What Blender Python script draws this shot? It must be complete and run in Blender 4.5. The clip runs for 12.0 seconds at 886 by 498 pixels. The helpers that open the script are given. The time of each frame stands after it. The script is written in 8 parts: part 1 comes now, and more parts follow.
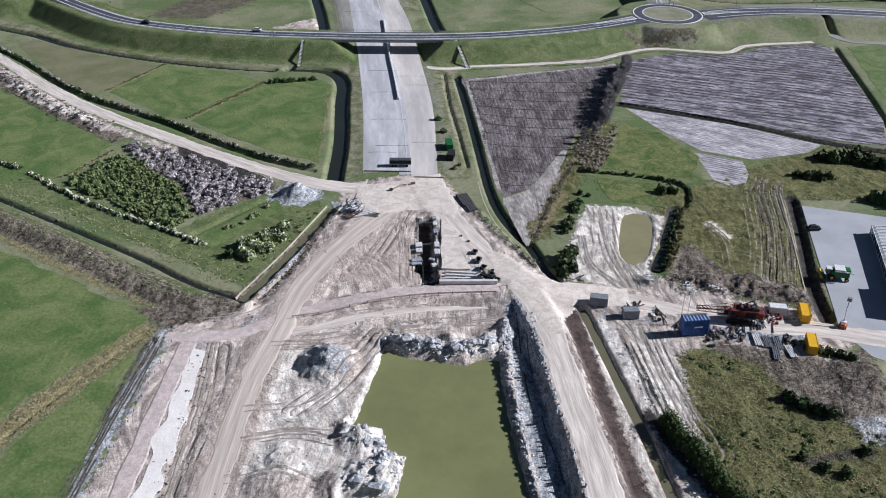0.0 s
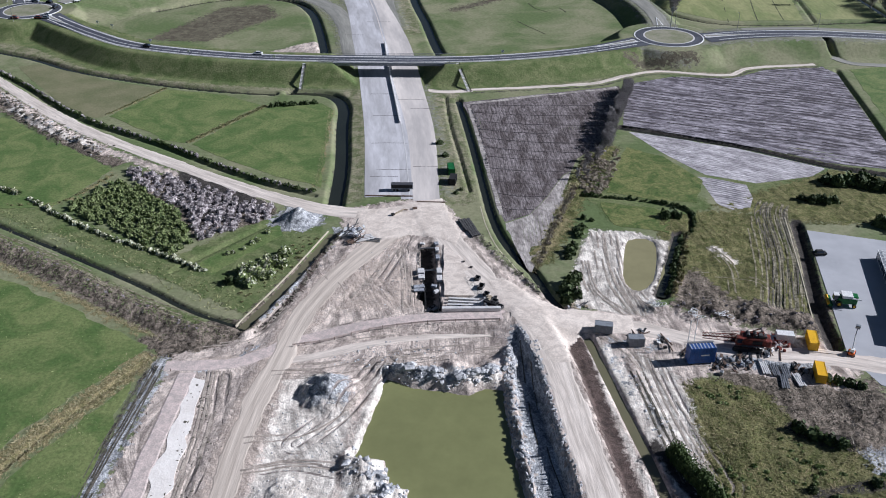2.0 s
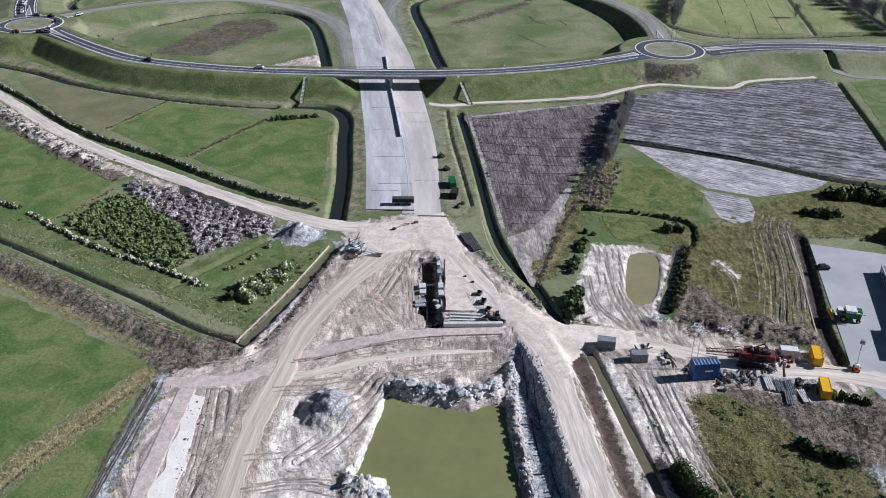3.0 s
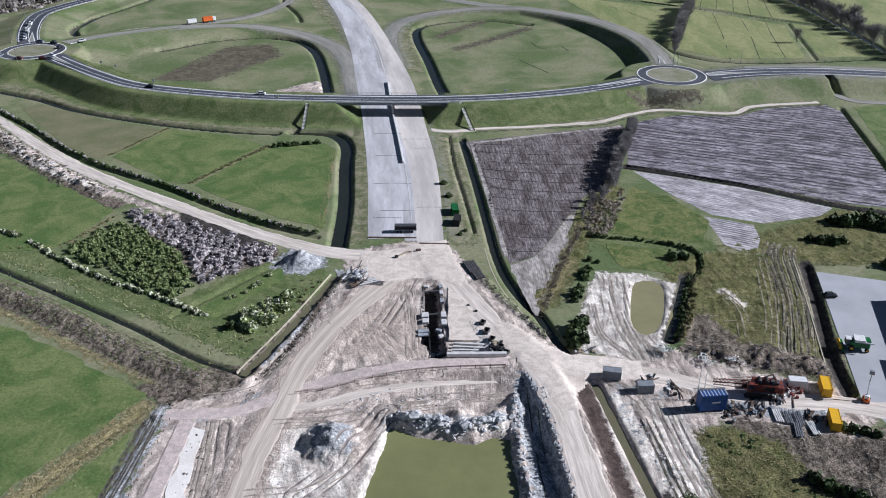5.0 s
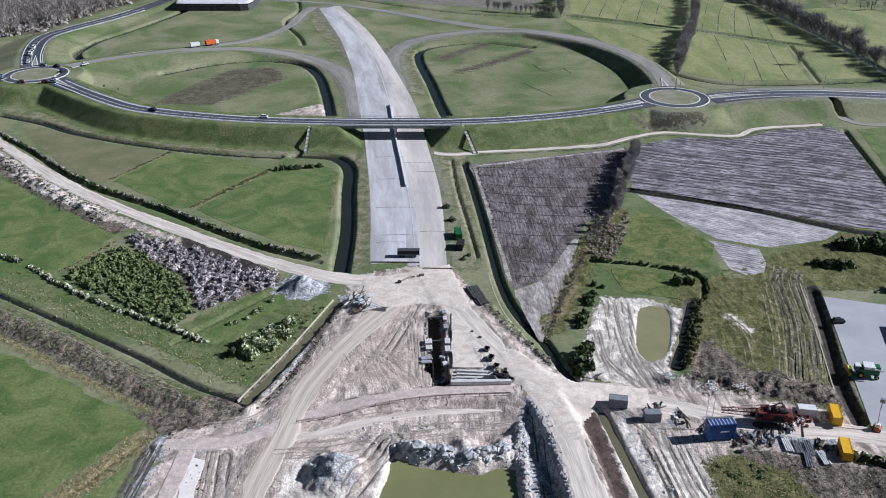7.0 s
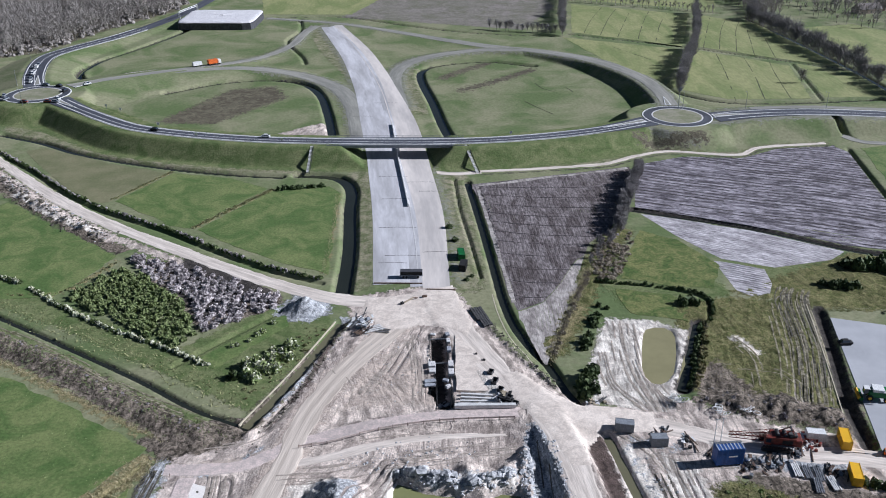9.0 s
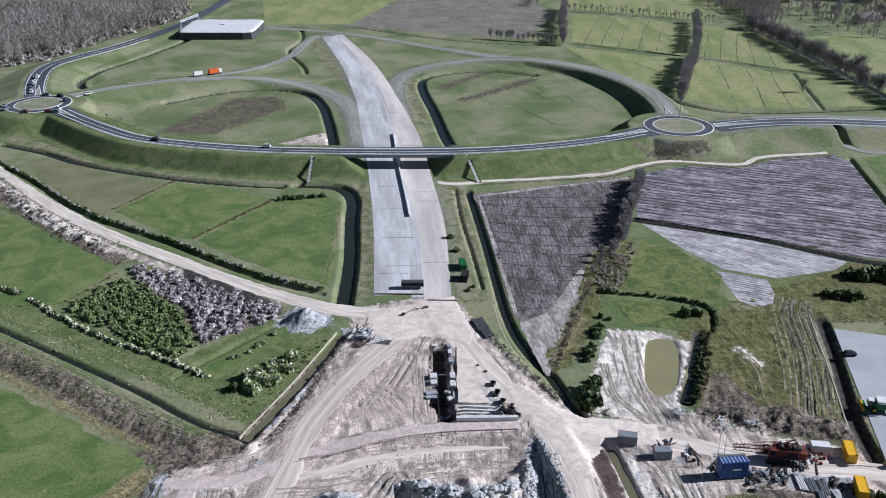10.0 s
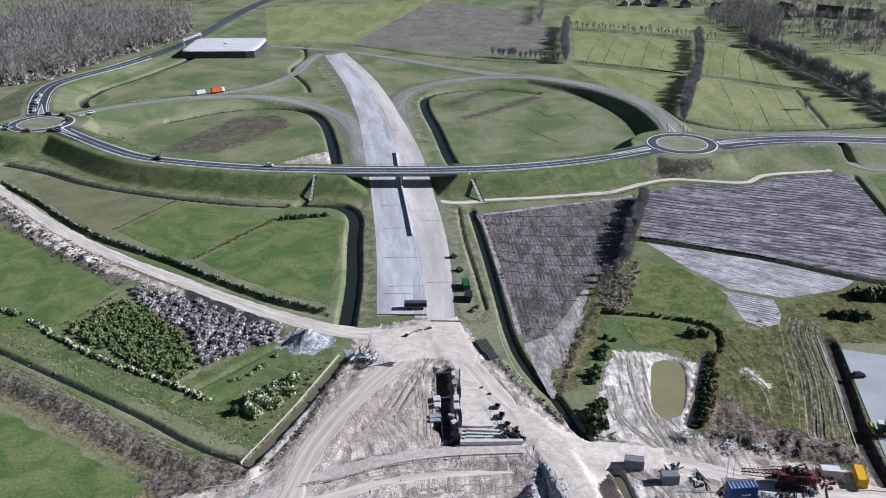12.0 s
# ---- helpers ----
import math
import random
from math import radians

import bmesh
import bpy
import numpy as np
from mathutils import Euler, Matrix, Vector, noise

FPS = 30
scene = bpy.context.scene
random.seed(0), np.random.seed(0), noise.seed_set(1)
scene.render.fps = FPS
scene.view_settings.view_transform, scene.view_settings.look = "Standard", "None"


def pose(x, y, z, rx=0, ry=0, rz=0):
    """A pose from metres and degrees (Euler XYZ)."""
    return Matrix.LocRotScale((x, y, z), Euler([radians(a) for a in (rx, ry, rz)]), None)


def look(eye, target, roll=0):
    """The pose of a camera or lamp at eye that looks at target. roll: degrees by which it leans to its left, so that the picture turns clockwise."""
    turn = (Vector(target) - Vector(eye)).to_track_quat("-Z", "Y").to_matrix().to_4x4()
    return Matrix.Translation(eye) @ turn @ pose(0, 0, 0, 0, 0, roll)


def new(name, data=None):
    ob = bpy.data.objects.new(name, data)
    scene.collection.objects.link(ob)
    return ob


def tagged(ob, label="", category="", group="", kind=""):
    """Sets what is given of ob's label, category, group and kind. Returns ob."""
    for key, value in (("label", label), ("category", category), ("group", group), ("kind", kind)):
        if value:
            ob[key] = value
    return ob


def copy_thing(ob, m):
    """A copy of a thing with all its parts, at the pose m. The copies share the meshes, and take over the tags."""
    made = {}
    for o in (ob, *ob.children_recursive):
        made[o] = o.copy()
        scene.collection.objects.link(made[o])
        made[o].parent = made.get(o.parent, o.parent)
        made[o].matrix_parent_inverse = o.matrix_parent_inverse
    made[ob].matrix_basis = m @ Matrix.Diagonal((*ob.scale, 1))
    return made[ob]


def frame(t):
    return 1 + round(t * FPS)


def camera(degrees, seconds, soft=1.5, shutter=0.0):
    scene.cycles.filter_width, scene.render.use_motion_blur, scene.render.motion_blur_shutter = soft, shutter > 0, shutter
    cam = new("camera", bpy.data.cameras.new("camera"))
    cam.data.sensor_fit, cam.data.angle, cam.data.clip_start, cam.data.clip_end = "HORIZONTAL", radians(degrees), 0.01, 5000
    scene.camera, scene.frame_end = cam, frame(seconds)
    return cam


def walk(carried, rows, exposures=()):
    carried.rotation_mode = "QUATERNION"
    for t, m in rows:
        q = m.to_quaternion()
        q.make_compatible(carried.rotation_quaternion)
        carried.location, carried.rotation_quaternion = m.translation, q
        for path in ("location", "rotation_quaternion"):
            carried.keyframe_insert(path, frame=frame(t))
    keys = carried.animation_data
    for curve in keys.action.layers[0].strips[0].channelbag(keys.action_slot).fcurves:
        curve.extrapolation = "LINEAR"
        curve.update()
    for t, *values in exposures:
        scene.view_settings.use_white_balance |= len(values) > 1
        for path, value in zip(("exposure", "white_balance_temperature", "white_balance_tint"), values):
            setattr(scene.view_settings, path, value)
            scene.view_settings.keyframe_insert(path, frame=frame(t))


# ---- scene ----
cam = camera(55, 12.0, soft=1.0)
# seconds, place in metres, then yaw, pitch and roll in degrees
ROWS = [
    (0.0, 0.01, 0.01, 139.87, -0.012, -32.073, -0.41),
    (0.5, -0.16, 0.72, 139.69, -0.014, -31.848, -0.391),
    (1.0, -0.34, 1.65, 139.95, -0.02, -31.514, -0.376),
    (1.5, -0.51, 2.55, 140.18, -0.028, -31.16, -0.353),
    (2.0, -0.64, 3.38, 140.34, -0.039, -30.796, -0.326),
    (2.5, -0.75, 4.15, 140.49, -0.032, -30.416, -0.289),
    (3.0, -0.86, 4.93, 140.65, -0.027, -30.039, -0.243),
    (5.0, -1.33, 7.97, 141.25, 0.005, -28.563, -0.117),
    (5.5, -1.42, 8.71, 141.37, 0.011, -28.214, -0.084),
    (6.0, -1.54, 9.44, 141.47, 0.028, -27.877, -0.048),
    (6.5, -1.67, 10.2, 141.65, 0.048, -27.546, -0.014),
    (7.0, -1.8, 10.88, 141.76, 0.08, -27.245, 0.013),
    (9.0, -2.38, 13.4, 142.14, 0.129, -26.129, 0.132),
    (9.5, -2.54, 14.09, 142.22, 0.137, -25.856, 0.145),
    (10.0, -2.7, 14.75, 142.38, 0.147, -25.57, 0.16),
    (10.5, -2.83, 15.38, 142.49, 0.163, -25.3, 0.189),
    (11.0, -2.92, 16.04, 142.62, 0.181, -25.036, 0.232),
    (11.5, -2.93, 16.76, 142.75, 0.205, -24.765, 0.278),
    (12.0, -2.97, 17.4, 142.79, 0.248, -24.5, 0.329),
]
walk(cam, [(t, pose(x, y, z, 90 + pitch, roll, yaw)) for t, x, y, z, yaw, pitch, roll in ROWS], exposures=[(0.0, 0.0, 5700, 13.5), (12.0, 0.05, 5580, 13.0)])

# ---- light: clear spring day, sun low in the east ----
SUN_EL, SUN_AZ = 30.0, 84.0
world = bpy.data.worlds.new("sky")
scene.world = world
world.use_nodes = True
wn = world.node_tree.nodes
sky = wn.new("ShaderNodeTexSky")
sky.sky_type, sky.sun_disc = "NISHITA", False
sky.sun_elevation, sky.sun_rotation = radians(SUN_EL), radians(SUN_AZ)
sky.dust_density, sky.ozone_density = 0.6, 2.0
wn["Background"].inputs["Strength"].default_value = 0.027
world.node_tree.links.new(sky.outputs[0], wn["Background"].inputs["Color"])
sun = new("sun", bpy.data.lights.new("sun", "SUN"))
sun.data.energy, sun.data.angle, sun.data.color = 5.8, radians(0.55), (1.0, 0.965, 0.91)
ce = math.cos(radians(SUN_EL))
sun.matrix_world = look((400 * ce * math.sin(radians(SUN_AZ)), 400 * ce * math.cos(radians(SUN_AZ)), 400 * math.sin(radians(SUN_EL))), (0, 0, 0))


# ---- materials ----
def node(nt, kind, **sets):
    n = nt.nodes.new(kind)
    for key, value in sets.items():
        n.inputs[key.replace("_", " ")].default_value = value
    return n


def coords(nt, space):
    """Position in metres: of the place, of the thing itself, or along a ribbon."""
    if space == "place":
        return nt.nodes.new("ShaderNodeNewGeometry").outputs["Position"]
    return nt.nodes.new("ShaderNodeTexCoord").outputs["UV" if space == "ribbon" else "Object"]


def tint(nt, at, c1, c2, size, fine, stretch=(1, 1, 1), seed=0.0, grit=0.3, swirl=0.0, scrape=0.0):
    """A colour that wanders between c1 and c2 in patches of size metres, with grain of fine metres. Returns colour and grain height."""
    m = node(nt, "ShaderNodeMapping", Scale=stretch, Location=(seed * 7.3, seed * 3.1, seed))
    nt.links.new(at, m.inputs["Vector"])
    broad = node(nt, "ShaderNodeTexNoise", Scale=1.0 / size, Detail=8.0, Roughness=0.62, Distortion=swirl)
    grain = node(nt, "ShaderNodeTexNoise", Scale=1.0 / fine, Detail=4.0, Roughness=0.65)
    for n in (broad, grain):
        nt.links.new(m.outputs[0], n.inputs["Vector"])
    ramp = nt.nodes.new("ShaderNodeValToRGB")
    ramp.color_ramp.elements[0].position, ramp.color_ramp.elements[1].position = 0.39, 0.61
    ramp.color_ramp.elements[0].color, ramp.color_ramp.elements[1].color = (*c1, 1), (*c2, 1)
    nt.links.new(broad.outputs["Fac"], ramp.inputs["Fac"])
    spread = node(nt, "ShaderNodeMapRange", From_Min=0.3, From_Max=0.7, To_Min=1 - grit, To_Max=1 + grit)
    nt.links.new(grain.outputs["Fac"], spread.inputs["Value"])
    mul = nt.nodes.new("ShaderNodeVectorMath")
    mul.operation = "MULTIPLY"
    nt.links.new(ramp.outputs["Color"], mul.inputs[0])
    nt.links.new(spread.outputs[0], mul.inputs[1])
    out = mul.outputs[0]
    if scrape:
        # streaks left by wheels and buckets, bent every way
        turn = node(nt, "ShaderNodeMapping", Scale=(0.5, 0.075, 1.0), Rotation=(0, 0, 0.35 + seed))
        bend = node(nt, "ShaderNodeTexNoise", Scale=0.016, Detail=1.0)
        push = node(nt, "ShaderNodeVectorMath")
        push.operation = "MULTIPLY_ADD"
        push.inputs[1].default_value = (46, 46, 0)
        lines = node(nt, "ShaderNodeTexNoise", Scale=1.0, Detail=5.0, Roughness=0.7)
        nt.links.new(at, bend.inputs["Vector"])
        nt.links.new(bend.outputs["Color"], push.inputs[0])
        nt.links.new(at, push.inputs[2])
        nt.links.new(push.outputs[0], turn.inputs["Vector"])
        nt.links.new(turn.outputs[0], lines.inputs["Vector"])
        depth = node(nt, "ShaderNodeMapRange", From_Min=0.40, From_Max=0.56, To_Min=1 - scrape, To_Max=1 + 0.25 * scrape)
        nt.links.new(lines.outputs["Fac"], depth.inputs["Value"])
        streak = nt.nodes.new("ShaderNodeVectorMath")
        streak.operation = "MULTIPLY"
        nt.links.new(out, streak.inputs[0])
        nt.links.new(depth.outputs[0], streak.inputs[1])
        out = streak.outputs[0]
        tall = nt.nodes.new("ShaderNodeMath")
        tall.operation = "MULTIPLY_ADD"
        tall.inputs[1].default_value = 1.2
        nt.links.new(lines.outputs["Fac"], tall.inputs[0])
        nt.links.new(grain.outputs["Fac"], tall.inputs[2])
        return out, tall.outputs[0]
    return out, grain.outputs["Fac"]


def mat(name, c1, c2=None, size=3.0, fine=0.3, rough=0.85, bump=0.3, metal=0.0, space="place", stretch=(1, 1, 1), vary=0.0, spec=0.3, grit=0.3, swirl=0.0):
    m = bpy.data.materials.new(name)
    m.use_nodes = True
    nt = m.node_tree
    p = nt.nodes["Principled BSDF"]
    p.inputs["Roughness"].default_value, p.inputs["Metallic"].default_value = rough, metal
    p.inputs["Specular IOR Level"].default_value = spec
    colour, height = tint(nt, coords(nt, space), c1, c2 or tuple(c * 0.8 for c in c1), size, fine, stretch, grit=grit, swirl=swirl)
    if vary:
        info = nt.nodes.new("ShaderNodeObjectInfo")
        r = node(nt, "ShaderNodeMapRange", To_Min=1 - vary, To_Max=1 + vary)
        nt.links.new(info.outputs["Random"], r.inputs["Value"])
        mul = nt.nodes.new("ShaderNodeVectorMath")
        mul.operation = "MULTIPLY"
        nt.links.new(colour, mul.inputs[0])
        nt.links.new(r.outputs[0], mul.inputs[1])
        colour = mul.outputs[0]
    nt.links.new(colour, p.inputs["Base Color"])
    if bump:
        b = node(nt, "ShaderNodeBump", Strength=bump, Distance=fine * 0.5)
        nt.links.new(height, b.inputs["Height"])
        nt.links.new(b.outputs[0], p.inputs["Normal"])
    return m


def leaf_mat(name, c1, c2, size=0.6):
    m = mat(name, c1, c2, size=size, fine=0.25, rough=0.7, bump=0.0, space="thing", vary=0.3)
    return m


def water_mat(name, deep, rough=0.12):
    return mat(name, deep, tuple(c * 0.86 for c in deep), size=22.0, fine=3.0, rough=rough, bump=0.02, spec=0.4, grit=0.04)


GRASS = ((0.126, 0.168, 0.070), (0.255, 0.255, 0.155))
# zones of the ground sheet: name, two colours, patch size, grain, ragged edge in metres, grit, swirl
ZONES = [
    ("verge", (0.30, 0.275, 0.19), (0.135, 0.155, 0.072), 5.0, 0.7, 2.5, 0.35, 0.9),
    ("lush", (0.100, 0.138, 0.050), (0.185, 0.205, 0.095), 9.0, 0.8, 2.5, 0.3, 0.9),
    ("rough", (0.095, 0.105, 0.036), (0.20, 0.185, 0.085), 3.0, 0.5, 4.0, 0.6, 1.0),
    ("gravel", (0.255, 0.25, 0.215), (0.175, 0.185, 0.115), 4.0, 0.8, 6.5, 0.2, 0.8),
    ("fallow", (0.25, 0.225, 0.205), (0.17, 0.165, 0.125), 14.0, 1.5, 6.0, 0.3, 0.8),
    ("heath", (0.092, 0.080, 0.058), (0.165, 0.15, 0.105), 6.0, 1.0, 7.0, 0.35, 1.2),
    ("reed", (0.33, 0.275, 0.15), (0.17, 0.16, 0.075), 1.6, 0.35, 4.5, 0.55, 0.6),
    ("mud", (0.29, 0.24, 0.195), (0.075, 0.064, 0.050), 1.8, 0.4, 3.0, 0.55, 1.2),
    ("works", (0.745, 0.64, 0.565), (0.38, 0.32, 0.285), 5.0, 0.6, 2.5, 0.25, 0.7),
    ("damp", (0.60, 0.50, 0.43), (0.40, 0.335, 0.29), 5.0, 0.8, 4.0, 0.2, 1.2),
    ("pale", (0.90, 0.835, 0.755), (0.51, 0.455, 0.405), 3.8, 0.6, 2.2, 0.22, 0.7),
    ("clay", (0.60, 0.605, 0.615), (0.25, 0.26, 0.28), 1.4, 0.4, 3.2, 0.5, 1.4),
    ("peat", (0.135, 0.100, 0.088), (0.070, 0.053, 0.048), 2.4, 0.4, 1.6, 0.35, 0.8),
    ("rut", (0.23, 0.195, 0.18), (0.30, 0.26, 0.24), 2.0, 0.4, 0.35, 0.3, 0.5),
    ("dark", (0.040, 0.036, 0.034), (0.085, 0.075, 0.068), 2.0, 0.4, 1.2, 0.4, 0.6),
]
# how strongly wheels and buckets have streaked each zone
SCRAPE = {"works": 0.42, "pale": 0.38, "mud": 0.5, "damp": 0.2, "clay": 0.45, "rough": 0.3}


def ground_mat():
    m = bpy.data.materials.new("ground_earth_and_grass")
    m.use_nodes = True
    nt = m.node_tree
    p = nt.nodes["Principled BSDF"]
    p.inputs["Roughness"].default_value, p.inputs["Specular IOR Level"].default_value = 0.92, 0.15
    at = coords(nt, "place")
    colour, height = tint(nt, at, *GRASS, 34.0, 1.6, grit=0.2, swirl=0.6)
    # short grass has far less relief than churned soil
    low = nt.nodes.new("ShaderNodeMath")
    low.operation = "MULTIPLY"
    low.inputs[1].default_value = 0.3
    nt.links.new(height, low.inputs[0])
    height = low.outputs[0]
    edge = node(nt, "ShaderNodeTexNoise", Scale=0.45, Detail=6.0, Roughness=0.7)
    nt.links.new(at, edge.inputs["Vector"])
    for i, (name, c1, c2, size, fine, ragged, grit, swirl) in enumerate(ZONES):
        c, tall = tint(nt, at, c1, c2, size, fine, seed=i + 1.0, grit=grit, swirl=swirl, scrape=SCRAPE.get(name, 0.0))
        a = nt.nodes.new("ShaderNodeAttribute")
        a.attribute_name = name
        shift = node(nt, "ShaderNodeMapRange", From_Min=0.25, From_Max=0.75, To_Min=-ragged, To_Max=ragged)
        nt.links.new(edge.outputs["Fac"], shift.inputs["Value"])
        add = nt.nodes.new("ShaderNodeMath")
        add.operation = "ADD"
        nt.links.new(a.outputs["Fac"], add.inputs[0])
        nt.links.new(shift.outputs[0], add.inputs[1])
        cut = node(nt, "ShaderNodeMapRange", From_Min=-0.5, From_Max=0.5)
        nt.links.new(add.outputs[0], cut.inputs["Value"])
        mix = nt.nodes.new("ShaderNodeMix")
        mix.data_type = "RGBA"
        nt.links.new(cut.outputs[0], mix.inputs["Factor"])
        # the Mix node carries one socket of each name per data type; colour sockets are 6, 7 and 2
        nt.links.new(colour, mix.inputs[6])
        nt.links.new(c, mix.inputs[7])
        colour = mix.outputs[2]
        level = nt.nodes.new("ShaderNodeMix")
        nt.links.new(cut.outputs[0], level.inputs["Factor"])
        nt.links.new(height, level.inputs[2])
        nt.links.new(tall, level.inputs[3])
        height = level.outputs[0]
    nt.links.new(colour, p.inputs["Base Color"])
    b = node(nt, "ShaderNodeBump", Strength=0.7, Distance=0.35)
    nt.links.new(height, b.inputs["Height"])
    nt.links.new(b.outputs[0], p.inputs["Normal"])
    return m


M_GROUND = ground_mat()
M_PADDOCK = mat("paddock_grass", (0.070, 0.112, 0.027), (0.185, 0.195, 0.070), size=6.0, fine=0.8, grit=0.4, swirl=1.2, bump=0.12)
M_MEADOW = mat("meadow_grass", (0.086, 0.142, 0.040), (0.176, 0.212, 0.078), size=13.0, fine=0.9, grit=0.3, swirl=1.1, bump=0.12)
M_PASTURE = mat("pale_pasture_grass", (0.195, 0.232, 0.088), (0.300, 0.306, 0.140), size=16.0, fine=1.8, grit=0.18, swirl=0.6, stretch=(1.0, 0.3, 1.0), bump=0.1)
M_TURF = mat("faded_turf", (0.15, 0.16, 0.08), (0.215, 0.205, 0.118), size=14.0, fine=0.8, grit=0.2, bump=0.12)
M_PLOUGH = mat("ploughed_soil", (0.092, 0.082, 0.097), (0.37, 0.342, 0.378), size=3.4, fine=0.9, grit=0.75, swirl=0.7, bump=0.8, space="ribbon", stretch=(0.33, 1.0, 1.0))
M_FURROW = mat("dark_furrow_soil", (0.030, 0.026, 0.029), (0.085, 0.074, 0.078), size=2.0, fine=0.5, grit=0.4)
M_PLOUGH_DARK = mat("dark_ploughed_soil", (0.080, 0.065, 0.064), (0.215, 0.188, 0.19), size=5.0, fine=1.0, grit=0.65, swirl=0.9, stretch=(0.4, 1.0, 1.0), bump=0.6, space="ribbon")
M_PLOUGH_MID = mat("drying_ploughed_soil", (0.25, 0.222, 0.21), (0.46, 0.42, 0.395), size=4.0, fine=1.0, grit=0.5, swirl=0.8, stretch=(0.4, 1.0, 1.0), space="ribbon")
M_PLOUGH_PALE = mat("dry_ploughed_soil", (0.29, 0.268, 0.285), (0.55, 0.52, 0.54), size=4.0, fine=0.9, grit=0.55, stretch=(0.3, 1.0, 1.0), bump=0.6, space="ribbon")
M_CONCRETE = mat("road_concrete", (0.62, 0.61, 0.635), (0.40, 0.39, 0.40), size=7.0, fine=0.9, rough=0.8, bump=0.05, space="ribbon", stretch=(0.7, 0.11, 1), grit=0.1, swirl=0.5)
M_CONCRETE_DUSTY = mat("sand_dusted_concrete", (0.72, 0.66, 0.615), (0.50, 0.465, 0.445), size=6.0, fine=0.8, rough=0.85, bump=0.05, space="ribbon", stretch=(0.5, 0.07, 1), grit=0.08)
M_YARD = mat("yard_concrete", (0.45, 0.455, 0.48), (0.385, 0.39, 0.415), size=12.0, fine=1.5, rough=0.75, bump=0.03, grit=0.05)
M_ASPHALT = mat("asphalt", (0.058, 0.063, 0.080), (0.10, 0.106, 0.128), size=4.0, fine=0.6, rough=0.8, bump=0.05, space="ribbon", stretch=(0.8, 0.05, 1), grit=0.12)
M_ASPHALT_OLD = mat("grey_gravel_road", (0.225, 0.222, 0.20), (0.33, 0.32, 0.285), size=4.0, fine=0.7, space="ribbon", stretch=(0.6, 0.07, 1), grit=0.15)
M_SAND = mat("compacted_sand_track", (0.78, 0.695, 0.62), (0.54, 0.472, 0.415), size=1.5, fine=0.45, space="ribbon", stretch=(0.9, 0.07, 1), grit=0.18, swirl=0.3)
M_TRACKS = mat("wheel_marked_sand", (0.68, 0.595, 0.515), (0.48, 0.41, 0.35), size=1.25, fine=0.45, space="ribbon", stretch=(1.0, 0.035, 1), grit=0.16, swirl=0.1)
M_APRON = mat("trampled_sand", (0.78, 0.69, 0.61), (0.60, 0.52, 0.455), size=4.0, fine=0.5, grit=0.16, swirl=1.2)
M_PALE = mat("white_sand", (0.93, 0.88, 0.83), (0.82, 0.765, 0.715), size=5.0, fine=0.6, grit=0.05, swirl=1.0)
M_PINK = mat("pinkish_sand", (0.67, 0.56, 0.52), (0.50, 0.43, 0.40), size=1.8, fine=0.5, grit=0.18)
M_LINE = mat("white_road_paint", (0.86, 0.86, 0.85), (0.74, 0.74, 0.74), size=2.0, fine=0.3, rough=0.6, bump=0.0, grit=0.1)
M_DARKSOIL = mat("dark_wet_soil", (0.055, 0.055, 0.035), (0.10, 0.105, 0.055), size=3.0, fine=0.5)
M_KERB = mat("pale_kerb_concrete", (0.68, 0.67, 0.66), (0.56, 0.55, 0.55), size=1.5, fine=0.3, grit=0.12)
M_POND = water_mat("murky_green_water", (0.225, 0.235, 0.105), 0.16)
M_SHALLOW = water_mat("shallow_brown_water", (0.30, 0.275, 0.15), 0.25)
M_WHEEL = mat("damp_wheel_track", (0.47, 0.405, 0.35), (0.29, 0.25, 0.215), size=2.0, fine=0.3, grit=0.3)
# its dark tone holds brown soil and the shade inside the ruts
M_WHEEL_GRASS = mat("worn_and_shaded_wheel_track", (0.36, 0.325, 0.235), (0.12, 0.105, 0.06), size=1.5, fine=0.3, grit=0.4)
M_DITCH = water_mat("dark_ditch_water", (0.026, 0.030, 0.024), 0.08)
M_CANAL = water_mat("brown_canal_water", (0.165, 0.155, 0.095), 0.12)
M_STEEL = mat("galvanised_steel", (0.38, 0.39, 0.41), (0.2, 0.21, 0.23), size=0.5, fine=0.1, rough=0.45, metal=0.7, space="thing", bump=0.05)
M_DARKSTEEL = mat("dark_stained_steel", (0.052, 0.052, 0.056), (0.12, 0.115, 0.115), size=0.8, fine=0.15, rough=0.7, metal=0.2, space="thing")
M_ISLAND = mat("thin_island_turf", (0.20, 0.21, 0.125), (0.30, 0.285, 0.215), size=5.0, fine=0.8, grit=0.2, bump=0.1)
M_RUST = mat("rusty_sheet_steel", (0.10, 0.07, 0.055), (0.16, 0.11, 0.085), size=0.6, fine=0.1, rough=0.75, metal=0.3, space="thing")
M_WOOD = mat("weathered_timber", (0.40, 0.34, 0.25), (0.28, 0.235, 0.17), size=0.8, fine=0.1, space="thing")
M_BLUEGREY = mat("blue_grey_clay_slabs", (0.40, 0.42, 0.46), (0.25, 0.265, 0.30), size=0.9, fine=0.15, bump=0.3, space="thing")
M_REEDWOOD = mat("bleached_timber", (0.62, 0.56, 0.44), (0.46, 0.41, 0.31), size=0.8, fine=0.1)
M_DARK = mat("black_rubber", (0.025, 0.025, 0.027), size=0.5, fine=0.1, rough=0.8, space="thing")
M_YELLOW = mat("yellow_painted_steel", (0.80, 0.46, 0.02), (0.72, 0.40, 0.02), size=1.5, fine=0.2, rough=0.5, bump=0.05, space="thing")
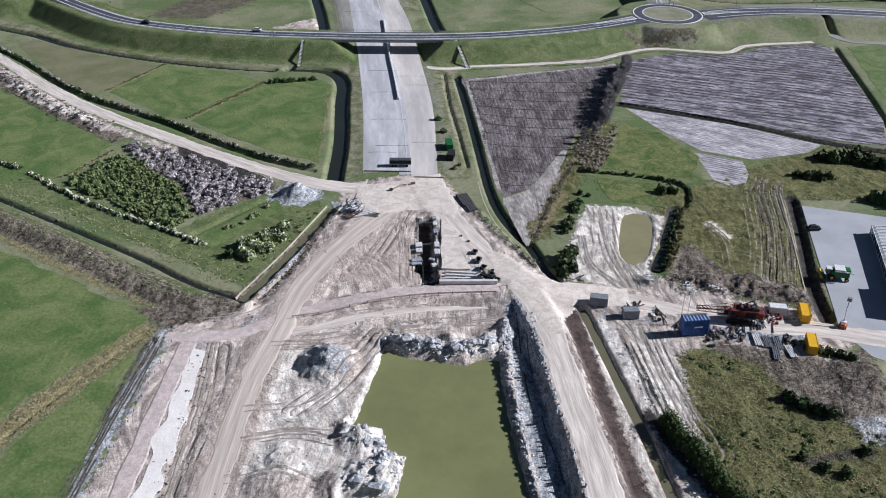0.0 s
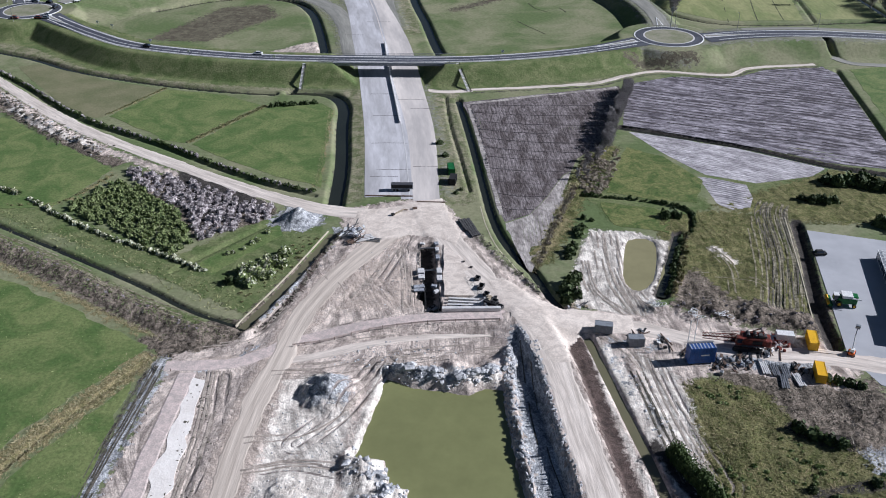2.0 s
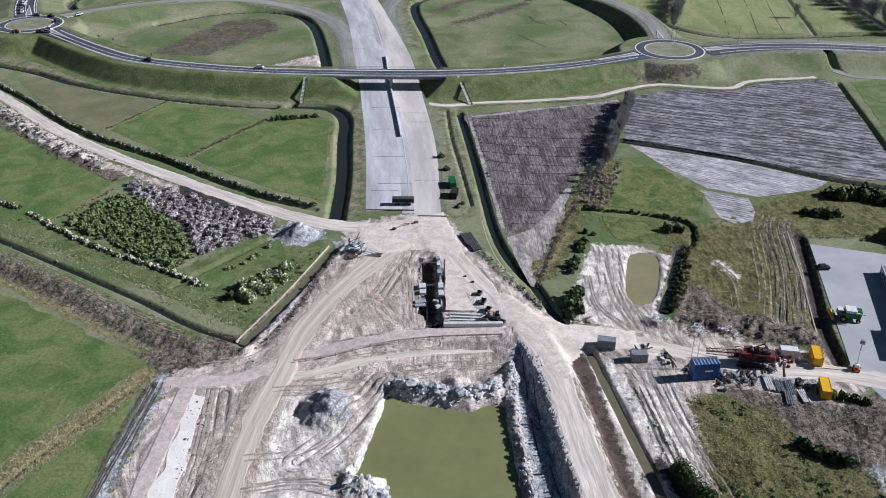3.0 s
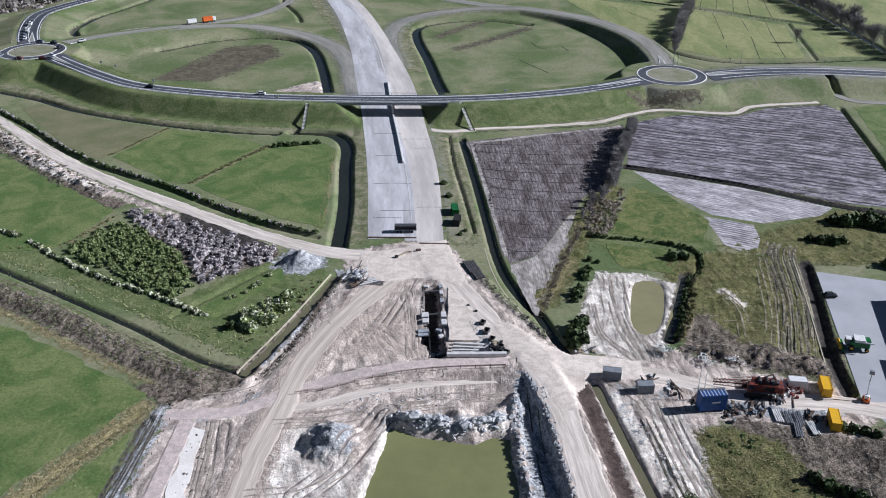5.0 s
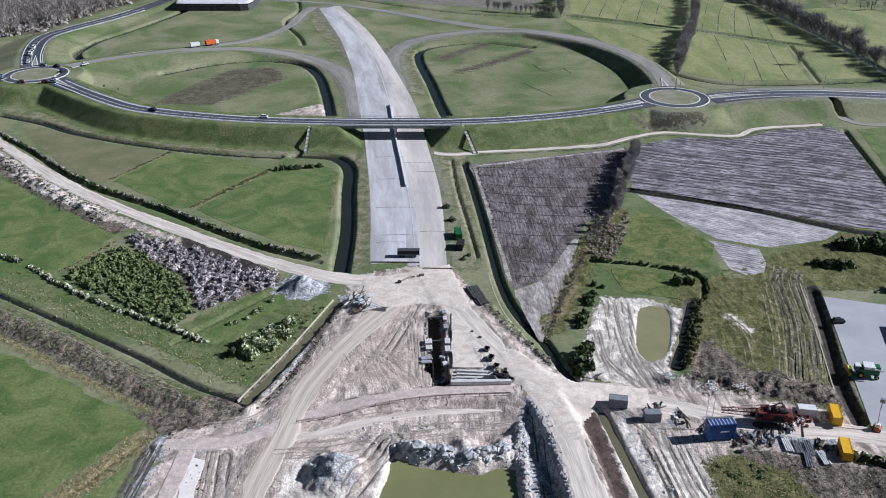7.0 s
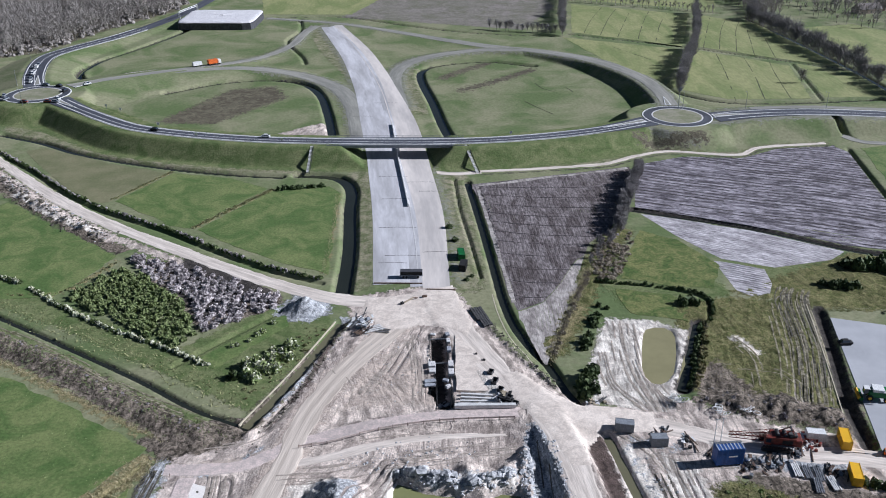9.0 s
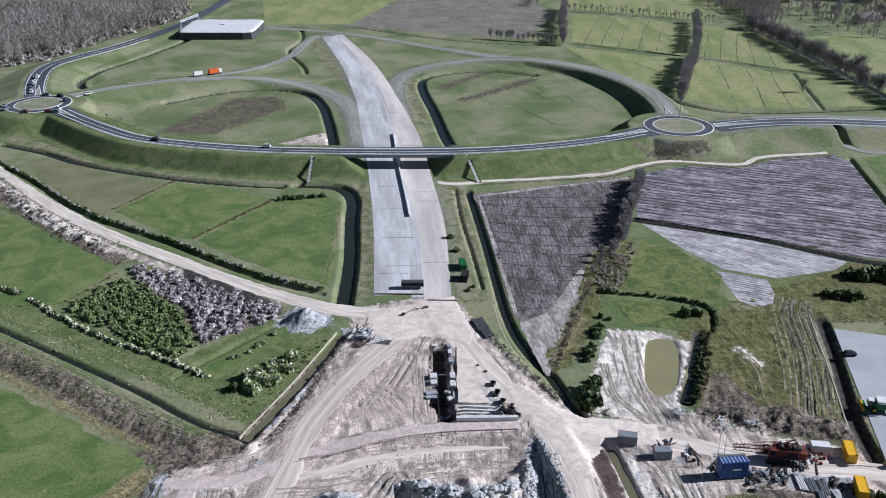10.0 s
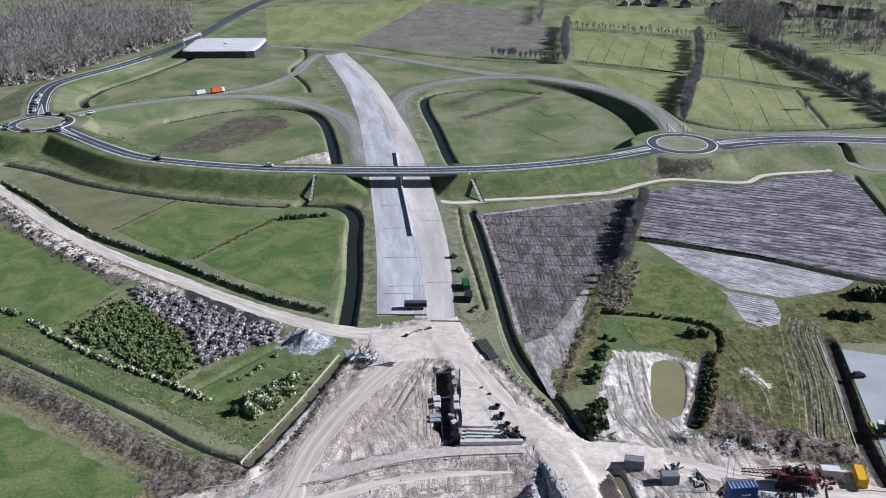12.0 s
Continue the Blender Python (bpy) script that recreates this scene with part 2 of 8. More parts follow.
M_BLUE = mat("blue_painted_steel", (0.035, 0.11, 0.36), (0.03, 0.085, 0.28), size=1.0, fine=0.2, rough=0.5, bump=0.05, space="thing")
M_RED = mat("weathered_red_paint", (0.23, 0.045, 0.03), (0.09, 0.03, 0.026), size=0.8, fine=0.2, rough=0.6, bump=0.1, space="thing")
M_ORANGE = mat("orange_tarpaulin", (0.75, 0.16, 0.03), (0.62, 0.13, 0.03), size=1.0, fine=0.2, rough=0.55, bump=0.05, space="thing")
M_GREEN = mat("green_machine_paint", (0.02, 0.16, 0.045), (0.015, 0.11, 0.035), size=0.8, fine=0.2, rough=0.4, bump=0.05, space="thing")
M_WHITE = mat("white_painted_steel", (0.80, 0.80, 0.79), (0.70, 0.70, 0.70), size=1.0, fine=0.2, rough=0.45, bump=0.05, space="thing")
M_GREYP = mat("grey_painted_steel", (0.26, 0.28, 0.31), (0.20, 0.215, 0.24), size=1.0, fine=0.2, rough=0.5, bump=0.05, space="thing")
M_GLASS = mat("dark_window_glass", (0.03, 0.045, 0.07), size=0.8, fine=0.3, rough=0.08, bump=0.0, space="thing", spec=0.6)
M_BARK = mat("grey_bark", (0.33, 0.30, 0.27), (0.2, 0.18, 0.16), size=0.5, fine=0.1, space="thing")
M_TWIG = mat("bare_twigs", (0.30, 0.28, 0.278), (0.20, 0.19, 0.198), size=1.2, fine=0.3, bump=0.0, space="thing", vary=0.2)
M_WOODS = mat("far_bare_woods", (0.36, 0.33, 0.305), (0.25, 0.23, 0.215), size=14.0, fine=0.6, bump=0.0, grit=0.25)
M_LEAF = leaf_mat("shrub_leaves", (0.125, 0.178, 0.062), (0.275, 0.315, 0.135))
M_LEAF_DARK = leaf_mat("dark_leaves", (0.041, 0.068, 0.022), (0.088, 0.115, 0.041))
M_HEDGE = leaf_mat("hedge_leaves", (0.046, 0.088, 0.020), (0.11, 0.16, 0.040))
M_SCRUB = leaf_mat("yellowish_scrub", (0.25, 0.27, 0.115), (0.42, 0.41, 0.21))
M_DRYBUSH = leaf_mat("tan_dry_shrub", (0.34, 0.295, 0.235), (0.215, 0.185, 0.14))
M_TUSSOCK = mat("olive_tussocks", (0.105, 0.115, 0.040), (0.29, 0.245, 0.125), size=5.0, fine=0.4, grit=0.5, rough=0.75, bump=0.0, swirl=0.8)
M_REED = leaf_mat("dry_reeds", (0.50, 0.43, 0.265), (0.32, 0.30, 0.16))
M_GREYLEAF = leaf_mat("grey_dry_shrub", (0.30, 0.268, 0.275), (0.56, 0.515, 0.515), 0.8)
M_BLOSSOM = leaf_mat("white_blossom", (0.8, 0.8, 0.675), (0.405, 0.405, 0.257), 0.8)
M_RUBBLE = mat("broken_clay_lumps", (0.60, 0.60, 0.61), (0.24, 0.25, 0.27), size=1.1, fine=0.25, bump=0.4)
M_DARKLUMP = mat("dark_peat_lumps", (0.18, 0.16, 0.13), (0.07, 0.065, 0.05), size=1.2, fine=0.25, bump=0.4)
M_TARP = mat("white_tarpaulin", (0.80, 0.78, 0.79), (0.70, 0.68, 0.70), size=5.0, fine=0.8, rough=0.5, bump=0.2)
M_SHEET_AND_SHADE = mat("black_sheet_and_shade", (0.05, 0.05, 0.06), (0.09, 0.09, 0.10), size=2.0, fine=0.5, rough=0.5)
M_ROOF = mat("white_metal_roof", (0.80, 0.80, 0.80), (0.68, 0.69, 0.70), size=5.0, fine=0.5, rough=0.5, bump=0.02)
M_TILE = mat("roof_tiles", (0.20, 0.165, 0.155), (0.13, 0.12, 0.12), size=1.5, fine=0.3, space="thing", vary=0.3)
M_BRICK = mat("house_brick", (0.42, 0.35, 0.31), (0.34, 0.28, 0.25), size=1.5, fine=0.3, space="thing", vary=0.3)


# ---- mesh helpers ----
def mesh_of(name, verts, faces, material, uv=None, smooth=False):
    """A mesh from arrays: verts (n, 3) and faces (m, 3 or 4)."""
    verts, faces = np.asarray(verts, np.float32), np.asarray(faces, np.int32)
    k = faces.shape[1]
    me = bpy.data.meshes.new(name)
    me.vertices.add(len(verts))
    me.vertices.foreach_set("co", verts.ravel())
    me.loops.add(faces.size)
    me.loops.foreach_set("vertex_index", faces.ravel())
    me.polygons.add(len(faces))
    me.polygons.foreach_set("loop_start", np.arange(0, faces.size, k, dtype=np.int32))
    me.polygons.foreach_set("loop_total", np.full(len(faces), k, np.int32))
    me.polygons.foreach_set("use_smooth", np.full(len(faces), smooth, bool))
    if uv is not None:
        layer = me.uv_layers.new(name="along")
        layer.data.foreach_set("uv", np.asarray(uv, np.float32)[faces.ravel()].ravel())
    me.materials.append(material)
    me.update(calc_edges=True)
    return me


def part(name, bm, material, parent=None, label=""):
    """Links a bmesh (or a ready mesh) as one object, under parent if there is one."""
    if isinstance(bm, bmesh.types.BMesh):
        me = bpy.data.meshes.new(name)
        bm.normal_update()
        bm.to_mesh(me)
        bm.free()
        me.materials.append(material)
    else:
        me = bm
    ob = new(name, me)
    if parent is not None:
        ob.parent = parent
    return tagged(ob, label) if label else ob


def box(sx, sy, sz, x=0.0, y=0.0, z=0.0, bev=0.0, rz=0.0, bm=None, taper=1.0, rx=0.0, ry=0.0):
    """A bevelled box standing on z, centred at x, y; taper narrows its top."""
    bm = bm or bmesh.new()
    made = bmesh.ops.create_cube(bm, size=1.0)["verts"]
    for v in made:
        f = taper if v.co.z > 0 else 1.0
        v.co = Vector((v.co.x * sx * f, v.co.y * sy * f, (v.co.z + 0.5) * sz))
    if bev:
        edges = list({e for v in made for e in v.link_edges})
        made = list({v for f in bmesh.ops.bevel(bm, geom=edges, offset=bev, segments=1, affect="EDGES")["faces"] for v in f.verts} | {v for v in made if v.is_valid})
    bmesh.ops.transform(bm, matrix=pose(x, y, z, rx, ry, rz), verts=[v for v in made if v.is_valid])
    return bm


def tube(p, q, r1, r2=None, n=8, bm=None):
    """A tapered round bar from p to q."""
    bm = bm or bmesh.new()
    p, q = Vector(p), Vector(q)
    made = bmesh.ops.create_cone(bm, cap_ends=True, segments=n, radius1=r1, radius2=r1 if r2 is None else r2, depth=(q - p).length)["verts"]
    bmesh.ops.transform(bm, matrix=Matrix.Translation((p + q) / 2) @ (q - p).to_track_quat("Z", "Y").to_matrix().to_4x4(), verts=made)
    return bm


def thing(name, x, y, z, rz=0.0, label="", category="", group=""):
    ob = new(name)
    ob.matrix_world = pose(x, y, z, 0, 0, rz)
    return tagged(ob, label, category, group)


# ---- the lie of the land ----
def vnoise(x, y, size, seed=0):
    """Smooth value noise in 0..1 on arrays."""
    x, y = np.asarray(x) / size + seed * 17.13, np.asarray(y) / size - seed * 5.71
    xi, yi = np.floor(x).astype(np.int64), np.floor(y).astype(np.int64)
    fx, fy = x - xi, y - yi
    fx, fy = fx * fx * (3 - 2 * fx), fy * fy * (3 - 2 * fy)

    def h(a, b):
        n = (a * 374761393 + b * 668265263 + seed * 144665) & 0x7FFFFFFF
        n = ((n ^ (n >> 13)) * 1274126177) & 0x7FFFFFFF
        return ((n ^ (n >> 16)) & 0xFFFF) / 65535.0

    a, b, c, d = h(xi, yi), h(xi + 1, yi), h(xi, yi + 1), h(xi + 1, yi + 1)
    return (a * (1 - fx) + b * fx) * (1 - fy) + (c * (1 - fx) + d * fx) * fy


def fbm(x, y, size, seed, ridged=False):
    """Several octaves of turned noise, about -0.5..0.5; ridged gives creases."""
    out, amp, tot = 0.0, 1.0, 0.0
    for k in range(4):
        a = 0.6 + 1.1 * k
        u, v = x * math.cos(a) - y * math.sin(a), x * math.sin(a) + y * math.cos(a)
        n = vnoise(u, v, size, seed + k) - 0.5
        if ridged:
            n = 0.5 - 2.2 * np.abs(n)
        out, tot = out + n * amp, tot + amp
        amp, size = amp * 0.55, size * 0.47
    return out / tot


def smooth(pts, step=2.0):
    """A rounded line through the points (x, y or x, y, z), a node about every step metres."""
    p = np.array(pts, float)
    if len(p) < 3:
        n = max(2, int(np.hypot(*(p[1] - p[0])[:2]) / step) + 1)
        return p[0] + (p[1] - p[0]) * np.linspace(0, 1, n)[:, None]
    e = np.vstack([2 * p[0] - p[1], p, 2 * p[-1] - p[-2]])
    out = []
    for i in range(1, len(e) - 2):
        a, b, c, d = e[i - 1:i + 3]
        n = max(1, int(np.hypot(*(c - b)[:2]) / step))
        t = np.linspace(0, 1, n, endpoint=False)[:, None]
        out.append(0.5 * (2 * b + (c - a) * t + (2 * a - 5 * b + 4 * c - d) * t * t + (3 * b - a - 3 * c + d) * t ** 3))
    return np.vstack(out + [p[-1:]])


def near(line, x, y, reach):
    """Which of the points lie within reach of the line, how far off, and the line's z there."""
    line = np.asarray(line, float)
    z = line[:, 2] if line.shape[1] > 2 else np.zeros(len(line))
    idx = np.flatnonzero((x > line[:, 0].min() - reach) & (x < line[:, 0].max() + reach) & (y > line[:, 1].min() - reach) & (y < line[:, 1].max() + reach))
    px, py = x[idx], y[idx]
    best, bz = np.full(len(idx), 1e9), np.zeros(len(idx))
    for i in range(len(line) - 1):
        ax, ay = line[i, :2]
        dx, dy = line[i + 1, :2] - line[i, :2]
        sel = np.flatnonzero((px > min(ax, ax + dx) - reach) & (px < max(ax, ax + dx) + reach) & (py > min(ay, ay + dy) - reach) & (py < max(ay, ay + dy) + reach))
        if not len(sel):
            continue
        qx, qy = px[sel], py[sel]
        t = np.clip(((qx - ax) * dx + (qy - ay) * dy) / max(dx * dx + dy * dy, 1e-9), 0, 1)
        d = np.hypot(qx - ax - t * dx, qy - ay - t * dy)
        hit = d < best[sel]
        best[sel[hit]] = d[hit]
        bz[sel[hit]] = (z[i] + t * (z[i + 1] - z[i]))[hit]
    ok = best < reach
    return idx[ok], best[ok], bz[ok]


def inside(poly, x, y, reach=8.0):
    """Signed distance to the polygon's edge, positive inside, for the points in or near it."""
    poly = np.asarray(poly, float)[:, :2]
    idx = np.flatnonzero((x > poly[:, 0].min() - reach) & (x < poly[:, 0].max() + reach) & (y > poly[:, 1].min() - reach) & (y < poly[:, 1].max() + reach))
    px, py = x[idx], y[idx]
    best, odd = np.full(len(idx), 1e9), np.zeros(len(idx), bool)
    for (ax, ay), (bx, by) in zip(poly, np.roll(poly, -1, 0)):
        dx, dy = bx - ax, by - ay
        t = np.clip(((px - ax) * dx + (py - ay) * dy) / max(dx * dx + dy * dy, 1e-9), 0, 1)
        best = np.minimum(best, np.hypot(px - ax - t * dx, py - ay - t * dy))
        if dy:
            odd ^= ((ay > py) != (by > py)) & (px < dx * (py - ay) / dy + ax)
    return idx, np.where(odd, best, -best)


# ---- plan: roads, x y z in metres ----
DECK = 7.0
RB_WEST, RB_EAST = (-237, 492), (120, 448)
BRIDGE_ROAD = [(-222, 482, DECK), (-204, 465, DECK), (-181, 445, DECK), (-160, 430, DECK), (-133, 420, DECK), (-98, 412, DECK), (-67, 409, DECK), (-28, 407.5, DECK), (-1, 408, DECK), (26, 411, DECK), (55, 418, DECK), (79, 427, DECK), (104, 440, DECK)]
EAST_ROAD = [(138, 446, DECK), (164, 453, DECK), (196, 457, 6.5), (232, 458, 5.0), (300, 459, 2.0), (520, 455, 0.4)]
WEST_ROAD = [(-253, 483, DECK), (-275, 476, 6.5), (-330, 466, 4.0), (-520, 440, 0.5)]
NORTH_ROAD = [(-246, 508, DECK), (-258, 535, 6.5), (-270, 571, 5.5), (-274, 598, 4.5), (-268, 625, 3.5), (-254, 662, 2.5), (-242, 704, 1.5), (-230, 765, 1.0), (-224, 835, 0.6), (-221, 905, 0.4), (-212, 985, 0.3), (-190, 1100, 0.3)]
RAMP_A = [(-226, 510, DECK), (-210, 528, 6.3), (-182, 552, 5.0), (-156, 575, 3.0), (-131, 605, 1.2), (-117, 643, 0.4), (-113, 690, 0.3), (-108, 714, 0.3)]
RAMP_B = [(-190, 545, 5.0), (-152, 565, 3.4), (-124, 569, 2.0), (-92, 554, 0.9), (-69, 528, 0.4), (-55, 490, 0.3), (-47.5, 446, 0.3), (-43.5, 424, 0.27)]
RAMP_R = [(121, 468, DECK), (122, 490, 6.8), (119, 524, 6.3), (109, 556, 5.6), (92, 587, 4.4), (64, 615, 2.8), (33, 636, 1.2), (0, 661, 0.4), (-44, 695, 0.3), (-93, 727, 0.3), (-153, 748, 0.3)]
LOOP_R = [(52, 622, 2.2), (25, 626, 1.2), (-8, 613, 0.5), (-28, 590, 0.3), (-35, 560, 0.3), (-33, 526, 0.3), (-27, 488, 0.3)]
CARRIAGE_W = [(-19, 275, 0.3), (-24.5, 335, 0.3), (-32.5, 398, 0.3), (-40, 457, 0.3), (-50, 525, 0.3), (-66, 603, 0.3), (-80, 655, 0.3), (-96, 712, 0.3)]
CARRIAGE_E = [(-5.5, 272, 0.3), (-9, 335, 0.3), (-17, 398, 0.3), (-23, 450, 0.3), (-34.2, 515, 0.3), (-45.8, 572, 0.3), (-62, 635, 0.3), (-90, 718, 0.3)]
HAUL_W = [(-232, 414, 0.2), (-210, 392, 0.2), (-183, 365, 0.2), (-156, 340, 0.2), (-130, 320, 0.2), (-105, 303, 0.2), (-84, 289, 0.2), (-65, 277, 0.2), (-48, 268, 0.2), (-33, 263, 0.2), (-14, 262, 0.2)]
HAUL_S = [(-6, 258, 0.15), (-15, 251, 0.26), (-25, 235, 0.4), (-34, 217, 0.5), (-40, 199, 0.5), (-43, 180, 0.5), (-45.5, 166, 0.5), (-47, 152, 0.5), (-47.5, 139, 0.5), (-48.5, 110, 0.5)]
HAUL_E = [(-6, 272, 0.3), (0, 250, 0.4), (9, 228, 0.7), (17, 212, 1.2), (24, 199, 2.2), (28, 184, 3.0), (30.5, 167, 3.3), (32, 151, 3.3), (33.5, 138, 3.3), (36, 110, 3.3)]
ACCESS = [(24, 201, 2.0), (34, 199, 1.6), (48, 197, 0.8), (63, 192.5, 0.3), (73, 188.5, 0.2), (86, 185, 0.2), (103, 183, 0.2), (122, 178, 0.2)]
CROSS_A = [(-72, 178, 0.5), (-56, 179, 0.46), (-48, 183, 0.44), (-42, 188, 0.46), (-35, 190.7, 0.5), (-26, 193.8, 1.0), (-18, 196, 1.4), (-4, 198.5, 1.6), (18, 200, 1.8)]
CROSS_B = [(-40, 181, 0.3), (-30, 184, 0.2), (-20, 188, 0.2), (-4, 191.5, 0.2), (16, 192, 0.4)]
# road line, half width of its crest, slope of its sides (metres out per metre down)
BANKS = [(BRIDGE_ROAD, 9.2, 1.36), (EAST_ROAD, 13.5, 1.6), (WEST_ROAD, 8.5, 1.4), (NORTH_ROAD, 9, 4.0), (RAMP_A, 5, 5.0), (RAMP_B, 7.5, 4.5), (RAMP_R, 7, 1.45), (LOOP_R, 6.5, 2.6), (HAUL_E[:5], 5.6, 4.0), (HAUL_E[4:], 4.6, 0.7), (CROSS_A, 2.8, 1.3)]
FLAT = [(CARRIAGE_W, 9.0), (CARRIAGE_E, 7.0), (HAUL_W, 4.4), (HAUL_S, 5.0), (ACCESS, 4.6), (CROSS_B, 2.2), ([(-69, 179, 0.26), (-71, 150, 0.26), (-73, 108, 0.26)], 4.0), ([(-63.5, 174, 0.26), (-64, 140, 0.26), (-64.5, 108, 0.26)], 4.6)]
# ditches: line, half width at the top, depth, water
DITCHES = [
    ([(-38, 268), (-39, 302), (-42.5, 341), (-44, 362), (-48, 374), (-56, 380), (-70, 381)], 4.0, 2.2, "dark"),
    ([(-150, 254), (-124, 238), (-92, 218), (-72, 204), (-55, 195.5)], 1.2, 0.9, "dark"),
    ([(-55.4, 195.5), (-46, 219), (-36, 249)], 2.5, 0.8, "brown"),
    ([(7.5, 372), (12, 324), (15, 287), (17, 263), (20, 246), (25, 232), (28, 226), (32, 212), (35, 205)], 2.0, 1.5, "dark"),
    ([(1.5, 376), (3.5, 342), (7, 310), (10, 280)], 1.0, 0.8, ""),
    ([(-235, 440), (-208, 427), (-185, 412), (-159, 400), (-128, 389), (-100, 382), (-78, 379)], 2.6, 1.7, "dark"),
    ([(-217, 405), (-193, 383), (-172, 361), (-150, 342), (-131, 330), (-112, 318), (-100, 309), (-82, 296), (-65, 285), (-46, 276)], 1.5, 1.0, ""),
    ([(76, 340.5), (120, 321.5), (150, 303), (175, 293)], 2.0, 1.3, "dark"),
    ([(198, 416), (184, 330), (172, 292)], 1.6, 1.2, ""),
    ([(40, 192), (45, 160), (48, 140), (51.5, 110)], 2.0, 0.9, "brown"),
    ([(120.6, 256), (115.6, 234), (108.8, 206), (106.5, 188)], 2.6, 1.5, ""),
    ([(79, 249), (71, 228), (65, 213)], 2.6, 1.4, "dark"),
    ([(57, 584), (27, 597), (0, 590), (-17, 575), (-18, 549), (-10, 499), (-4, 456), (0, 434)], 2.6, 1.7, "dark"),
    ([(-172, 519), (-144, 542), (-116, 549), (-93, 541), (-79, 518), (-69, 478), (-61, 436)], 2.6, 1.7, "dark"),
    ([(-234, 546), (-243, 567), (-242, 598), (-230, 631), (-215, 678), (-207, 713)], 2.6, 1.6, "dark"),
    ([(-125, 745), (-118, 700), (-122, 660), (-104, 612), (-98, 590)], 2.0, 1.3, ""),
    ([(107, 591), (119, 552), (132, 527), (146, 508), (164, 497), (200, 496), (262, 504)], 1.8, 1.2, "dark"),
    ([(94, 685), (178, 636), (236, 594), (272, 570)], 1.6, 1.1, "dark"),
    ([(233, 588), (219, 502)], 1.4, 1.0, ""),
    ([(104, 838), (160, 805), (236, 768)], 1.6, 1.1, "dark"),
    ([(252, 745), (262, 650), (268, 560), (268, 500)], 2.0, 1.2, "dark"),
    ([(-146, 751), (-92, 755), (-30, 716), (20, 690), (84, 676)], 1.8, 1.2, "dark"),
    ([(-83, 225), (-70, 241), (-57, 257)], 1.2, 0.8, ""),
    ([(50, 277), (66, 274.5), (79, 270), (86, 264), (83, 251)], 0.9, 0.8, ""),
    ([(206, 462), (204, 440), (207, 432)], 2.0, 1.2, ""),
    ([(-104, 128), (-94, 152), (-78, 180)], 1.0, 0.5, ""),
]
# the far wet ditches are wider
DITCHES = [(d[0], d[1] * 1.35, d[2] * 1.2, d[3]) if d[3] == "dark" and d[0][0][1] > 480 else d for d in DITCHES]
POND = [(-14.5, 175), (-8, 171.5), (7, 168.5), (11, 171), (15.5, 170.5), (16, 156), (17, 143), (18.5, 133), (20, 122), (21, 100), (-22, 100), (-20, 124), (-9, 124.5), (-7, 137), (-11.5, 138), (-13, 146), (-20, 147), (-16.5, 163)]
SMALL_POND = [(61.2, 245.6), (64.4, 247), (67.5, 246.7), (69.4, 244.5), (69.6, 241), (68.2, 234), (66.6, 227.9), (64.5, 221.5), (61.7, 217.2), (59.1, 215.6), (56.9, 216.3), (55.7, 219.6), (55.7, 224.2), (56.8, 230), (58.3, 236.5), (59.7, 242)]
SANDY = [(50, 252), (64, 250.5), (75, 244), (70, 224), (65, 212), (58, 202), (46, 204), (38, 208), (40, 224), (46, 243)]
WORKS = [(-77, 100), (-71, 183), (-57, 188), (-51.5, 197), (-42.3, 221), (-33, 249), (-36, 265), (-19, 271), (-2, 275), (5, 262), (15, 238), (27, 216), (40, 204), (64, 206), (74, 201), (104, 191), (113, 181), (102, 170), (74, 178), (62, 172), (53, 140), (57, 100)]
WOODS_W = [(-340, 592), (-293, 624), (-272, 704), (-240, 784), (-245, 850), (-300, 880), (-460, 900), (-520, 700)]
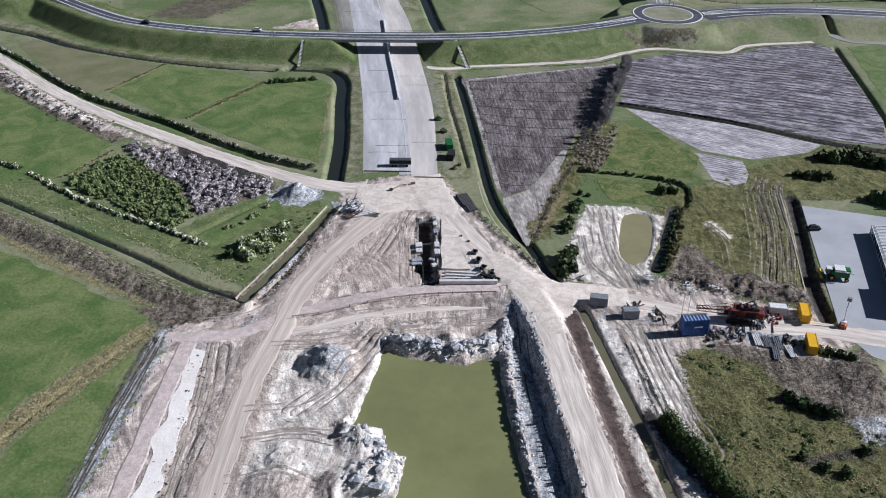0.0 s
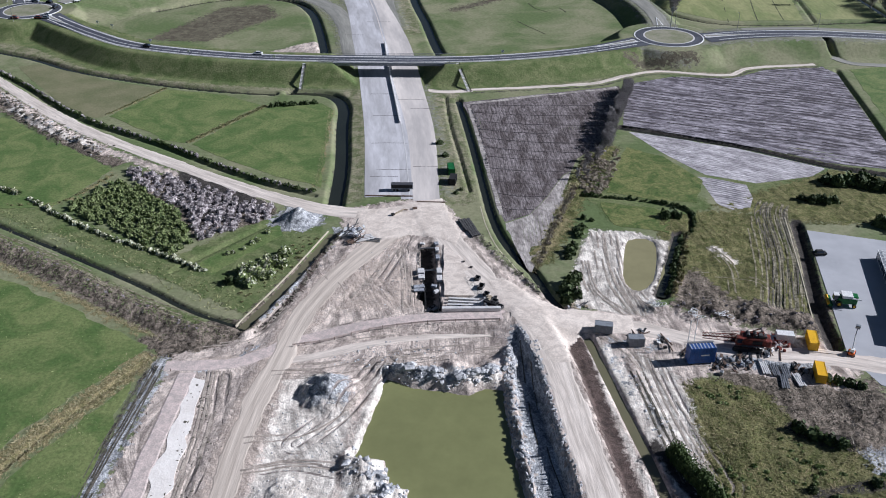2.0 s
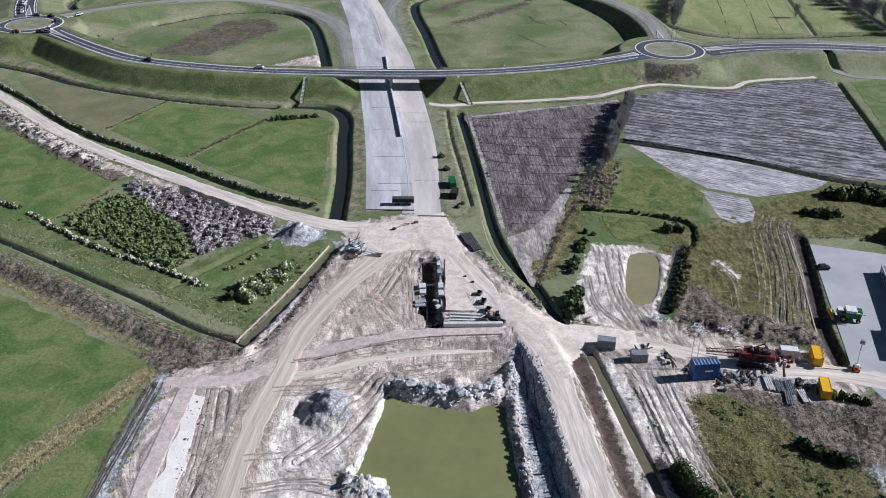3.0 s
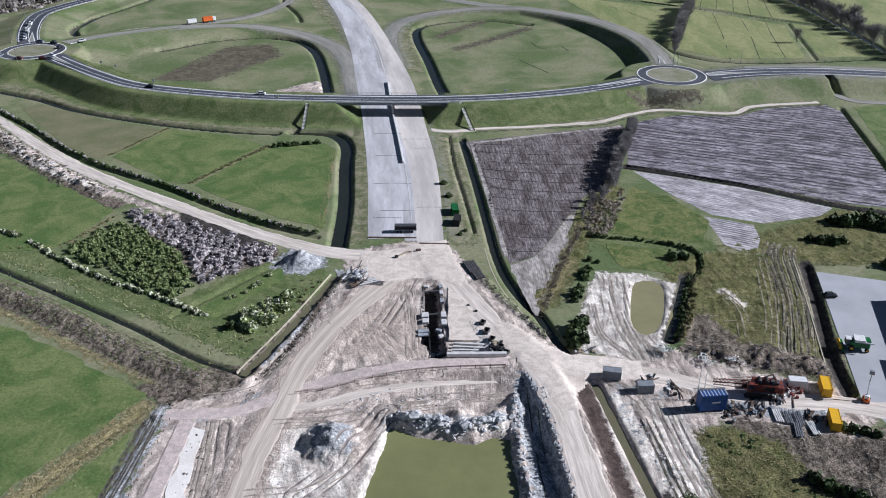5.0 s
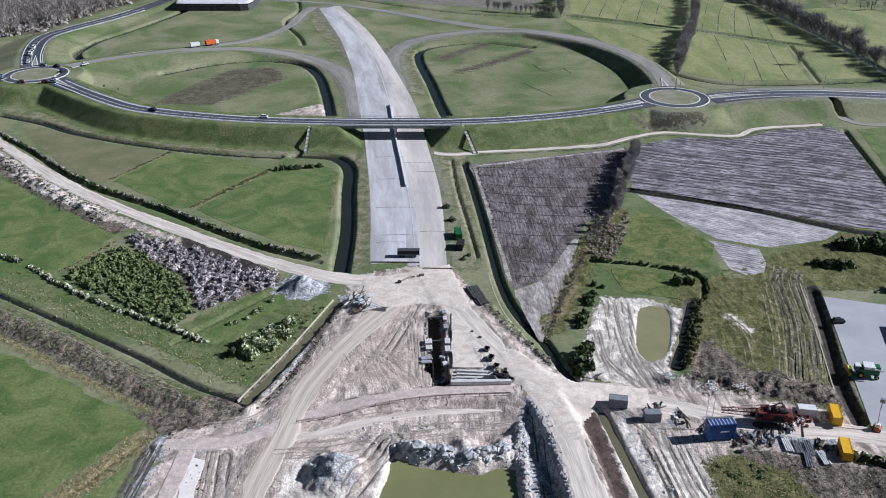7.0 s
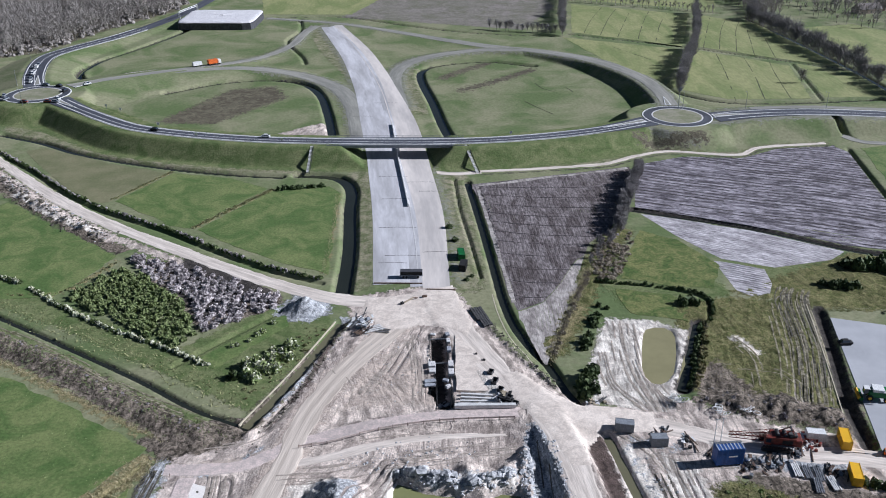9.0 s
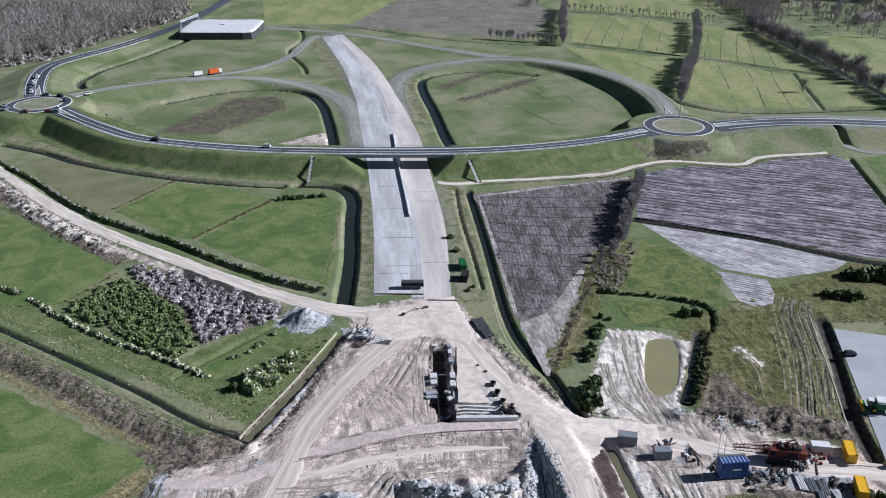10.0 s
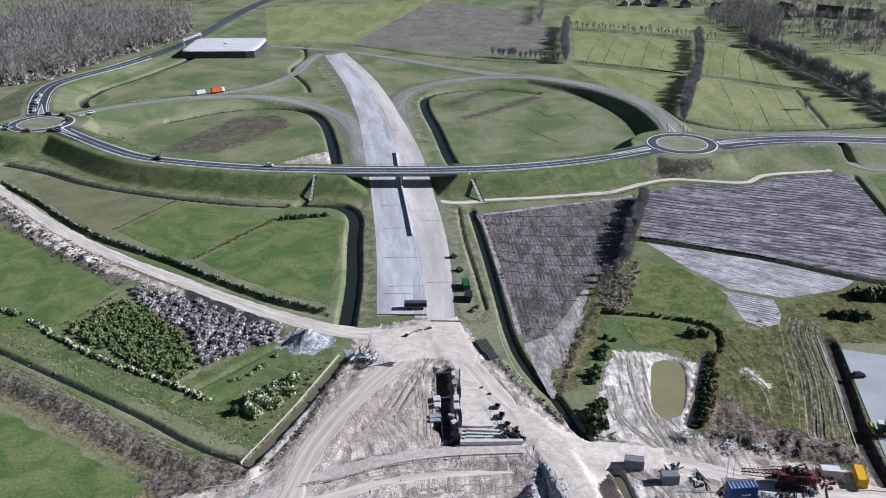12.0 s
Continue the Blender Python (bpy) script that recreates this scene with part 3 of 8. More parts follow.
ZONE_SHAPES = {
    "gravel": [("line", [q[:2] for q in RAMP_B[2:]], 7.5), ("line", [q[:2] for q in RAMP_A[3:]], 5.0), ("line", [q[:2] for q in RAMP_R[:6]], 8.0), ("line", [q[:2] for q in RAMP_R[5:]], 4.5), ("line", [q[:2] for q in LOOP_R], 7.5), ("line", [(2.2, 276), (-1.4, 335), (-8, 388)], 1.2), ("line", [q[:2] for q in CARRIAGE_W[3:]], 10.5), ("line", [q[:2] for q in EAST_ROAD], 12.0), ("line", [(107, 452), (104, 430), (112, 420), (124, 419)], 3.5)],
    "works": [("poly", WORKS), ("line", [(-212, 384), (-185, 358), (-158, 333), (-133, 313)], 3.0), ("line", [(-130, 312), (-95, 289), (-62, 268)], 2.0), ("poly", [(-62, 430), (-74, 436), (-98, 432), (-78, 452), (-64, 462)])],
    "pale": [("line", [(-207, 558), (-195, 565)], 3.0), ("poly", SANDY), ("poly", [(0, 243), (6, 236), (14, 216), (17, 206), (2, 205), (1, 222)]), ("line", [(39, 186), (42.2, 160), (44.7, 140), (48, 110)], 0.7), ("line", [(-20.5, 146), (-17.5, 163), (-15.5, 176)], 1.6), ("poly", [(-22, 122), (-9, 124), (-7, 137), (-12, 139), (-14, 146), (-22, 147)]), ("line", [(44, 186), (49, 160), (53, 140), (57, 118)], 2.4),
             ("line", [(19, 186), (20, 165), (21.5, 145), (24, 115)], 1.6), ("poly", [(52, 186), (60, 180), (62, 165), (60, 140), (66, 118), (58, 116), (50, 155)]), ("line", [(-15, 177), (0, 174), (13, 174)], 2.4), 
             ("poly", [(-40, 172), (-30, 176), (-22, 160), (-24, 130), (-42, 128)]), ("line", [(-190, 357), (-160, 330), (-140, 318)], 1.5), ("line", [(88, 240), (92, 232)], 1.5)],
    "lush": [("line", [(-290, 478), (-262, 474), (-237, 470), (-212, 460)], 16.0), ("line", [p[:2] for p in BRIDGE_ROAD[1:-1]], 23.0), ("poly", [(-172, 272), (-135, 264), (-84, 234), (-57, 264), (-44, 262), (-37, 245), (-56, 202), (-92, 225), (-124, 245), (-160, 264)]), ("poly", [(50, 282), (60, 300), (86, 300), (96, 268), (80, 258), (72, 212), (96, 206), (112, 262), (100, 282), (118, 300), (170, 296), (170, 262), (118, 262), (90, 266), (84, 252), (58, 256)]), ("line", [(-150, 248), (-118, 229), (-88, 209), (-60, 194)], 1.4)],
    "clay": [("line", [(-51, 200), (-43, 219), (-35, 246)], 1.0), ("line", [(68, 183), (84, 180.5), (98, 179)], 2.2), ("line", [(46, 190), (58, 187)], 0.8), ("line", [(-73.5, 180), (-78.5, 108)], 2.2), ("line", [(21.4, 190), (22.4, 168), (23.4, 150), (25.4, 128), (27.8, 108)], 4.0), ("line", [(18.8, 186), (18.8, 165), (20.4, 140)], 0.4), ("poly", [(-33, 163), (-33, 173), (-24, 174), (-23, 163)]), ("poly", [(-59, 256), (-54, 267), (-42, 265), (-40, 256), (-46, 250), (-55, 250)]), ("line", [(-14, 177), (0, 173.5), (14, 176)], 1.2), ("line", [(-16, 140), (-10, 132)], 0.6), ("line", [(-35, 250), (-29, 245)], 2.2),
             ("line", [(-64, 176), (-56, 180), (-50, 187)], 0.2), ("poly", [(96, 147), (108, 150), (104, 140), (97, 142)]), ("line", [(44, 188), (48, 165)], 0.0)],
    "peat": [("line", [(-50.5, 195), (-45.6, 206), (-41.6, 219), (-38.4, 234), (-33.8, 249)], 0.9), ("line", [(36.6, 190), (38.8, 160), (40.6, 140), (44, 110)], 2.6)],
    "damp": [("line", [q[:2] for q in HAUL_S[1:]], 5.0), ("poly", [(-27, 236), (-9, 226), (-4, 206), (-30, 204)]), ("line", [(-64, 179), (-50, 183)], 2.0)],
    "mud": [("poly", [(68, 207), (71, 222), (79, 227), (85, 214), (82, 205)]), ("line", [(119, 254), (112, 218), (105.5, 186)], 2.4), ("poly", [(-34, 163), (-33, 172), (-28, 174.5), (-22.5, 172), (-23, 163), (-28, 161)]), ("line", [(-160, 250), (-143, 238), (-114, 221), (-84, 201), (-65, 190), (-50, 190)], 4.5), ("poly", [(66, 181), (86, 177), (104, 172), (112, 176), (108, 142), (94, 147), (85, 157), (82, 169), (75, 172)]), ("poly", [(66, 205), (70, 214), (92, 210), (108, 202), (106, 192), (80, 198)]),
            ("poly", [(-84, 190), (-62, 200), (-53, 197), (-55, 184), (-72, 180)]), ("line", [(-57, 190), (-50, 206), (-40, 232)], 3.6), ("poly", [(-60, 177), (-50, 177), (-49, 150), (-51, 106), (-59, 106)]), ("line", [(-206, 372), (-177, 345), (-152, 323), (-126, 303)], 3.4), ("poly", [(-112, 296), (-88, 284), (-56, 264), (-60, 258), (-80, 244), (-112, 284)]),
            ],
    "heath": [("line", [(94, 421), (108, 418), (126, 421)], 3.0), ("poly", [(-160, 460), (-134, 526), (-108, 533), (-97, 508), (-128, 457)]), ("line", [(8, 524), (30, 545), (54, 572)], 3.5), ("line", [(-4, 552), (10, 572), (26, 590)], 3.5), ("poly", WOODS_W)],
    "rough": [("poly", [(74, 262), (96, 266), (116, 262), (106, 200), (72, 206), (66, 214)]), ("poly", [(61, 176), (75, 174), (84, 171), (88, 157), (97, 149), (113, 138), (120, 90), (64, 95), (53, 140)]), ("line", [(67, 318), (55, 298), (48, 278), (40, 256), (31, 234)], 4.5), ("poly", [(96, 270), (150, 300), (185, 296), (170, 255), (118, 258)]),
              ],
    "fallow": [("poly", [(-90, 754), (60, 700), (96, 800), (80, 930), (-20, 1000)])],
    "reed": [("line", [(-112, 120), (-97, 148), (-78, 181)], 3.4), ("line", [(-160, 242), (-138, 229), (-110, 211), (-76, 190)], 1.6), ("line", [(32, 236), (42, 258)], 2.0), ("line", [(-103, 323), (-90, 345), (-79, 363)], 0.9), ("line", [(-146, 352), (-130, 385)], 0.7), ("line", [(-159, 268), (-135, 270), (-124, 292)], 0.8), ("line", [(-46.3, 284), (-47.6, 330), (-49.4, 358)], 0.6)],
    # the first polygon puts the pit's shade into the floor colour
    # the last polygon paints the dark shade between the grey shrubs
    # the strip at x 49.6 paints extra shadow beside the clipped hedge
    # the strip at x 79 also paints the shrubs' shadow on the ditch
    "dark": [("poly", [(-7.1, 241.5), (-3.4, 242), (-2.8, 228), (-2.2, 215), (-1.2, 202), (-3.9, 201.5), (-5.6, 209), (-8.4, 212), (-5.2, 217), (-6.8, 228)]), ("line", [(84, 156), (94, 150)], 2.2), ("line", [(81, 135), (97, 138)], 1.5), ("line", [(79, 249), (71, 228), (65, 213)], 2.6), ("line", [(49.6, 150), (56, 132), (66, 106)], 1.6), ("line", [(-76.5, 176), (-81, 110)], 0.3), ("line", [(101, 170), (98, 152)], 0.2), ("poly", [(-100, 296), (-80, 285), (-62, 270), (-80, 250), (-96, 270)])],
    "verge": [("line", [(-235, 448), (-185, 417), (-128, 393), (-72, 386)], 3.0), ("line", [(-33, 275), (-37, 330), (-42, 380)], 5.0), ("line", [(6, 275), (4, 330), (2, 376)], 6.0), ("line", [(-62, 560), (-90, 640), (-106, 710)], 6.0), ("line", [(-235, 452), (-180, 416), (-128, 394), (-70, 388)], 4.0), ("line", [(12, 386), (46, 391), (73, 396), (88, 405), (107, 413), (126, 410), (142, 409), (156, 419), (190, 425)], 2.5),
              ("line", [(-18, 478), (-24, 530), (-22, 570)], 6.0)],
}

# wet ditches have dark peaty sides
ZONE_SHAPES["dark"] += [("line", d[0], d[1] * 0.62) for d in DITCHES if d[3] == "dark"]
ZONE_SHAPES["dark"] += [("line", [(121, 258), (116, 234), (109, 206), (106.5, 188)], 2.0)]
ZONE_SHAPES["dark"] += [("line", [(76, 340.5), (120, 321.5), (150, 303), (175, 293)], 2.6)]
ZONE_SHAPES["dark"] += [("line", [(14, 381), (46, 386), (74, 391), (89, 400.5), (107, 408.5), (126, 405.5), (142, 404.5), (157, 415), (190, 421)], 0.5)]


def zone(name, x, y):
    """Signed distance into the zone, up to 8 m either way, for each point."""
    if name == "rut":
        return rut_depth(x, y)[0] * 14.0 - 2.0
    out = np.full(len(x), -8.0)
    for shape in ZONE_SHAPES[name]:
        if shape[0] == "poly":
            idx, sd = inside(shape[1], x, y)
            out[idx] = np.maximum(out[idx], sd)
        else:
            idx, d, _ = near(smooth(shape[1], 4.0), x, y, shape[2] + 8)
            out[idx] = np.maximum(out[idx], shape[2] - d)
    return np.clip(out, -8, 8)


# wheel ruts: line, number each side, spacing, depth
RUTS = [([(56, 203), (54, 225), (52, 246)], 4, 2.3, 0.16), ([(47, 206), (53.5, 213), (57, 226), (58, 246)], 3, 2.0, 0.18), ([(114, 263), (108.5, 234), (99.5, 206)], 4, 1.9, 0.34), ([(-34, 150), (-26, 160), (-20, 172), (-16, 180)], 3, 2.2, 0.3), ([(-14, 245), (-18, 230), (-24, 212)], 3, 2.4, 0.3),
        ([(55, 182), (57, 160), (61, 138)], 3, 2.2, 0.34), ([(-56, 174), (-53.5, 150), (-55, 130), (-52, 112)], 2, 2.6, 0.3), ([(-42, 164), (-32, 160), (-24, 161)], 2, 2.4, 0.25), ([(-46, 140), (-34, 143), (-22, 140)], 2, 2.6, 0.25), ([(-36, 186), (-20, 191), (-2, 195)], 2, 1.9, 0.25),
        ([(-12, 238), (-10, 225), (-9, 206)], 2, 2.0, 0.25), ([(-30, 222), (-20, 216), (-12, 206)], 2, 2.6, 0.2), ([(-44, 176), (-30, 178), (-17, 182)], 2, 2.4, 0.22), ([(0, 186), (8, 188), (17, 187)], 2, 2.0, 0.25), ([(-64, 186), (-52, 192), (-46, 205)], 2, 1.9, 0.25)]


def rut_depth(x, y):
    """How deep the wheels have cut in, and how strongly each place belongs to a rutted strip."""
    cut, belongs = np.zeros(len(x)), np.zeros(len(x))
    for line, n, gap, deep in RUTS:
        idx, d, _ = near(smooth(line, 2.0), x, y, n * gap)
        edge = np.clip(n - d / gap, 0, 1)
        worn = np.clip(0.5 + 1.6 * fbm(x[idx], y[idx], 9.0, 70 + n), 0.15, 1.2)
        cut[idx] = np.maximum(cut[idx], deep * np.exp(-(((d / gap) % 1.0 - 0.5) / 0.19) ** 2) * edge * worn)
        belongs[idx] = np.maximum(belongs[idx], edge)
    return cut, belongs


HEAPS = [(-28, 168, 5.6, 5.4), (-48.8, 258.5, 4.8, 4.4), (-35, 128, 6, 2.2), (-35, 136, 4, 1.2), (3, 178, 2.6, 2.4), (7.5, 173.5, 4.0, 2.6), (-9, 176, 3.2, 2.2), (-3, 174, 3.0, 1.8), (13, 178, 3.0, 2.0), (17, 181, 3.0, 1.8), (-18, 141, 4.0, 2.4), (-11, 133, 3.4, 2.0), (-16, 131, 4.0, 2.6), (-22, 128, 4, 1.6), (-12, 128, 4, 1.4), (62, 206, 3, 1.2), (90, 204, 6, 1.6), (78, 205, 5, 1.4), (100, 200, 4, 1.5), (108, 162, 7, 2.0), (98, 150, 6, 1.4), (-184, 352, 4, 1.8), (-176, 345, 3.4, 1.6), (-170, 340, 4, 1.8), (-163, 333, 3, 1.5), (-156, 327, 4, 1.8), (-146, 320, 3.4, 1.5), (-30.5, 246.5, 3.2, 2.0), (70, 150, 5, 0.8)]

RIDGES = [([(17.6, 186), (17.2, 165), (18.0, 148), (19.4, 132), (21.6, 108)], 1.3, 1.5), ([(-15, 178), (-6, 174.5), (6, 172), (13, 175)], 2.6, 1.5), ([(-21, 146), (-13, 144), (-8.5, 136.5), (-9.5, 126), (-20, 125)], 2.6, 1.4), ([(-204, 377), (-182, 354), (-152, 328), (-134, 313)], 2.6, 1.1), ([(49, 184), (53, 160), (58, 135), (63, 110)], 1.2, 0.5),
          ([(-54, 192), (-47, 211), (-38.5, 236), (-34, 248)], 1.5, 0.9), ([(12.5, 246), (20, 231), (29.5, 214)], 1.4, 0.9), ([(-150, 243), (-118, 225), (-88, 204), (-66, 191)], 3.2, 1.0), ([(68, 206), (86, 202), (104, 198)], 4.0, 1.4)]


def height(x, y):
    """The ground's height at arrays of places."""
    x, y = np.asarray(x, float).ravel(), np.asarray(y, float).ravel()
    z = (vnoise(x, y, 9.0, 1) - 0.5) * 0.05
    lumpy = np.clip(np.maximum.reduce([zone("works", x, y), zone("pale", x, y), zone("mud", x, y)]) / 2.0 + 0.6, 0, 1)
    rut, belongs = rut_depth(x, y)
    lumpy *= 1 - 0.6 * belongs
    wx, wy = x + 5 * fbm(x, y, 12.0, 40), y + 5 * fbm(x, y, 12.0, 50)
    z += lumpy * (0.9 * fbm(wx, wy, 9.0, 2, True) + 0.45 * fbm(wx * 2.0, wy * 0.6, 2.6, 12)) * 0.5 - rut
    wild = np.clip(zone("rough", x, y) / 2.0, 0, 1)
    z += wild * (0.9 * fbm(x, y, 3.0, 5))
    for hx, hy, r, h in HEAPS:
        d = np.hypot(x - hx, y - hy) / r
        k = np.flatnonzero(d < 1.6)
        z[k] += h * np.clip(1 - d[k] / 1.5 + 0.28 * fbm(x[k], y[k], 3.4, 7, True), 0, 1) ** 1.15
    for line, hw, h in RIDGES:
        idx, d, _ = near(smooth(line, 1.0), x, y, hw * 1.3)
        z[idx] += h * np.clip(1 - (d / (hw * 1.3)) ** 2, 0, 1) * np.clip(0.6 + 1.2 * fbm(x[idx], y[idx], 4.0, 9, True), 0, 1.5)
    for line, hw in FLAT:
        idx, d, zr = near(smooth(line, 4.0), x, y, hw + 3)
        w = np.clip(1 - (d - hw) / 3.0, 0, 1)
        z[idx] = z[idx] * (1 - w) + (zr - 0.06) * w
    crest = np.full(len(x), -9.0)
    for line, hw, slope in BANKS:
        reach = hw + max(p[2] for p in line) * slope + 4
        idx, d, zr = near(smooth(line, 4.0), x, y, reach)
        crest[idx] = np.maximum(crest[idx], zr - (0.18 if line[0][2] > 4 else 0.06) - np.maximum(0, d - hw) / slope)
    for cx, cy in (RB_WEST, RB_EAST):
        d = np.hypot(x - cx, y - cy)
        crest = np.maximum(crest, DECK - 0.18 - np.maximum(0, d - 26.0) / 1.38)
    # the motorway passes through the bank: cut it back to the two abutments
    mid = -26.5 + (y - 408) * -0.125
    gap = np.abs(x - mid) - 16.0
    crest = np.where((np.abs(y - 408) < 45) & (gap < 14), np.minimum(crest, np.maximum(0, gap) * 0.62 - 0.05), crest)
    z = np.maximum(z, crest)
    idx, sd = inside(POND, x, y)
    z[idx] = np.minimum(z[idx], np.maximum(-4.0, -1.0 - sd * 0.95 + 0.9 * fbm(x[idx], y[idx], 2.4, 8)))
    idx, sd = inside(SMALL_POND, x, y)
    z[idx] = np.minimum(z[idx], np.maximum(-2.0, -0.5 - sd * 0.6))
    for line, hw, deep, _ in DITCHES:
        idx, d, _z = near(smooth(line, 4.0), x, y, hw + 0.5)
        cut = -deep * np.clip((hw - d) / (hw * 0.55), 0, 1)
        z[idx] = np.minimum(z[idx], np.where(d < hw, np.minimum(z[idx], 0.0) * 0 + cut + np.maximum(z[idx], 0) * np.clip(d / hw, 0, 1), z[idx]))
    # the dry excavation with its sheet piles
    idx, sd = inside([(-7.1, 241.5), (-2.6, 242), (-1.8, 228), (-1.1, 215), (0.1, 202), (-3.9, 201.5), (-5.6, 209), (-8.4, 212), (-5.2, 217), (-6.8, 228)], x, y)
    z[idx] = np.where(sd > 0, -2.6, z[idx])
    return z


def build_ground():
    u = np.concatenate([[-40, -12, -4, -2, -1.4, -1.15], np.linspace(-1, 1, 661), [1.15, 1.4, 2, 4, 12, 40]])
    rows = np.concatenate([[-1500, -400, -60, 40, 80, 96], np.geomspace(165, 1250, 760) - 60, [1300, 1500, 1900, 2600, 3600, 4800]])
    half = np.where(rows < 104, 104.0, 104 + (rows - 104) * 0.50)
    x, y = u[None, :] * half[:, None], np.repeat(rows[:, None], len(u), 1)
    x, y = x.ravel(), y.ravel()
    z = height(x, y)
    r, c = len(rows), len(u)
    i = (np.arange(r - 1)[:, None] * c + np.arange(c - 1)[None, :]).ravel()
    faces = np.stack([i, i + 1, i + c + 1, i + c], 1)
    me = mesh_of("ground", np.stack([x, y, z], 1), faces, M_GROUND, smooth=True)
    for name in (*ZONE_SHAPES, "rut"):
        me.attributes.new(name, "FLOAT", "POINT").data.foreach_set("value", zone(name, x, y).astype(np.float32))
    return tagged(part("ground", me, M_GROUND), "flat polder land with grass verges and churned pale earth", "ground", kind="structure")


build_ground()


def ribbon(name, line, width, material, lift=0.0, cols=5, ragged=0.0, label="", category="road", thick=0.1, drape=False, shift=0.0, parent=None, step=2.0, seed=0):
    """A strip along a line of x, y, z; width in metres, or a list of widths spread along it. Sides go down by thick."""
    p = smooth(line, step)
    if p.shape[1] == 2:
        p = np.column_stack([p, np.zeros(len(p))])
    run = np.concatenate([[0], np.cumsum(np.hypot(*np.diff(p[:, :2], axis=0).T))])
    w = np.interp(np.linspace(0, 1, len(p)), np.linspace(0, 1, len(width)), width) if isinstance(width, (list, tuple)) else np.full(len(p), float(width))
    t = np.gradient(p[:, :2], axis=0)
    t /= np.linalg.norm(t, axis=1)[:, None]
    n = np.stack([t[:, 1], -t[:, 0]], 1)
    s = np.linspace(-0.5, 0.5, cols)
    if ragged and cols > 4:
        s[1], s[-2] = -0.42, 0.42
    off = s[None, :] * w[:, None] + shift
    if ragged:
        off[:, 0] += fbm(run, run * 0 + seed * 9.7, 6.0, 11) * ragged * 1.6
        off[:, -1] += fbm(run, run * 0 + seed * 9.7, 6.0, 61) * ragged * 1.6
    if ragged and cols > 4:
        off[:, 1], off[:, -2] = off[:, 0] + 0.08 * w, off[:, -1] - 0.08 * w
    x, y = p[:, 0:1] + n[:, 0:1] * off, p[:, 1:2] + n[:, 1:2] * off
    z = np.repeat(p[:, 2:3] + lift, cols, 1)
    if ragged and cols > 4:
        z[:, 0] -= 0.11
        z[:, -1] -= 0.11
    if drape:
        z = height(x, y).reshape(x.shape) + lift
    # skirts down both sides
    x, y = np.column_stack([x[:, 0], x, x[:, -1]]), np.column_stack([y[:, 0], y, y[:, -1]])
    z = np.column_stack([z[:, 0] - thick, z, z[:, -1] - thick])
    off = np.column_stack([off[:, 0] - thick, off, off[:, -1] + thick])
    r, c = x.shape
    i = (np.arange(r - 1)[:, None] * c + np.arange(c - 1)[None, :]).ravel()
    faces = np.stack([i, i + 1, i + c + 1, i + c], 1)
    uv = np.stack([off.ravel() + seed * 31.7, np.repeat(run, c)], 1)
    me = mesh_of(name, np.stack([x.ravel(), y.ravel(), z.ravel()], 1), faces, material, uv=uv)
    ob = part(name, me, material, parent)
    if parent is None:
        tagged(ob, label, category, kind="structure")
    elif label:
        tagged(ob, label)
    return ob


def sheet(name, poly, material, z=0.06, label="", category="field", ragged=0.6, thick=0.3, step=3.0):
    """A flat piece of land with a slightly uneven outline and a low edge."""
    p = np.array(poly, float)
    pts = []
    for a, b in zip(p, np.roll(p, -1, 0)):
        n = max(1, int(np.hypot(*(b - a)) / step))
        pts += [a + (b - a) * k / n for k in range(n)]
    pts = np.array(pts)
    pts += np.stack([vnoise(pts[:, 0], pts[:, 1], 4.0, 21) - 0.5, vnoise(pts[:, 0], pts[:, 1], 4.0, 22) - 0.5], 1) * ragged * 2
    bm = bmesh.new()
    top = [bm.verts.new((x, y, z)) for x, y in pts]
    low = [bm.verts.new((x, y, z - thick)) for x, y in pts]
    face = bm.faces.new(top)
    for i in range(len(top)):
        j = (i + 1) % len(top)
        bm.faces.new((top[i], low[i], low[j], top[j]))
    bmesh.ops.triangulate(bm, faces=[face])
    bmesh.ops.recalc_face_normals(bm, faces=bm.faces)
    return tagged(part(name, bm, material), label, category, kind="structure")


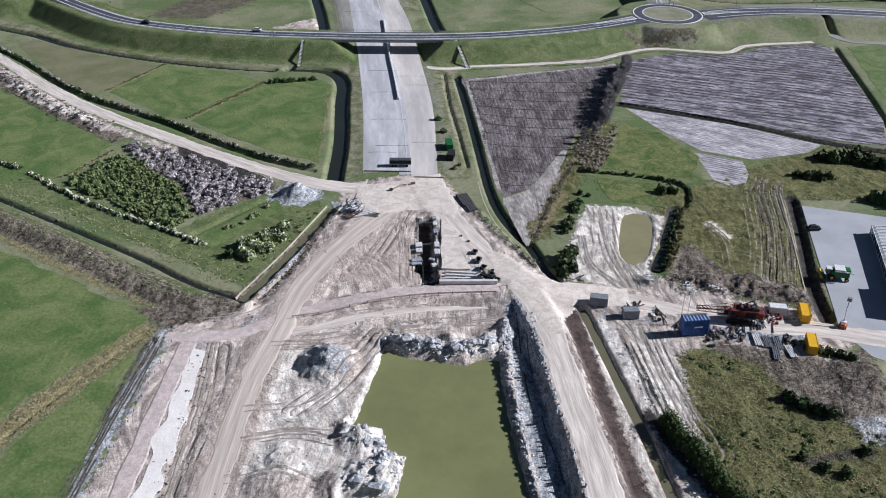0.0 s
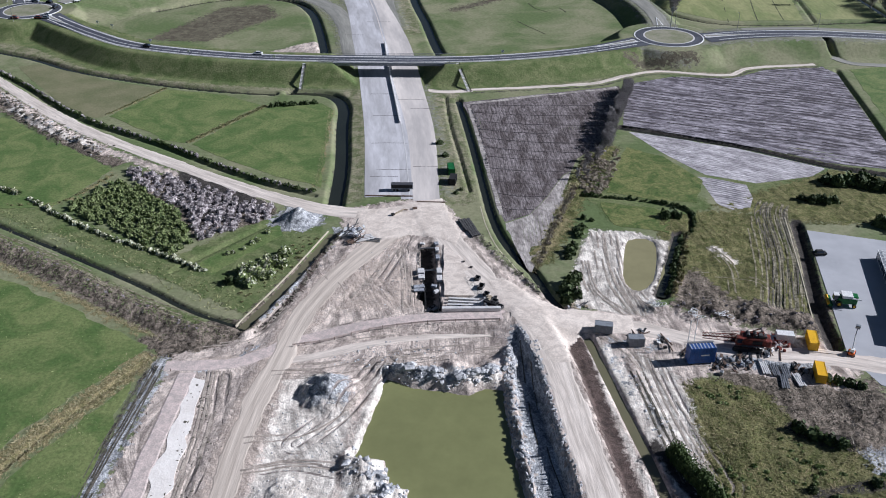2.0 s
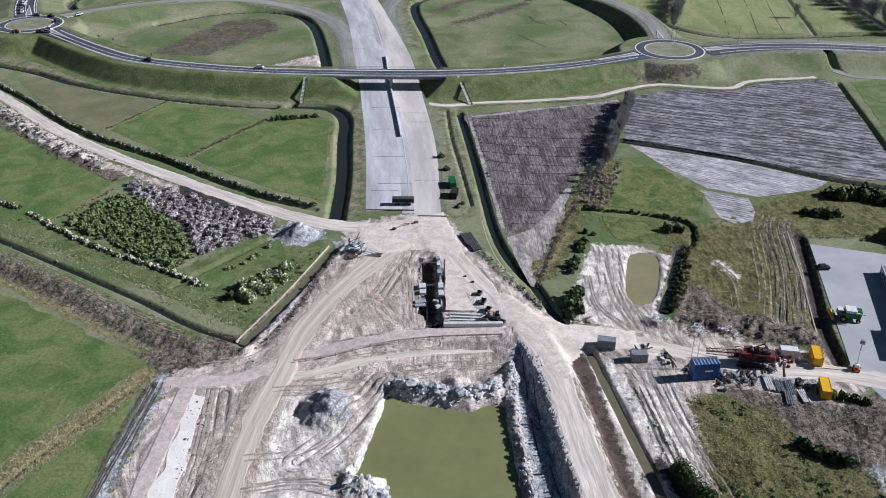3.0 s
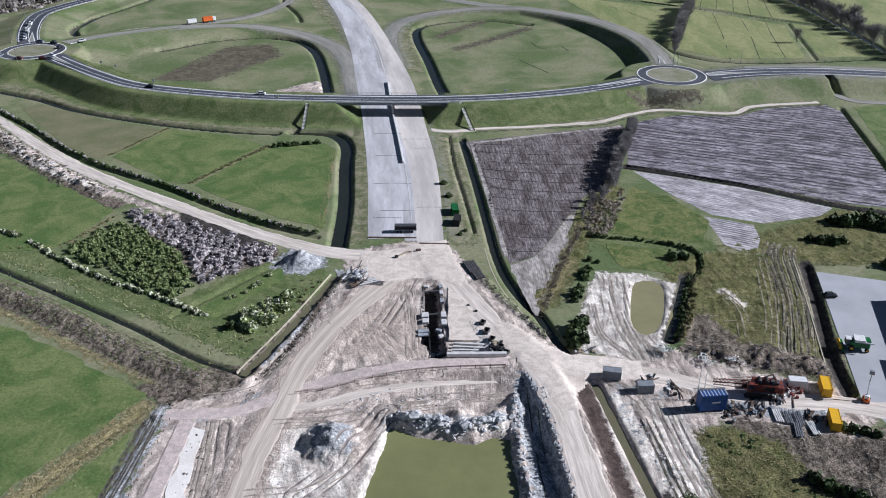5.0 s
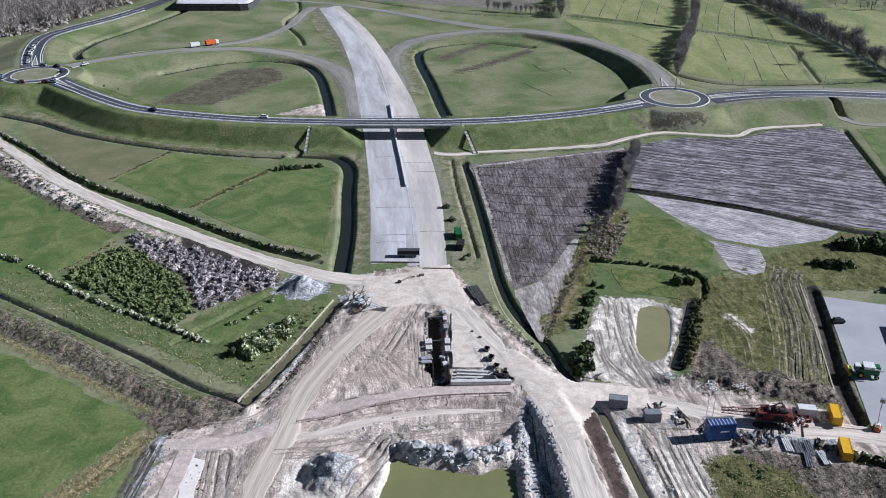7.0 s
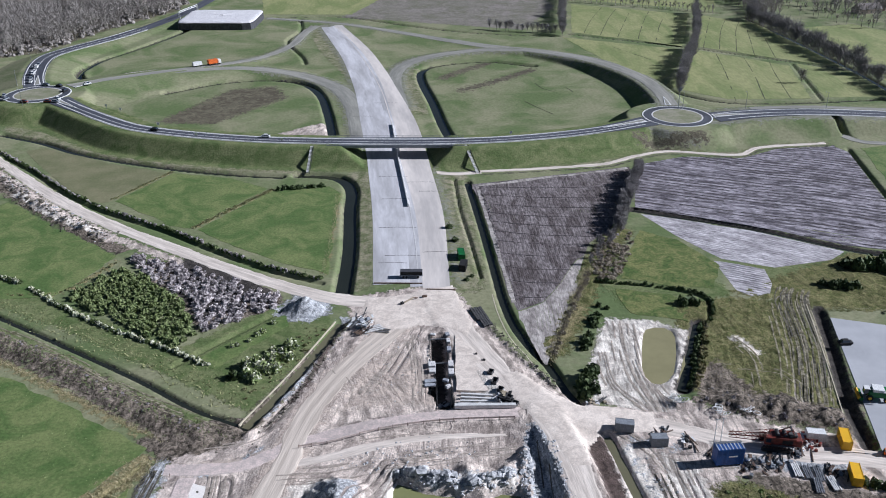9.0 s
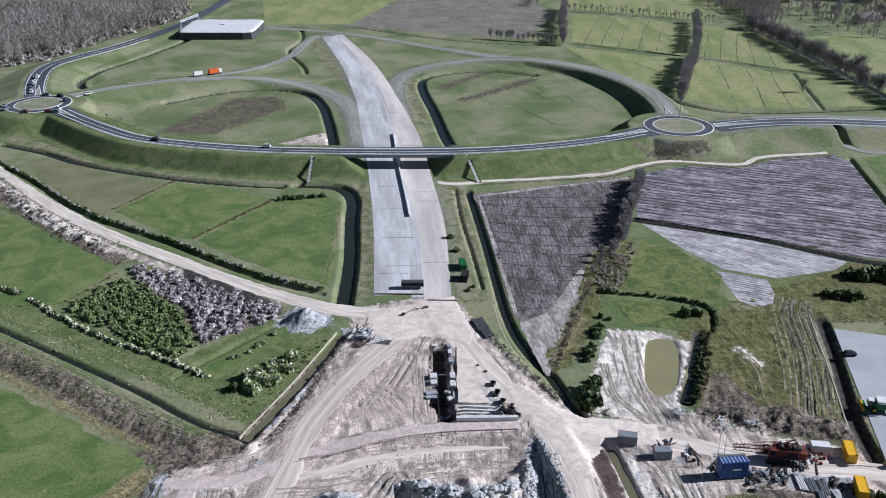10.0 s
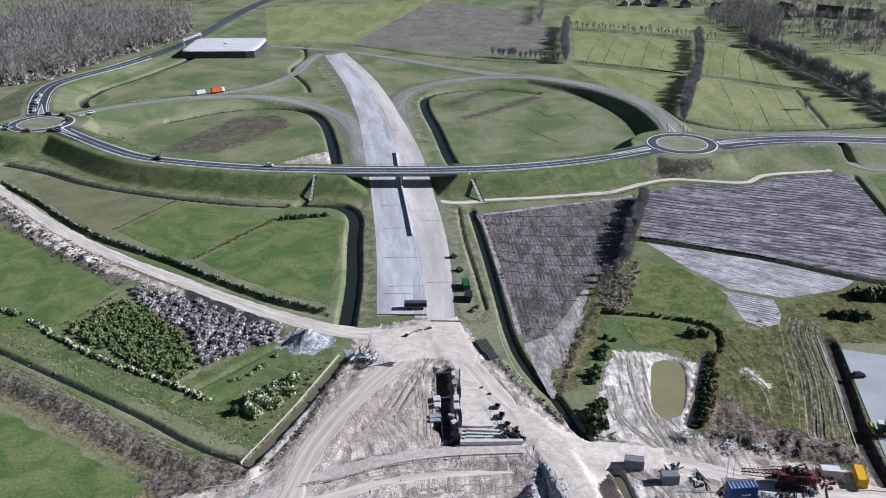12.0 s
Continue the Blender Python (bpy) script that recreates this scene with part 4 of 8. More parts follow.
# fields
MEADOWS = [
    ([(-101, 321), (-79, 361), (-54, 366), (-48.5, 358), (-46, 300), (-44.5, 283), (-62, 291), (-84, 306)], M_MEADOW, "short bright green meadow beside the dark canal"),
    ([(-144, 350), (-129, 383), (-100, 377), (-81, 364), (-104, 322), (-113, 325)], M_MEADOW, "green meadow below the road embankment"),
    ([(-212, 414), (-204, 419), (-160, 395), (-132, 384), (-147, 350), (-151, 347), (-172, 366)], M_TURF, "olive-green meadow with faded grass"),
    ([(-190, 350), (-140, 309), (-125, 297), (-135, 267), (-160, 264), (-215, 300)], M_MEADOW, "green meadow beside the sandy haul road"),
    ([(-150, 230), (-110, 207), (-79, 187), (-98, 156), (-110, 132), (-165, 100), (-200, 160)], M_MEADOW, "lush green meadow bordered by dry reeds"),
    ([(-93, 145), (-79, 172), (-78, 110), (-100, 80), (-104, 118)], M_MEADOW, "dark green meadow beside the earthworks"),
    ([(-77, 228), (-55, 255), (-53, 247), (-71, 223)], M_MEADOW, "narrow green grass strip between shrubs"),
    ([(74, 320), (87, 311), (98, 289), (90, 272), (76, 273), (60, 280), (67, 303)], M_PADDOCK, "small bright green paddock"),
    ([(56, 272), (74, 267), (80, 262), (76, 250), (58, 255)], M_PADDOCK, "small green grass plot behind the sand pit"),
    ([(134, 533), (164, 503), (214, 505), (229, 583), (178, 630), (163, 585)], M_PASTURE, "pale green pasture with shallow drains"),
    ([(223, 507), (261, 508), (264, 566), (236, 588)], M_PASTURE, "pale green pasture corner plot"),
    ([(182, 640), (236, 598), (262, 580), (253, 722), (216, 758)], M_PASTURE, "long pale green pasture beside bare trees"),
    ([(97, 690), (172, 642), (207, 762), (113, 812)], M_PASTURE, "striped pale green pasture"),
    ([(88, 672), (107, 602), (130, 537), (158, 586), (171, 630)], M_PASTURE, "pale green pasture beside the slip road"),
    ([(108, 842), (235, 778), (262, 880), (140, 960)], M_PASTURE, "far pale green pasture"),
    ([(276, 500), (276, 570), (264, 700), (330, 720), (420, 560), (400, 480)], M_PASTURE, "open pale pasture beyond the tree row"),
    ([(205, 417), (190, 330), (230, 320), (260, 430)], M_MEADOW, "bright green meadow at the ploughed field"),
    ([(-84, 764), (-160, 766), (-200, 960), (-20, 1010)], M_PASTURE, "far pale green field"),
]
for poly, m, text in MEADOWS:
    sheet("meadow", poly, m, label=text, ragged=0.9)


def ploughed(name, poly, angle, gap, material, label, h=0.3, furrow=None):
    """A field of raised beds: one ridge every gap metres, laid at angle degrees and cut to the outline."""
    poly = np.array(poly, float)
    a = radians(angle)
    along, across = np.array([math.cos(a), math.sin(a)]), np.array([-math.sin(a), math.cos(a)])
    s, t = poly @ along, poly @ across
    verts, faces = [], []
    k = np.arange(t.min() + gap / 2, t.max(), gap)
    def cuts(c):
        """Where a line at c across the field enters and leaves the outline."""
        out = []
        for i in range(len(poly)):
            j = (i + 1) % len(poly)
            if (t[i] > c) != (t[j] > c):
                out.append(s[i] + (c - t[i]) / (t[j] - t[i]) * (s[j] - s[i]))
        return sorted(out)

    for c in k:
        here, below, above = cuts(c), cuts(c - gap / 2), cuts(c + gap / 2)
        below, above = below if len(below) == len(here) else here, above if len(above) == len(here) else here
        for e in range(0, len(here) - 1, 2):
            lo, hi = here[e], here[e + 1]
            n = max(2, int((hi - lo) / 3.0))
            run = np.linspace(0, 1, n)
            far = lo + (hi - lo) * run
            mid = c + (vnoise(far, far * 0 + c * 0.4, 24.0, 31) - 0.5) * gap * 0.75
            top = h * (0.7 + 0.6 * vnoise(far, far * 0 + c, 9.0, 32))
            top[0] = top[-1] = 0.03
            base = len(verts)
            for q in range(n):
                for dt, z in ((-0.5, 0.02), (-0.22, top[q]), (0.22, top[q] * 0.9), (0.5, 0.02)):
                    near_end, far_end = np.interp(dt, (-0.5, 0, 0.5), (below[e], lo, above[e])), np.interp(dt, (-0.5, 0, 0.5), (below[e + 1], hi, above[e + 1]))
                    xy = along * (near_end + (far_end - near_end) * run[q]) + across * (mid[q] + dt * gap)
                    verts.append((xy[0], xy[1], z))
            for q in range(n - 1):
                for f in range(3):
                    i = base + q * 4 + f
                    faces.append((i, i + 4, i + 5, i + 1))
    flat = np.array(verts)[:, :2]
    uv = np.stack([flat @ along, flat @ across], 1)
    ob = tagged(part(name, mesh_of(name, verts, faces, material, uv=uv), material), label, "field", kind="structure")
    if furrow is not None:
        # dark broken strips in the bottoms between the beds
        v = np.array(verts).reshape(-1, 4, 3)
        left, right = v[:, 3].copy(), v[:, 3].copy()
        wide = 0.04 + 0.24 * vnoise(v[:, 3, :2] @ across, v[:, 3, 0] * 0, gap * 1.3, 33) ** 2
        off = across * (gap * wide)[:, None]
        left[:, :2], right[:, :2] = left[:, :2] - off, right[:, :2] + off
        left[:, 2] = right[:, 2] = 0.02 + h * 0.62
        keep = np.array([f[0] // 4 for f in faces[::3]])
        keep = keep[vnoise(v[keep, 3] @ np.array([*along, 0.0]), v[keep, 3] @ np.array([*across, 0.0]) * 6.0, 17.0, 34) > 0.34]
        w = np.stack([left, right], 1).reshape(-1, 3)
        part("furrow_bottoms", mesh_of("furrow_bottoms", w, np.stack([keep * 2, keep * 2 + 2, keep * 2 + 3, keep * 2 + 1], 1), furrow), furrow, ob, "dark furrow bottoms")
    return ob


ploughed("ploughed_field", [(10, 369), (84, 391), (82, 370), (64, 322), (53, 308), (50, 298), (46, 293.5), (38, 276.5), (30, 262.5), (21.3, 256.5), (18.6, 272), (17, 308)], 92, 1.5, M_PLOUGH_DARK, "bare brown ploughed field with fine furrows", 0.07)
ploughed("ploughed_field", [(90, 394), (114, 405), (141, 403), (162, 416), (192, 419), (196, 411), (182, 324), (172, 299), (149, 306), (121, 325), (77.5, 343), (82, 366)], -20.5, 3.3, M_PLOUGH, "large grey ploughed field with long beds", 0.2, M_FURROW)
ploughed("ploughed_field", [(49.5, 297), (40, 262), (33, 240), (27.3, 223.6), (24.5, 238), (21.6, 256), (30, 262), (38, 276), (46, 293)], 92, 1.4, M_PLOUGH_MID, "pale dry tip of the ploughed field", 0.035)
ploughed("ploughed_field", [(78, 336), (119, 319.5), (148, 301), (140, 294), (117, 288), (100, 295), (87, 316)], -27, 1.6, M_PLOUGH_PALE, "strip of pale dry ploughed soil", 0.1)
ploughed("ploughed_field", [(96.5, 294), (113, 287), (112, 276), (108.5, 268), (102, 267), (98, 271)], -27, 1.6, M_PLOUGH_PALE, "small patch of pale tilled soil", 0.2)

# motorway and roads
ribbon("motorway", CARRIAGE_W, [17.5, 16, 14.5, 16.5, 16, 15.5, 15, 14], M_CONCRETE, label="unfinished concrete motorway carriageway without markings", cols=7)
ribbon("motorway", CARRIAGE_E, [9.5, 11.5, 13.5, 12.0, 8.0, 7, 6.5, 6.5], M_CONCRETE_DUSTY, lift=0.004, label="unfinished pale concrete motorway carriageway dusted with sand", cols=7, seed=2)
ribbon("median", [(-11.6, 273, 0.302), (-16.2, 335, 0.302), (-24.6, 398, 0.302), (-31, 453, 0.302), (-41.4, 520, 0.302), (-55.6, 590, 0.302), (-70.5, 645, 0.302), (-93, 714, 0.302)], [6, 6, 5, 5, 5, 4.5, 4, 4], M_CONCRETE, label="grey concrete strip between the carriageways", step=2.0, seed=21)
ribbon("road", BRIDGE_ROAD, [14, 9, 8, 8, 8, 8, 8, 8, 8, 9, 15], M_ASPHALT, label="new asphalt road crossing the motorway on an embankment")
ribbon("road", EAST_ROAD, [16, 11, 11, 11, 11, 11, 11], M_ASPHALT, label="asphalt road leaving the roundabout", seed=1)
ribbon("cycle_path", EAST_ROAD[1:], 4.0, M_ASPHALT_OLD, shift=-9.6, label="pale grey cycle path beside the asphalt road", ragged=0.3, seed=23)
ribbon("road", WEST_ROAD, 9.0, M_ASPHALT, label="asphalt road leaving the busy roundabout", seed=2)
ribbon("road", NORTH_ROAD, [12, 13, 12, 11, 11, 11, 11, 12, 14, 16], M_ASPHALT, label="wide asphalt road curving along the bare woods", seed=3)
ribbon("slip_road", RAMP_A, [8, 7, 6, 6, 6, 7, 8], M_ASPHALT_OLD, label="unfinished gravel slip road", ragged=0.8, seed=4)
ribbon("slip_road", RAMP_B, [7, 8, 9, 10, 11, 12, 12, 11], M_ASPHALT_OLD, lift=-0.02, label="unfinished grey loop road on a low bank", ragged=0.6, seed=5)
ribbon("slip_road", RAMP_R, [9, 9, 10, 11, 11, 10, 8, 6, 5, 5], M_ASPHALT_OLD, label="grey gravel slip road on an embankment", ragged=0.8, seed=6)
ribbon("slip_road", LOOP_R, [8, 9, 10, 10, 10, 9], M_ASPHALT_OLD, lift=-0.02, label="unfinished pale loop road joining the motorway", ragged=0.6, seed=7)
ribbon("haul_road", HAUL_W, [5.5, 6, 6.5, 6.5, 6.5, 7, 8], M_SAND, label="pale sandy haul road beside meadows", step=0.8, ragged=1.0, seed=8)
ribbon("haul_road", HAUL_S, [9, 8, 7, 6.5, 6.5], M_TRACKS, lift=-0.004, label="rutted sandy haul road through the earthworks", step=0.8, ragged=1.6, seed=9)
ribbon("haul_road", HAUL_E, [12, 10, 8, 8, 8, 8], M_SAND, lift=0.004, label="raised sandy haul road above the flooded pit", step=0.8, ragged=1.4, seed=10)
ribbon("haul_road", ACCESS, [8, 7, 6.5, 6.5, 7, 8], M_SAND, lift=0.01, label="pale sandy access road to the yard", step=0.8, ragged=1.2, seed=11)
ribbon("earth_track", CROSS_A, 4.6, M_PINK, label="narrow pinkish earth track on a low dam", step=0.8, ragged=0.8, seed=12)
ribbon("earth_track", CROSS_B, [3.2, 3.4, 3.0, 2.4, 0.8], M_SAND, label="narrow sandy track at the pit edge", step=0.8, ragged=1.0, seed=13)


def draped(name, poly, material, lift, label, category="road", step=0.8):
    """A thin skin of sand that follows the ground inside an outline."""
    q = np.array(poly, float)
    xs, ys = np.arange(q[:, 0].min(), q[:, 0].max() + step, step), np.arange(q[:, 1].min(), q[:, 1].max() + step, step)
    x, y = (a.ravel() for a in np.meshgrid(xs, ys))
    depth = np.full(len(x), -9.0)
    idx, sd = inside(poly, x, y)
    depth[idx] = sd + 1.6 * fbm(x[idx], y[idx], 5.0, 15)
    z = height(x, y) + np.where(depth > 1.0, lift, np.clip(depth, -0.4, 1.0) * lift)
    c = len(xs)
    i = (np.arange(len(ys) - 1)[:, None] * c + np.arange(c - 1)[None, :]).ravel()
    faces = np.stack([i, i + 1, i + c + 1, i + c], 1)
    faces = faces[(depth[faces] > -0.4).all(1)]
    return tagged(part(name, mesh_of(name, np.stack([x, y, z], 1), faces, material, smooth=True), material), label, category, kind="structure")


draped("sand_apron", [(-16, 268), (-9, 271), (0, 274), (3, 262), (6.5, 247), (4.5, 240), (-0.5, 244.5), (-9, 248), (-14, 245), (-20, 244), (-25, 248), (-30, 257), (-30, 265), (-22, 266)], M_APRON, 0.17, "wide sandy junction of the haul roads")
draped("sand_junction", [(13, 219), (19, 221), (28, 209.5), (36, 204), (54, 201.5), (54, 192.5), (39, 193.5), (33.6, 186), (33.6, 177), (28.5, 176), (25.5, 184), (23, 193), (18, 201.5), (16, 208)], M_APRON, 0.16, "trodden pale sand where the haul roads meet")
ribbon("side_road", [(203, 438, 0.15), (208, 428, 0.15), (218, 424, 0.15), (260, 420, 0.15)], 5.0, M_ASPHALT_OLD, label="narrow grey side road", seed=15)
for mid, name in ((RB_WEST, "west"), (RB_EAST, "east")):
    ring = [(mid[0] + 15.4 * math.cos(a), mid[1] + 15.4 * math.sin(a), DECK) for a in np.linspace(0, 2 * math.pi, 33)]
    ribbon("roundabout", ring, 5.0, M_ASPHALT, lift=0.02, label="asphalt roundabout with white kerb lines and a grass island", seed=16)
sheet("white_sand_bed", [(-63.8, 173), (-59.6, 171.5), (-59.4, 110), (-64.6, 110)], M_PALE, z=0.3, label="white sand bed along the fenced track", category="sand", ragged=1.3, thick=0.8, step=1.0)
ribbon("earth_track", [(-65.6, 178, 0.34), (-66.6, 150, 0.34), (-67.4, 108, 0.34)], 4.6, M_PINK, label="pinkish earth strip beside the white sand bed", thick=0.6, ragged=0.7, seed=17, step=0.8)
sheet("yard", [(122.5, 252), (170, 238), (150, 160), (122, 165), (112, 172), (108.5, 184)], M_YARD, z=0.15, label="clean pale concrete farm yard", category="pavement", ragged=0.0)
sheet("pond", [(x * 1.0, y) for x, y in [(-16.5, 179), (10, 176), (19, 174), (21, 140), (25, 96), (-26, 96), (-24, 150)]], M_POND, z=-1.0, label="opaque olive-green water in the flooded pit", category="water", ragged=0.0)
sheet("small_pond", [(60, 249), (73, 247), (69, 226), (63, 214), (54, 217), (56, 235)], M_SHALLOW, z=-0.5, label="shallow brown pool in the sand pit", category="water", ragged=0.0)
for line, hw, deep, wet in DITCHES:
    if wet:
        ribbon("ditch_water", line, hw * 1.25, M_DITCH if wet == "dark" else M_CANAL, lift=-deep * 0.66, cols=2, thick=0.1, label="still dark ditch water" if wet == "dark" else "still brown canal water", category="water", step=4.0)
for line, w, m, text in (([(13, 385, 0.1), (46, 389.5, 0.1), (73, 395, 0.1), (88, 404.5, 0.1), (107, 412.5, 0.1), (126, 409, 0.1), (142, 408, 0.1), (156, 418.5, 0.1), (190, 424.5, 0.1)], 3.0, M_SAND, "pale service path along the embankment foot"), ([(14, 384, 0.1), (2, 382, 0.1), (-8, 384, 0.1)], 4.0, M_SAND, "pale sandy path beside the abutment")):
    ribbon("service_path", line, w, m, label=text, ragged=0.9, seed=19)
sheet("concrete_strip", [(108, 171), (114, 169), (124, 150), (130, 120), (118, 120), (112, 150)], M_YARD, z=0.12, label="pale concrete strip behind the scrub", category="pavement", ragged=0.2)
# narrow drains across the pastures
for line in ([(186, 636), (203, 690), (222, 748)], [(196, 630), (214, 690), (232, 738)], [(206, 622), (226, 690), (240, 728)], [(216, 614), (238, 700)], [(228, 606), (246, 690)], [(106, 686), (120, 740), (138, 796)], [(118, 680), (134, 740), (150, 790)], [(130, 672), (146, 730), (162, 784)], [(144, 664), (160, 724), (176, 776)], [(156, 657), (172, 716), (190, 768)],
             [(168, 500), (180, 560), (190, 618)], [(186, 503), (198, 560), (206, 606)], [(202, 505), (212, 560), (220, 596)], [(120, 640), (140, 600)], [(44, 500), (50, 488), (58, 474)], [(54, 540), (57, 528), (64, 520)], [(72, 530), (75, 520)]):
    ribbon("drain", line, 0.5, M_DARKSOIL, lift=0.07, cols=2, thick=0.03, label="narrow dark drain across the pasture", category="drain", drape=True, ragged=0.5, step=5.0)

# wheel lines left across the dark ploughed field
for x0, y0, x1, y1 in ((12, 366, 78, 366), (12.5, 357, 76, 353), (13, 347, 73, 342), (14, 338, 68, 332), (15, 329, 64, 323), (16, 320, 57, 314), (16.5, 311, 53, 307), (17.5, 300, 50, 297), (18.5, 289, 43, 286), (19, 279, 38, 276), (20, 268, 32, 266)):
    ribbon("field_line", [(x0, y0), (x0 * 0.6 + x1 * 0.4, (y0 + y1) / 2 - 1.2), (x1, y1)], 0.5, M_FURROW, lift=0.1, cols=2, thick=0.03, label="dark wheel line across the ploughed field", category="track", ragged=0.45, step=2.0, seed=int(y0))
ribbon("dry_soil_edge", [(11.6, 366), (14.2, 338), (16.6, 310), (18.4, 286), (20.6, 262)], [2.0, 1.4, 2.0, 1.2, 2.0], M_PLOUGH_MID, lift=0.11, label="pale dry soil along the field ditch", category="soil", ragged=0.7, thick=0.06, step=1.5, seed=31)
ribbon("dry_soil_edge", [(12, 367), (40, 376), (66, 383.5), (83, 389)], [1.6, 2.4, 2.0, 2.6], M_PLOUGH_MID, lift=0.115, label="pale dry soil along the upper field edge", category="soil", ragged=1.2, thick=0.06, step=1.5, seed=32)


# ---- road furniture and markings ----
def lay(x, y):
    """The ground's height at one place."""
    return float(height([x], [y])[0])


ribbon("median_kerb", [(-11.6, 274, 0.3), (-14.2, 310, 0.3), (-17.4, 343, 0.3)], 0.3, M_KERB, lift=0.05, label="low pale kerb between the carriageways", category="kerb", cols=2, thick=0.1, ragged=0.1, seed=18)
ribbon("median_kerb", [(-31.4, 457, 0.3), (-41, 520, 0.3), (-55, 585, 0.3), (-71, 645, 0.3), (-92, 712, 0.3)], 0.5, M_CONCRETE_DUSTY, lift=0.05, label="low pale kerb between the far carriageways", category="kerb", cols=2, thick=0.1, ragged=0.1, seed=22)
# cracked joints across the concrete
for x0, x1, y in ((-27, -16.5, 291), (-25, -12, 297), (-11, -1.5, 300), (-29, -14, 322), (-30, -18, 351.5), (-14, -4, 360), (-20, -8, 371), (-33, -20, 378), (-54, -43, 470), (-44, -30, 496)):
    ribbon("road_joint", [(x0, y, 0.312), ((x0 + x1) / 2, y + 0.35, 0.312), (x1, y + 0.1, 0.312)], 0.26, M_FURROW, label="dark cracked joint across the concrete", category="joint", cols=2, thick=0.01, ragged=0.12, step=1.2, seed=int(y))
for line, w in ((BRIDGE_ROAD, 8.0), (EAST_ROAD, 11.0), (WEST_ROAD, 9.0), (NORTH_ROAD[:7], 11.5)):
    road = smooth(line, 2.0)
    for off in (-w / 2 + 0.5, w / 2 - 0.5):
        ribbon("edge_line", road[3:-3], 0.55, M_LINE, lift=0.012, cols=2, thick=0.01, shift=off, label="white road edge line", category="road marking", step=2.0)
    for off in (-w / 2 - 0.4, w / 2 + 0.4):
        ribbon("verge_strip", road[4:-4], 0.45, M_KERB, lift=-0.04, cols=2, thick=0.15, shift=off, label="pale concrete verge strip along the asphalt", category="kerb", step=2.0)
    ribbon("centre_line", road, 0.3, M_LINE, lift=0.012, cols=2, thick=0.01, shift=0.35, label="white road centre line", category="road marking", step=2.0)
for mid in (RB_WEST, RB_EAST):
    for r, w, z, m, text in ((13.0, 0.75, 0.14, M_KERB, "pale raised kerb ring of the roundabout island"), (17.9, 0.6, 0.05, M_LINE, "white outer line of the roundabout")):
        ring = [(mid[0] + r * math.cos(a), mid[1] + r * math.sin(a), DECK) for a in np.linspace(0, 2 * math.pi, 33)]
        ribbon("roundabout_ring", ring, w, m, lift=z, cols=3, thick=0.2, label=text, category="kerb")
    disc = [(mid[0] + 12.8 * math.cos(a), mid[1] + 12.8 * math.sin(a)) for a in np.linspace(0, 2 * math.pi, 40, endpoint=False)]
    sheet("roundabout_island", disc, M_ISLAND, z=DECK + 0.12, label="grass island of the roundabout", category="grass", ragged=0.0)
# pale splitter islands where the roads meet the roundabouts
def splitter(x, y, rz, ln, wide):
    """A long wedge of paving, broad at the roundabout and pointed up the road."""
    ob = thing("splitter_island", x, y, DECK + 0.015, rz, "pale kerbed splitter island before the roundabout", "traffic island", "splitter islands")
    for name, f, h, m in (("kerb", 1.0, 0.13, M_LINE), ("paving", 0.62, 0.17, M_ASPHALT_OLD)):
        bm = bmesh.new()
        ring = [(0, -wide / 2 * f), (ln * 0.3, -wide * 0.36 * f), (ln * (0.6 + 0.4 * f), -0.1 * f), (ln * (0.6 + 0.4 * f), 0.1 * f), (ln * 0.3, wide * 0.36 * f), (0, wide / 2 * f)]
        ring = [(a + (1 - f) * ln * 0.06, b) for a, b in ring]
        low, top = [bm.verts.new((a, b, 0)) for a, b in ring], [bm.verts.new((a, b, h)) for a, b in ring]
        bm.faces.new(top)
        for k in range(len(ring)):
            q = (k + 1) % len(ring)
            bm.faces.new((low[k], low[q], top[q], top[k]))
        part(name, bm, m, ob)


for x, y, rz, ln, wide in ((-222, 480.5, -42, 26, 4.2), (-246, 512, 112, 24, 4.0), (-256, 484.5, 196, 16, 3.6), (-222, 507, 46, 10, 3.0), (101, 440.5, 207, 26, 4.4), (139, 449, 8, 34, 4.4), (120, 468.5, 86, 16, 3.6)):
    splitter(x, y, rz, ln, wide)


def bridge():
    top = thing("bridge", -26.5, 408, 0, 0, "grey concrete bridge carrying the road over the motorway", "bridge")
    part("deck", box(66, 11.6, 1.25, 0, -0.1, DECK - 1.45, bev=0.1), M_GREYP, top)
    for side in (-1, 1):
        part("edge_beam", box(66, 0.5, 0.75, 0, side * 5.75 - 0.1, DECK - 0.75, bev=0.05), M_GREYP, top)
        rail = part("railing", box(66, 0.08, 0.1, 0, side * 5.75 - 0.1, DECK + 1.05), M_GREYP, top)
        part("lower_rail", box(66, 0.06, 0.06, 0, side * 5.75 - 0.1, DECK + 0.55), M_GREYP, rail)
        for k in range(23):
            part("post", box(0.1, 0.1, 1.05, -33 + k * 3, side * 5.75 - 0.1, DECK), M_GREYP, rail)
    for side in (-1, 1):
        part("abutment", box(1.4, 11.0, 2.6, side * 30.5, -0.1, DECK - 3.6, bev=0.05), M_CONCRETE, top)
    for k in range(4):
        part("pier", tube((1.0, -4.2 + k * 2.7, -0.4), (1.0, -4.2 + k * 2.7, DECK - 1.4), 0.45, n=14), M_CONCRETE, top)


bridge()


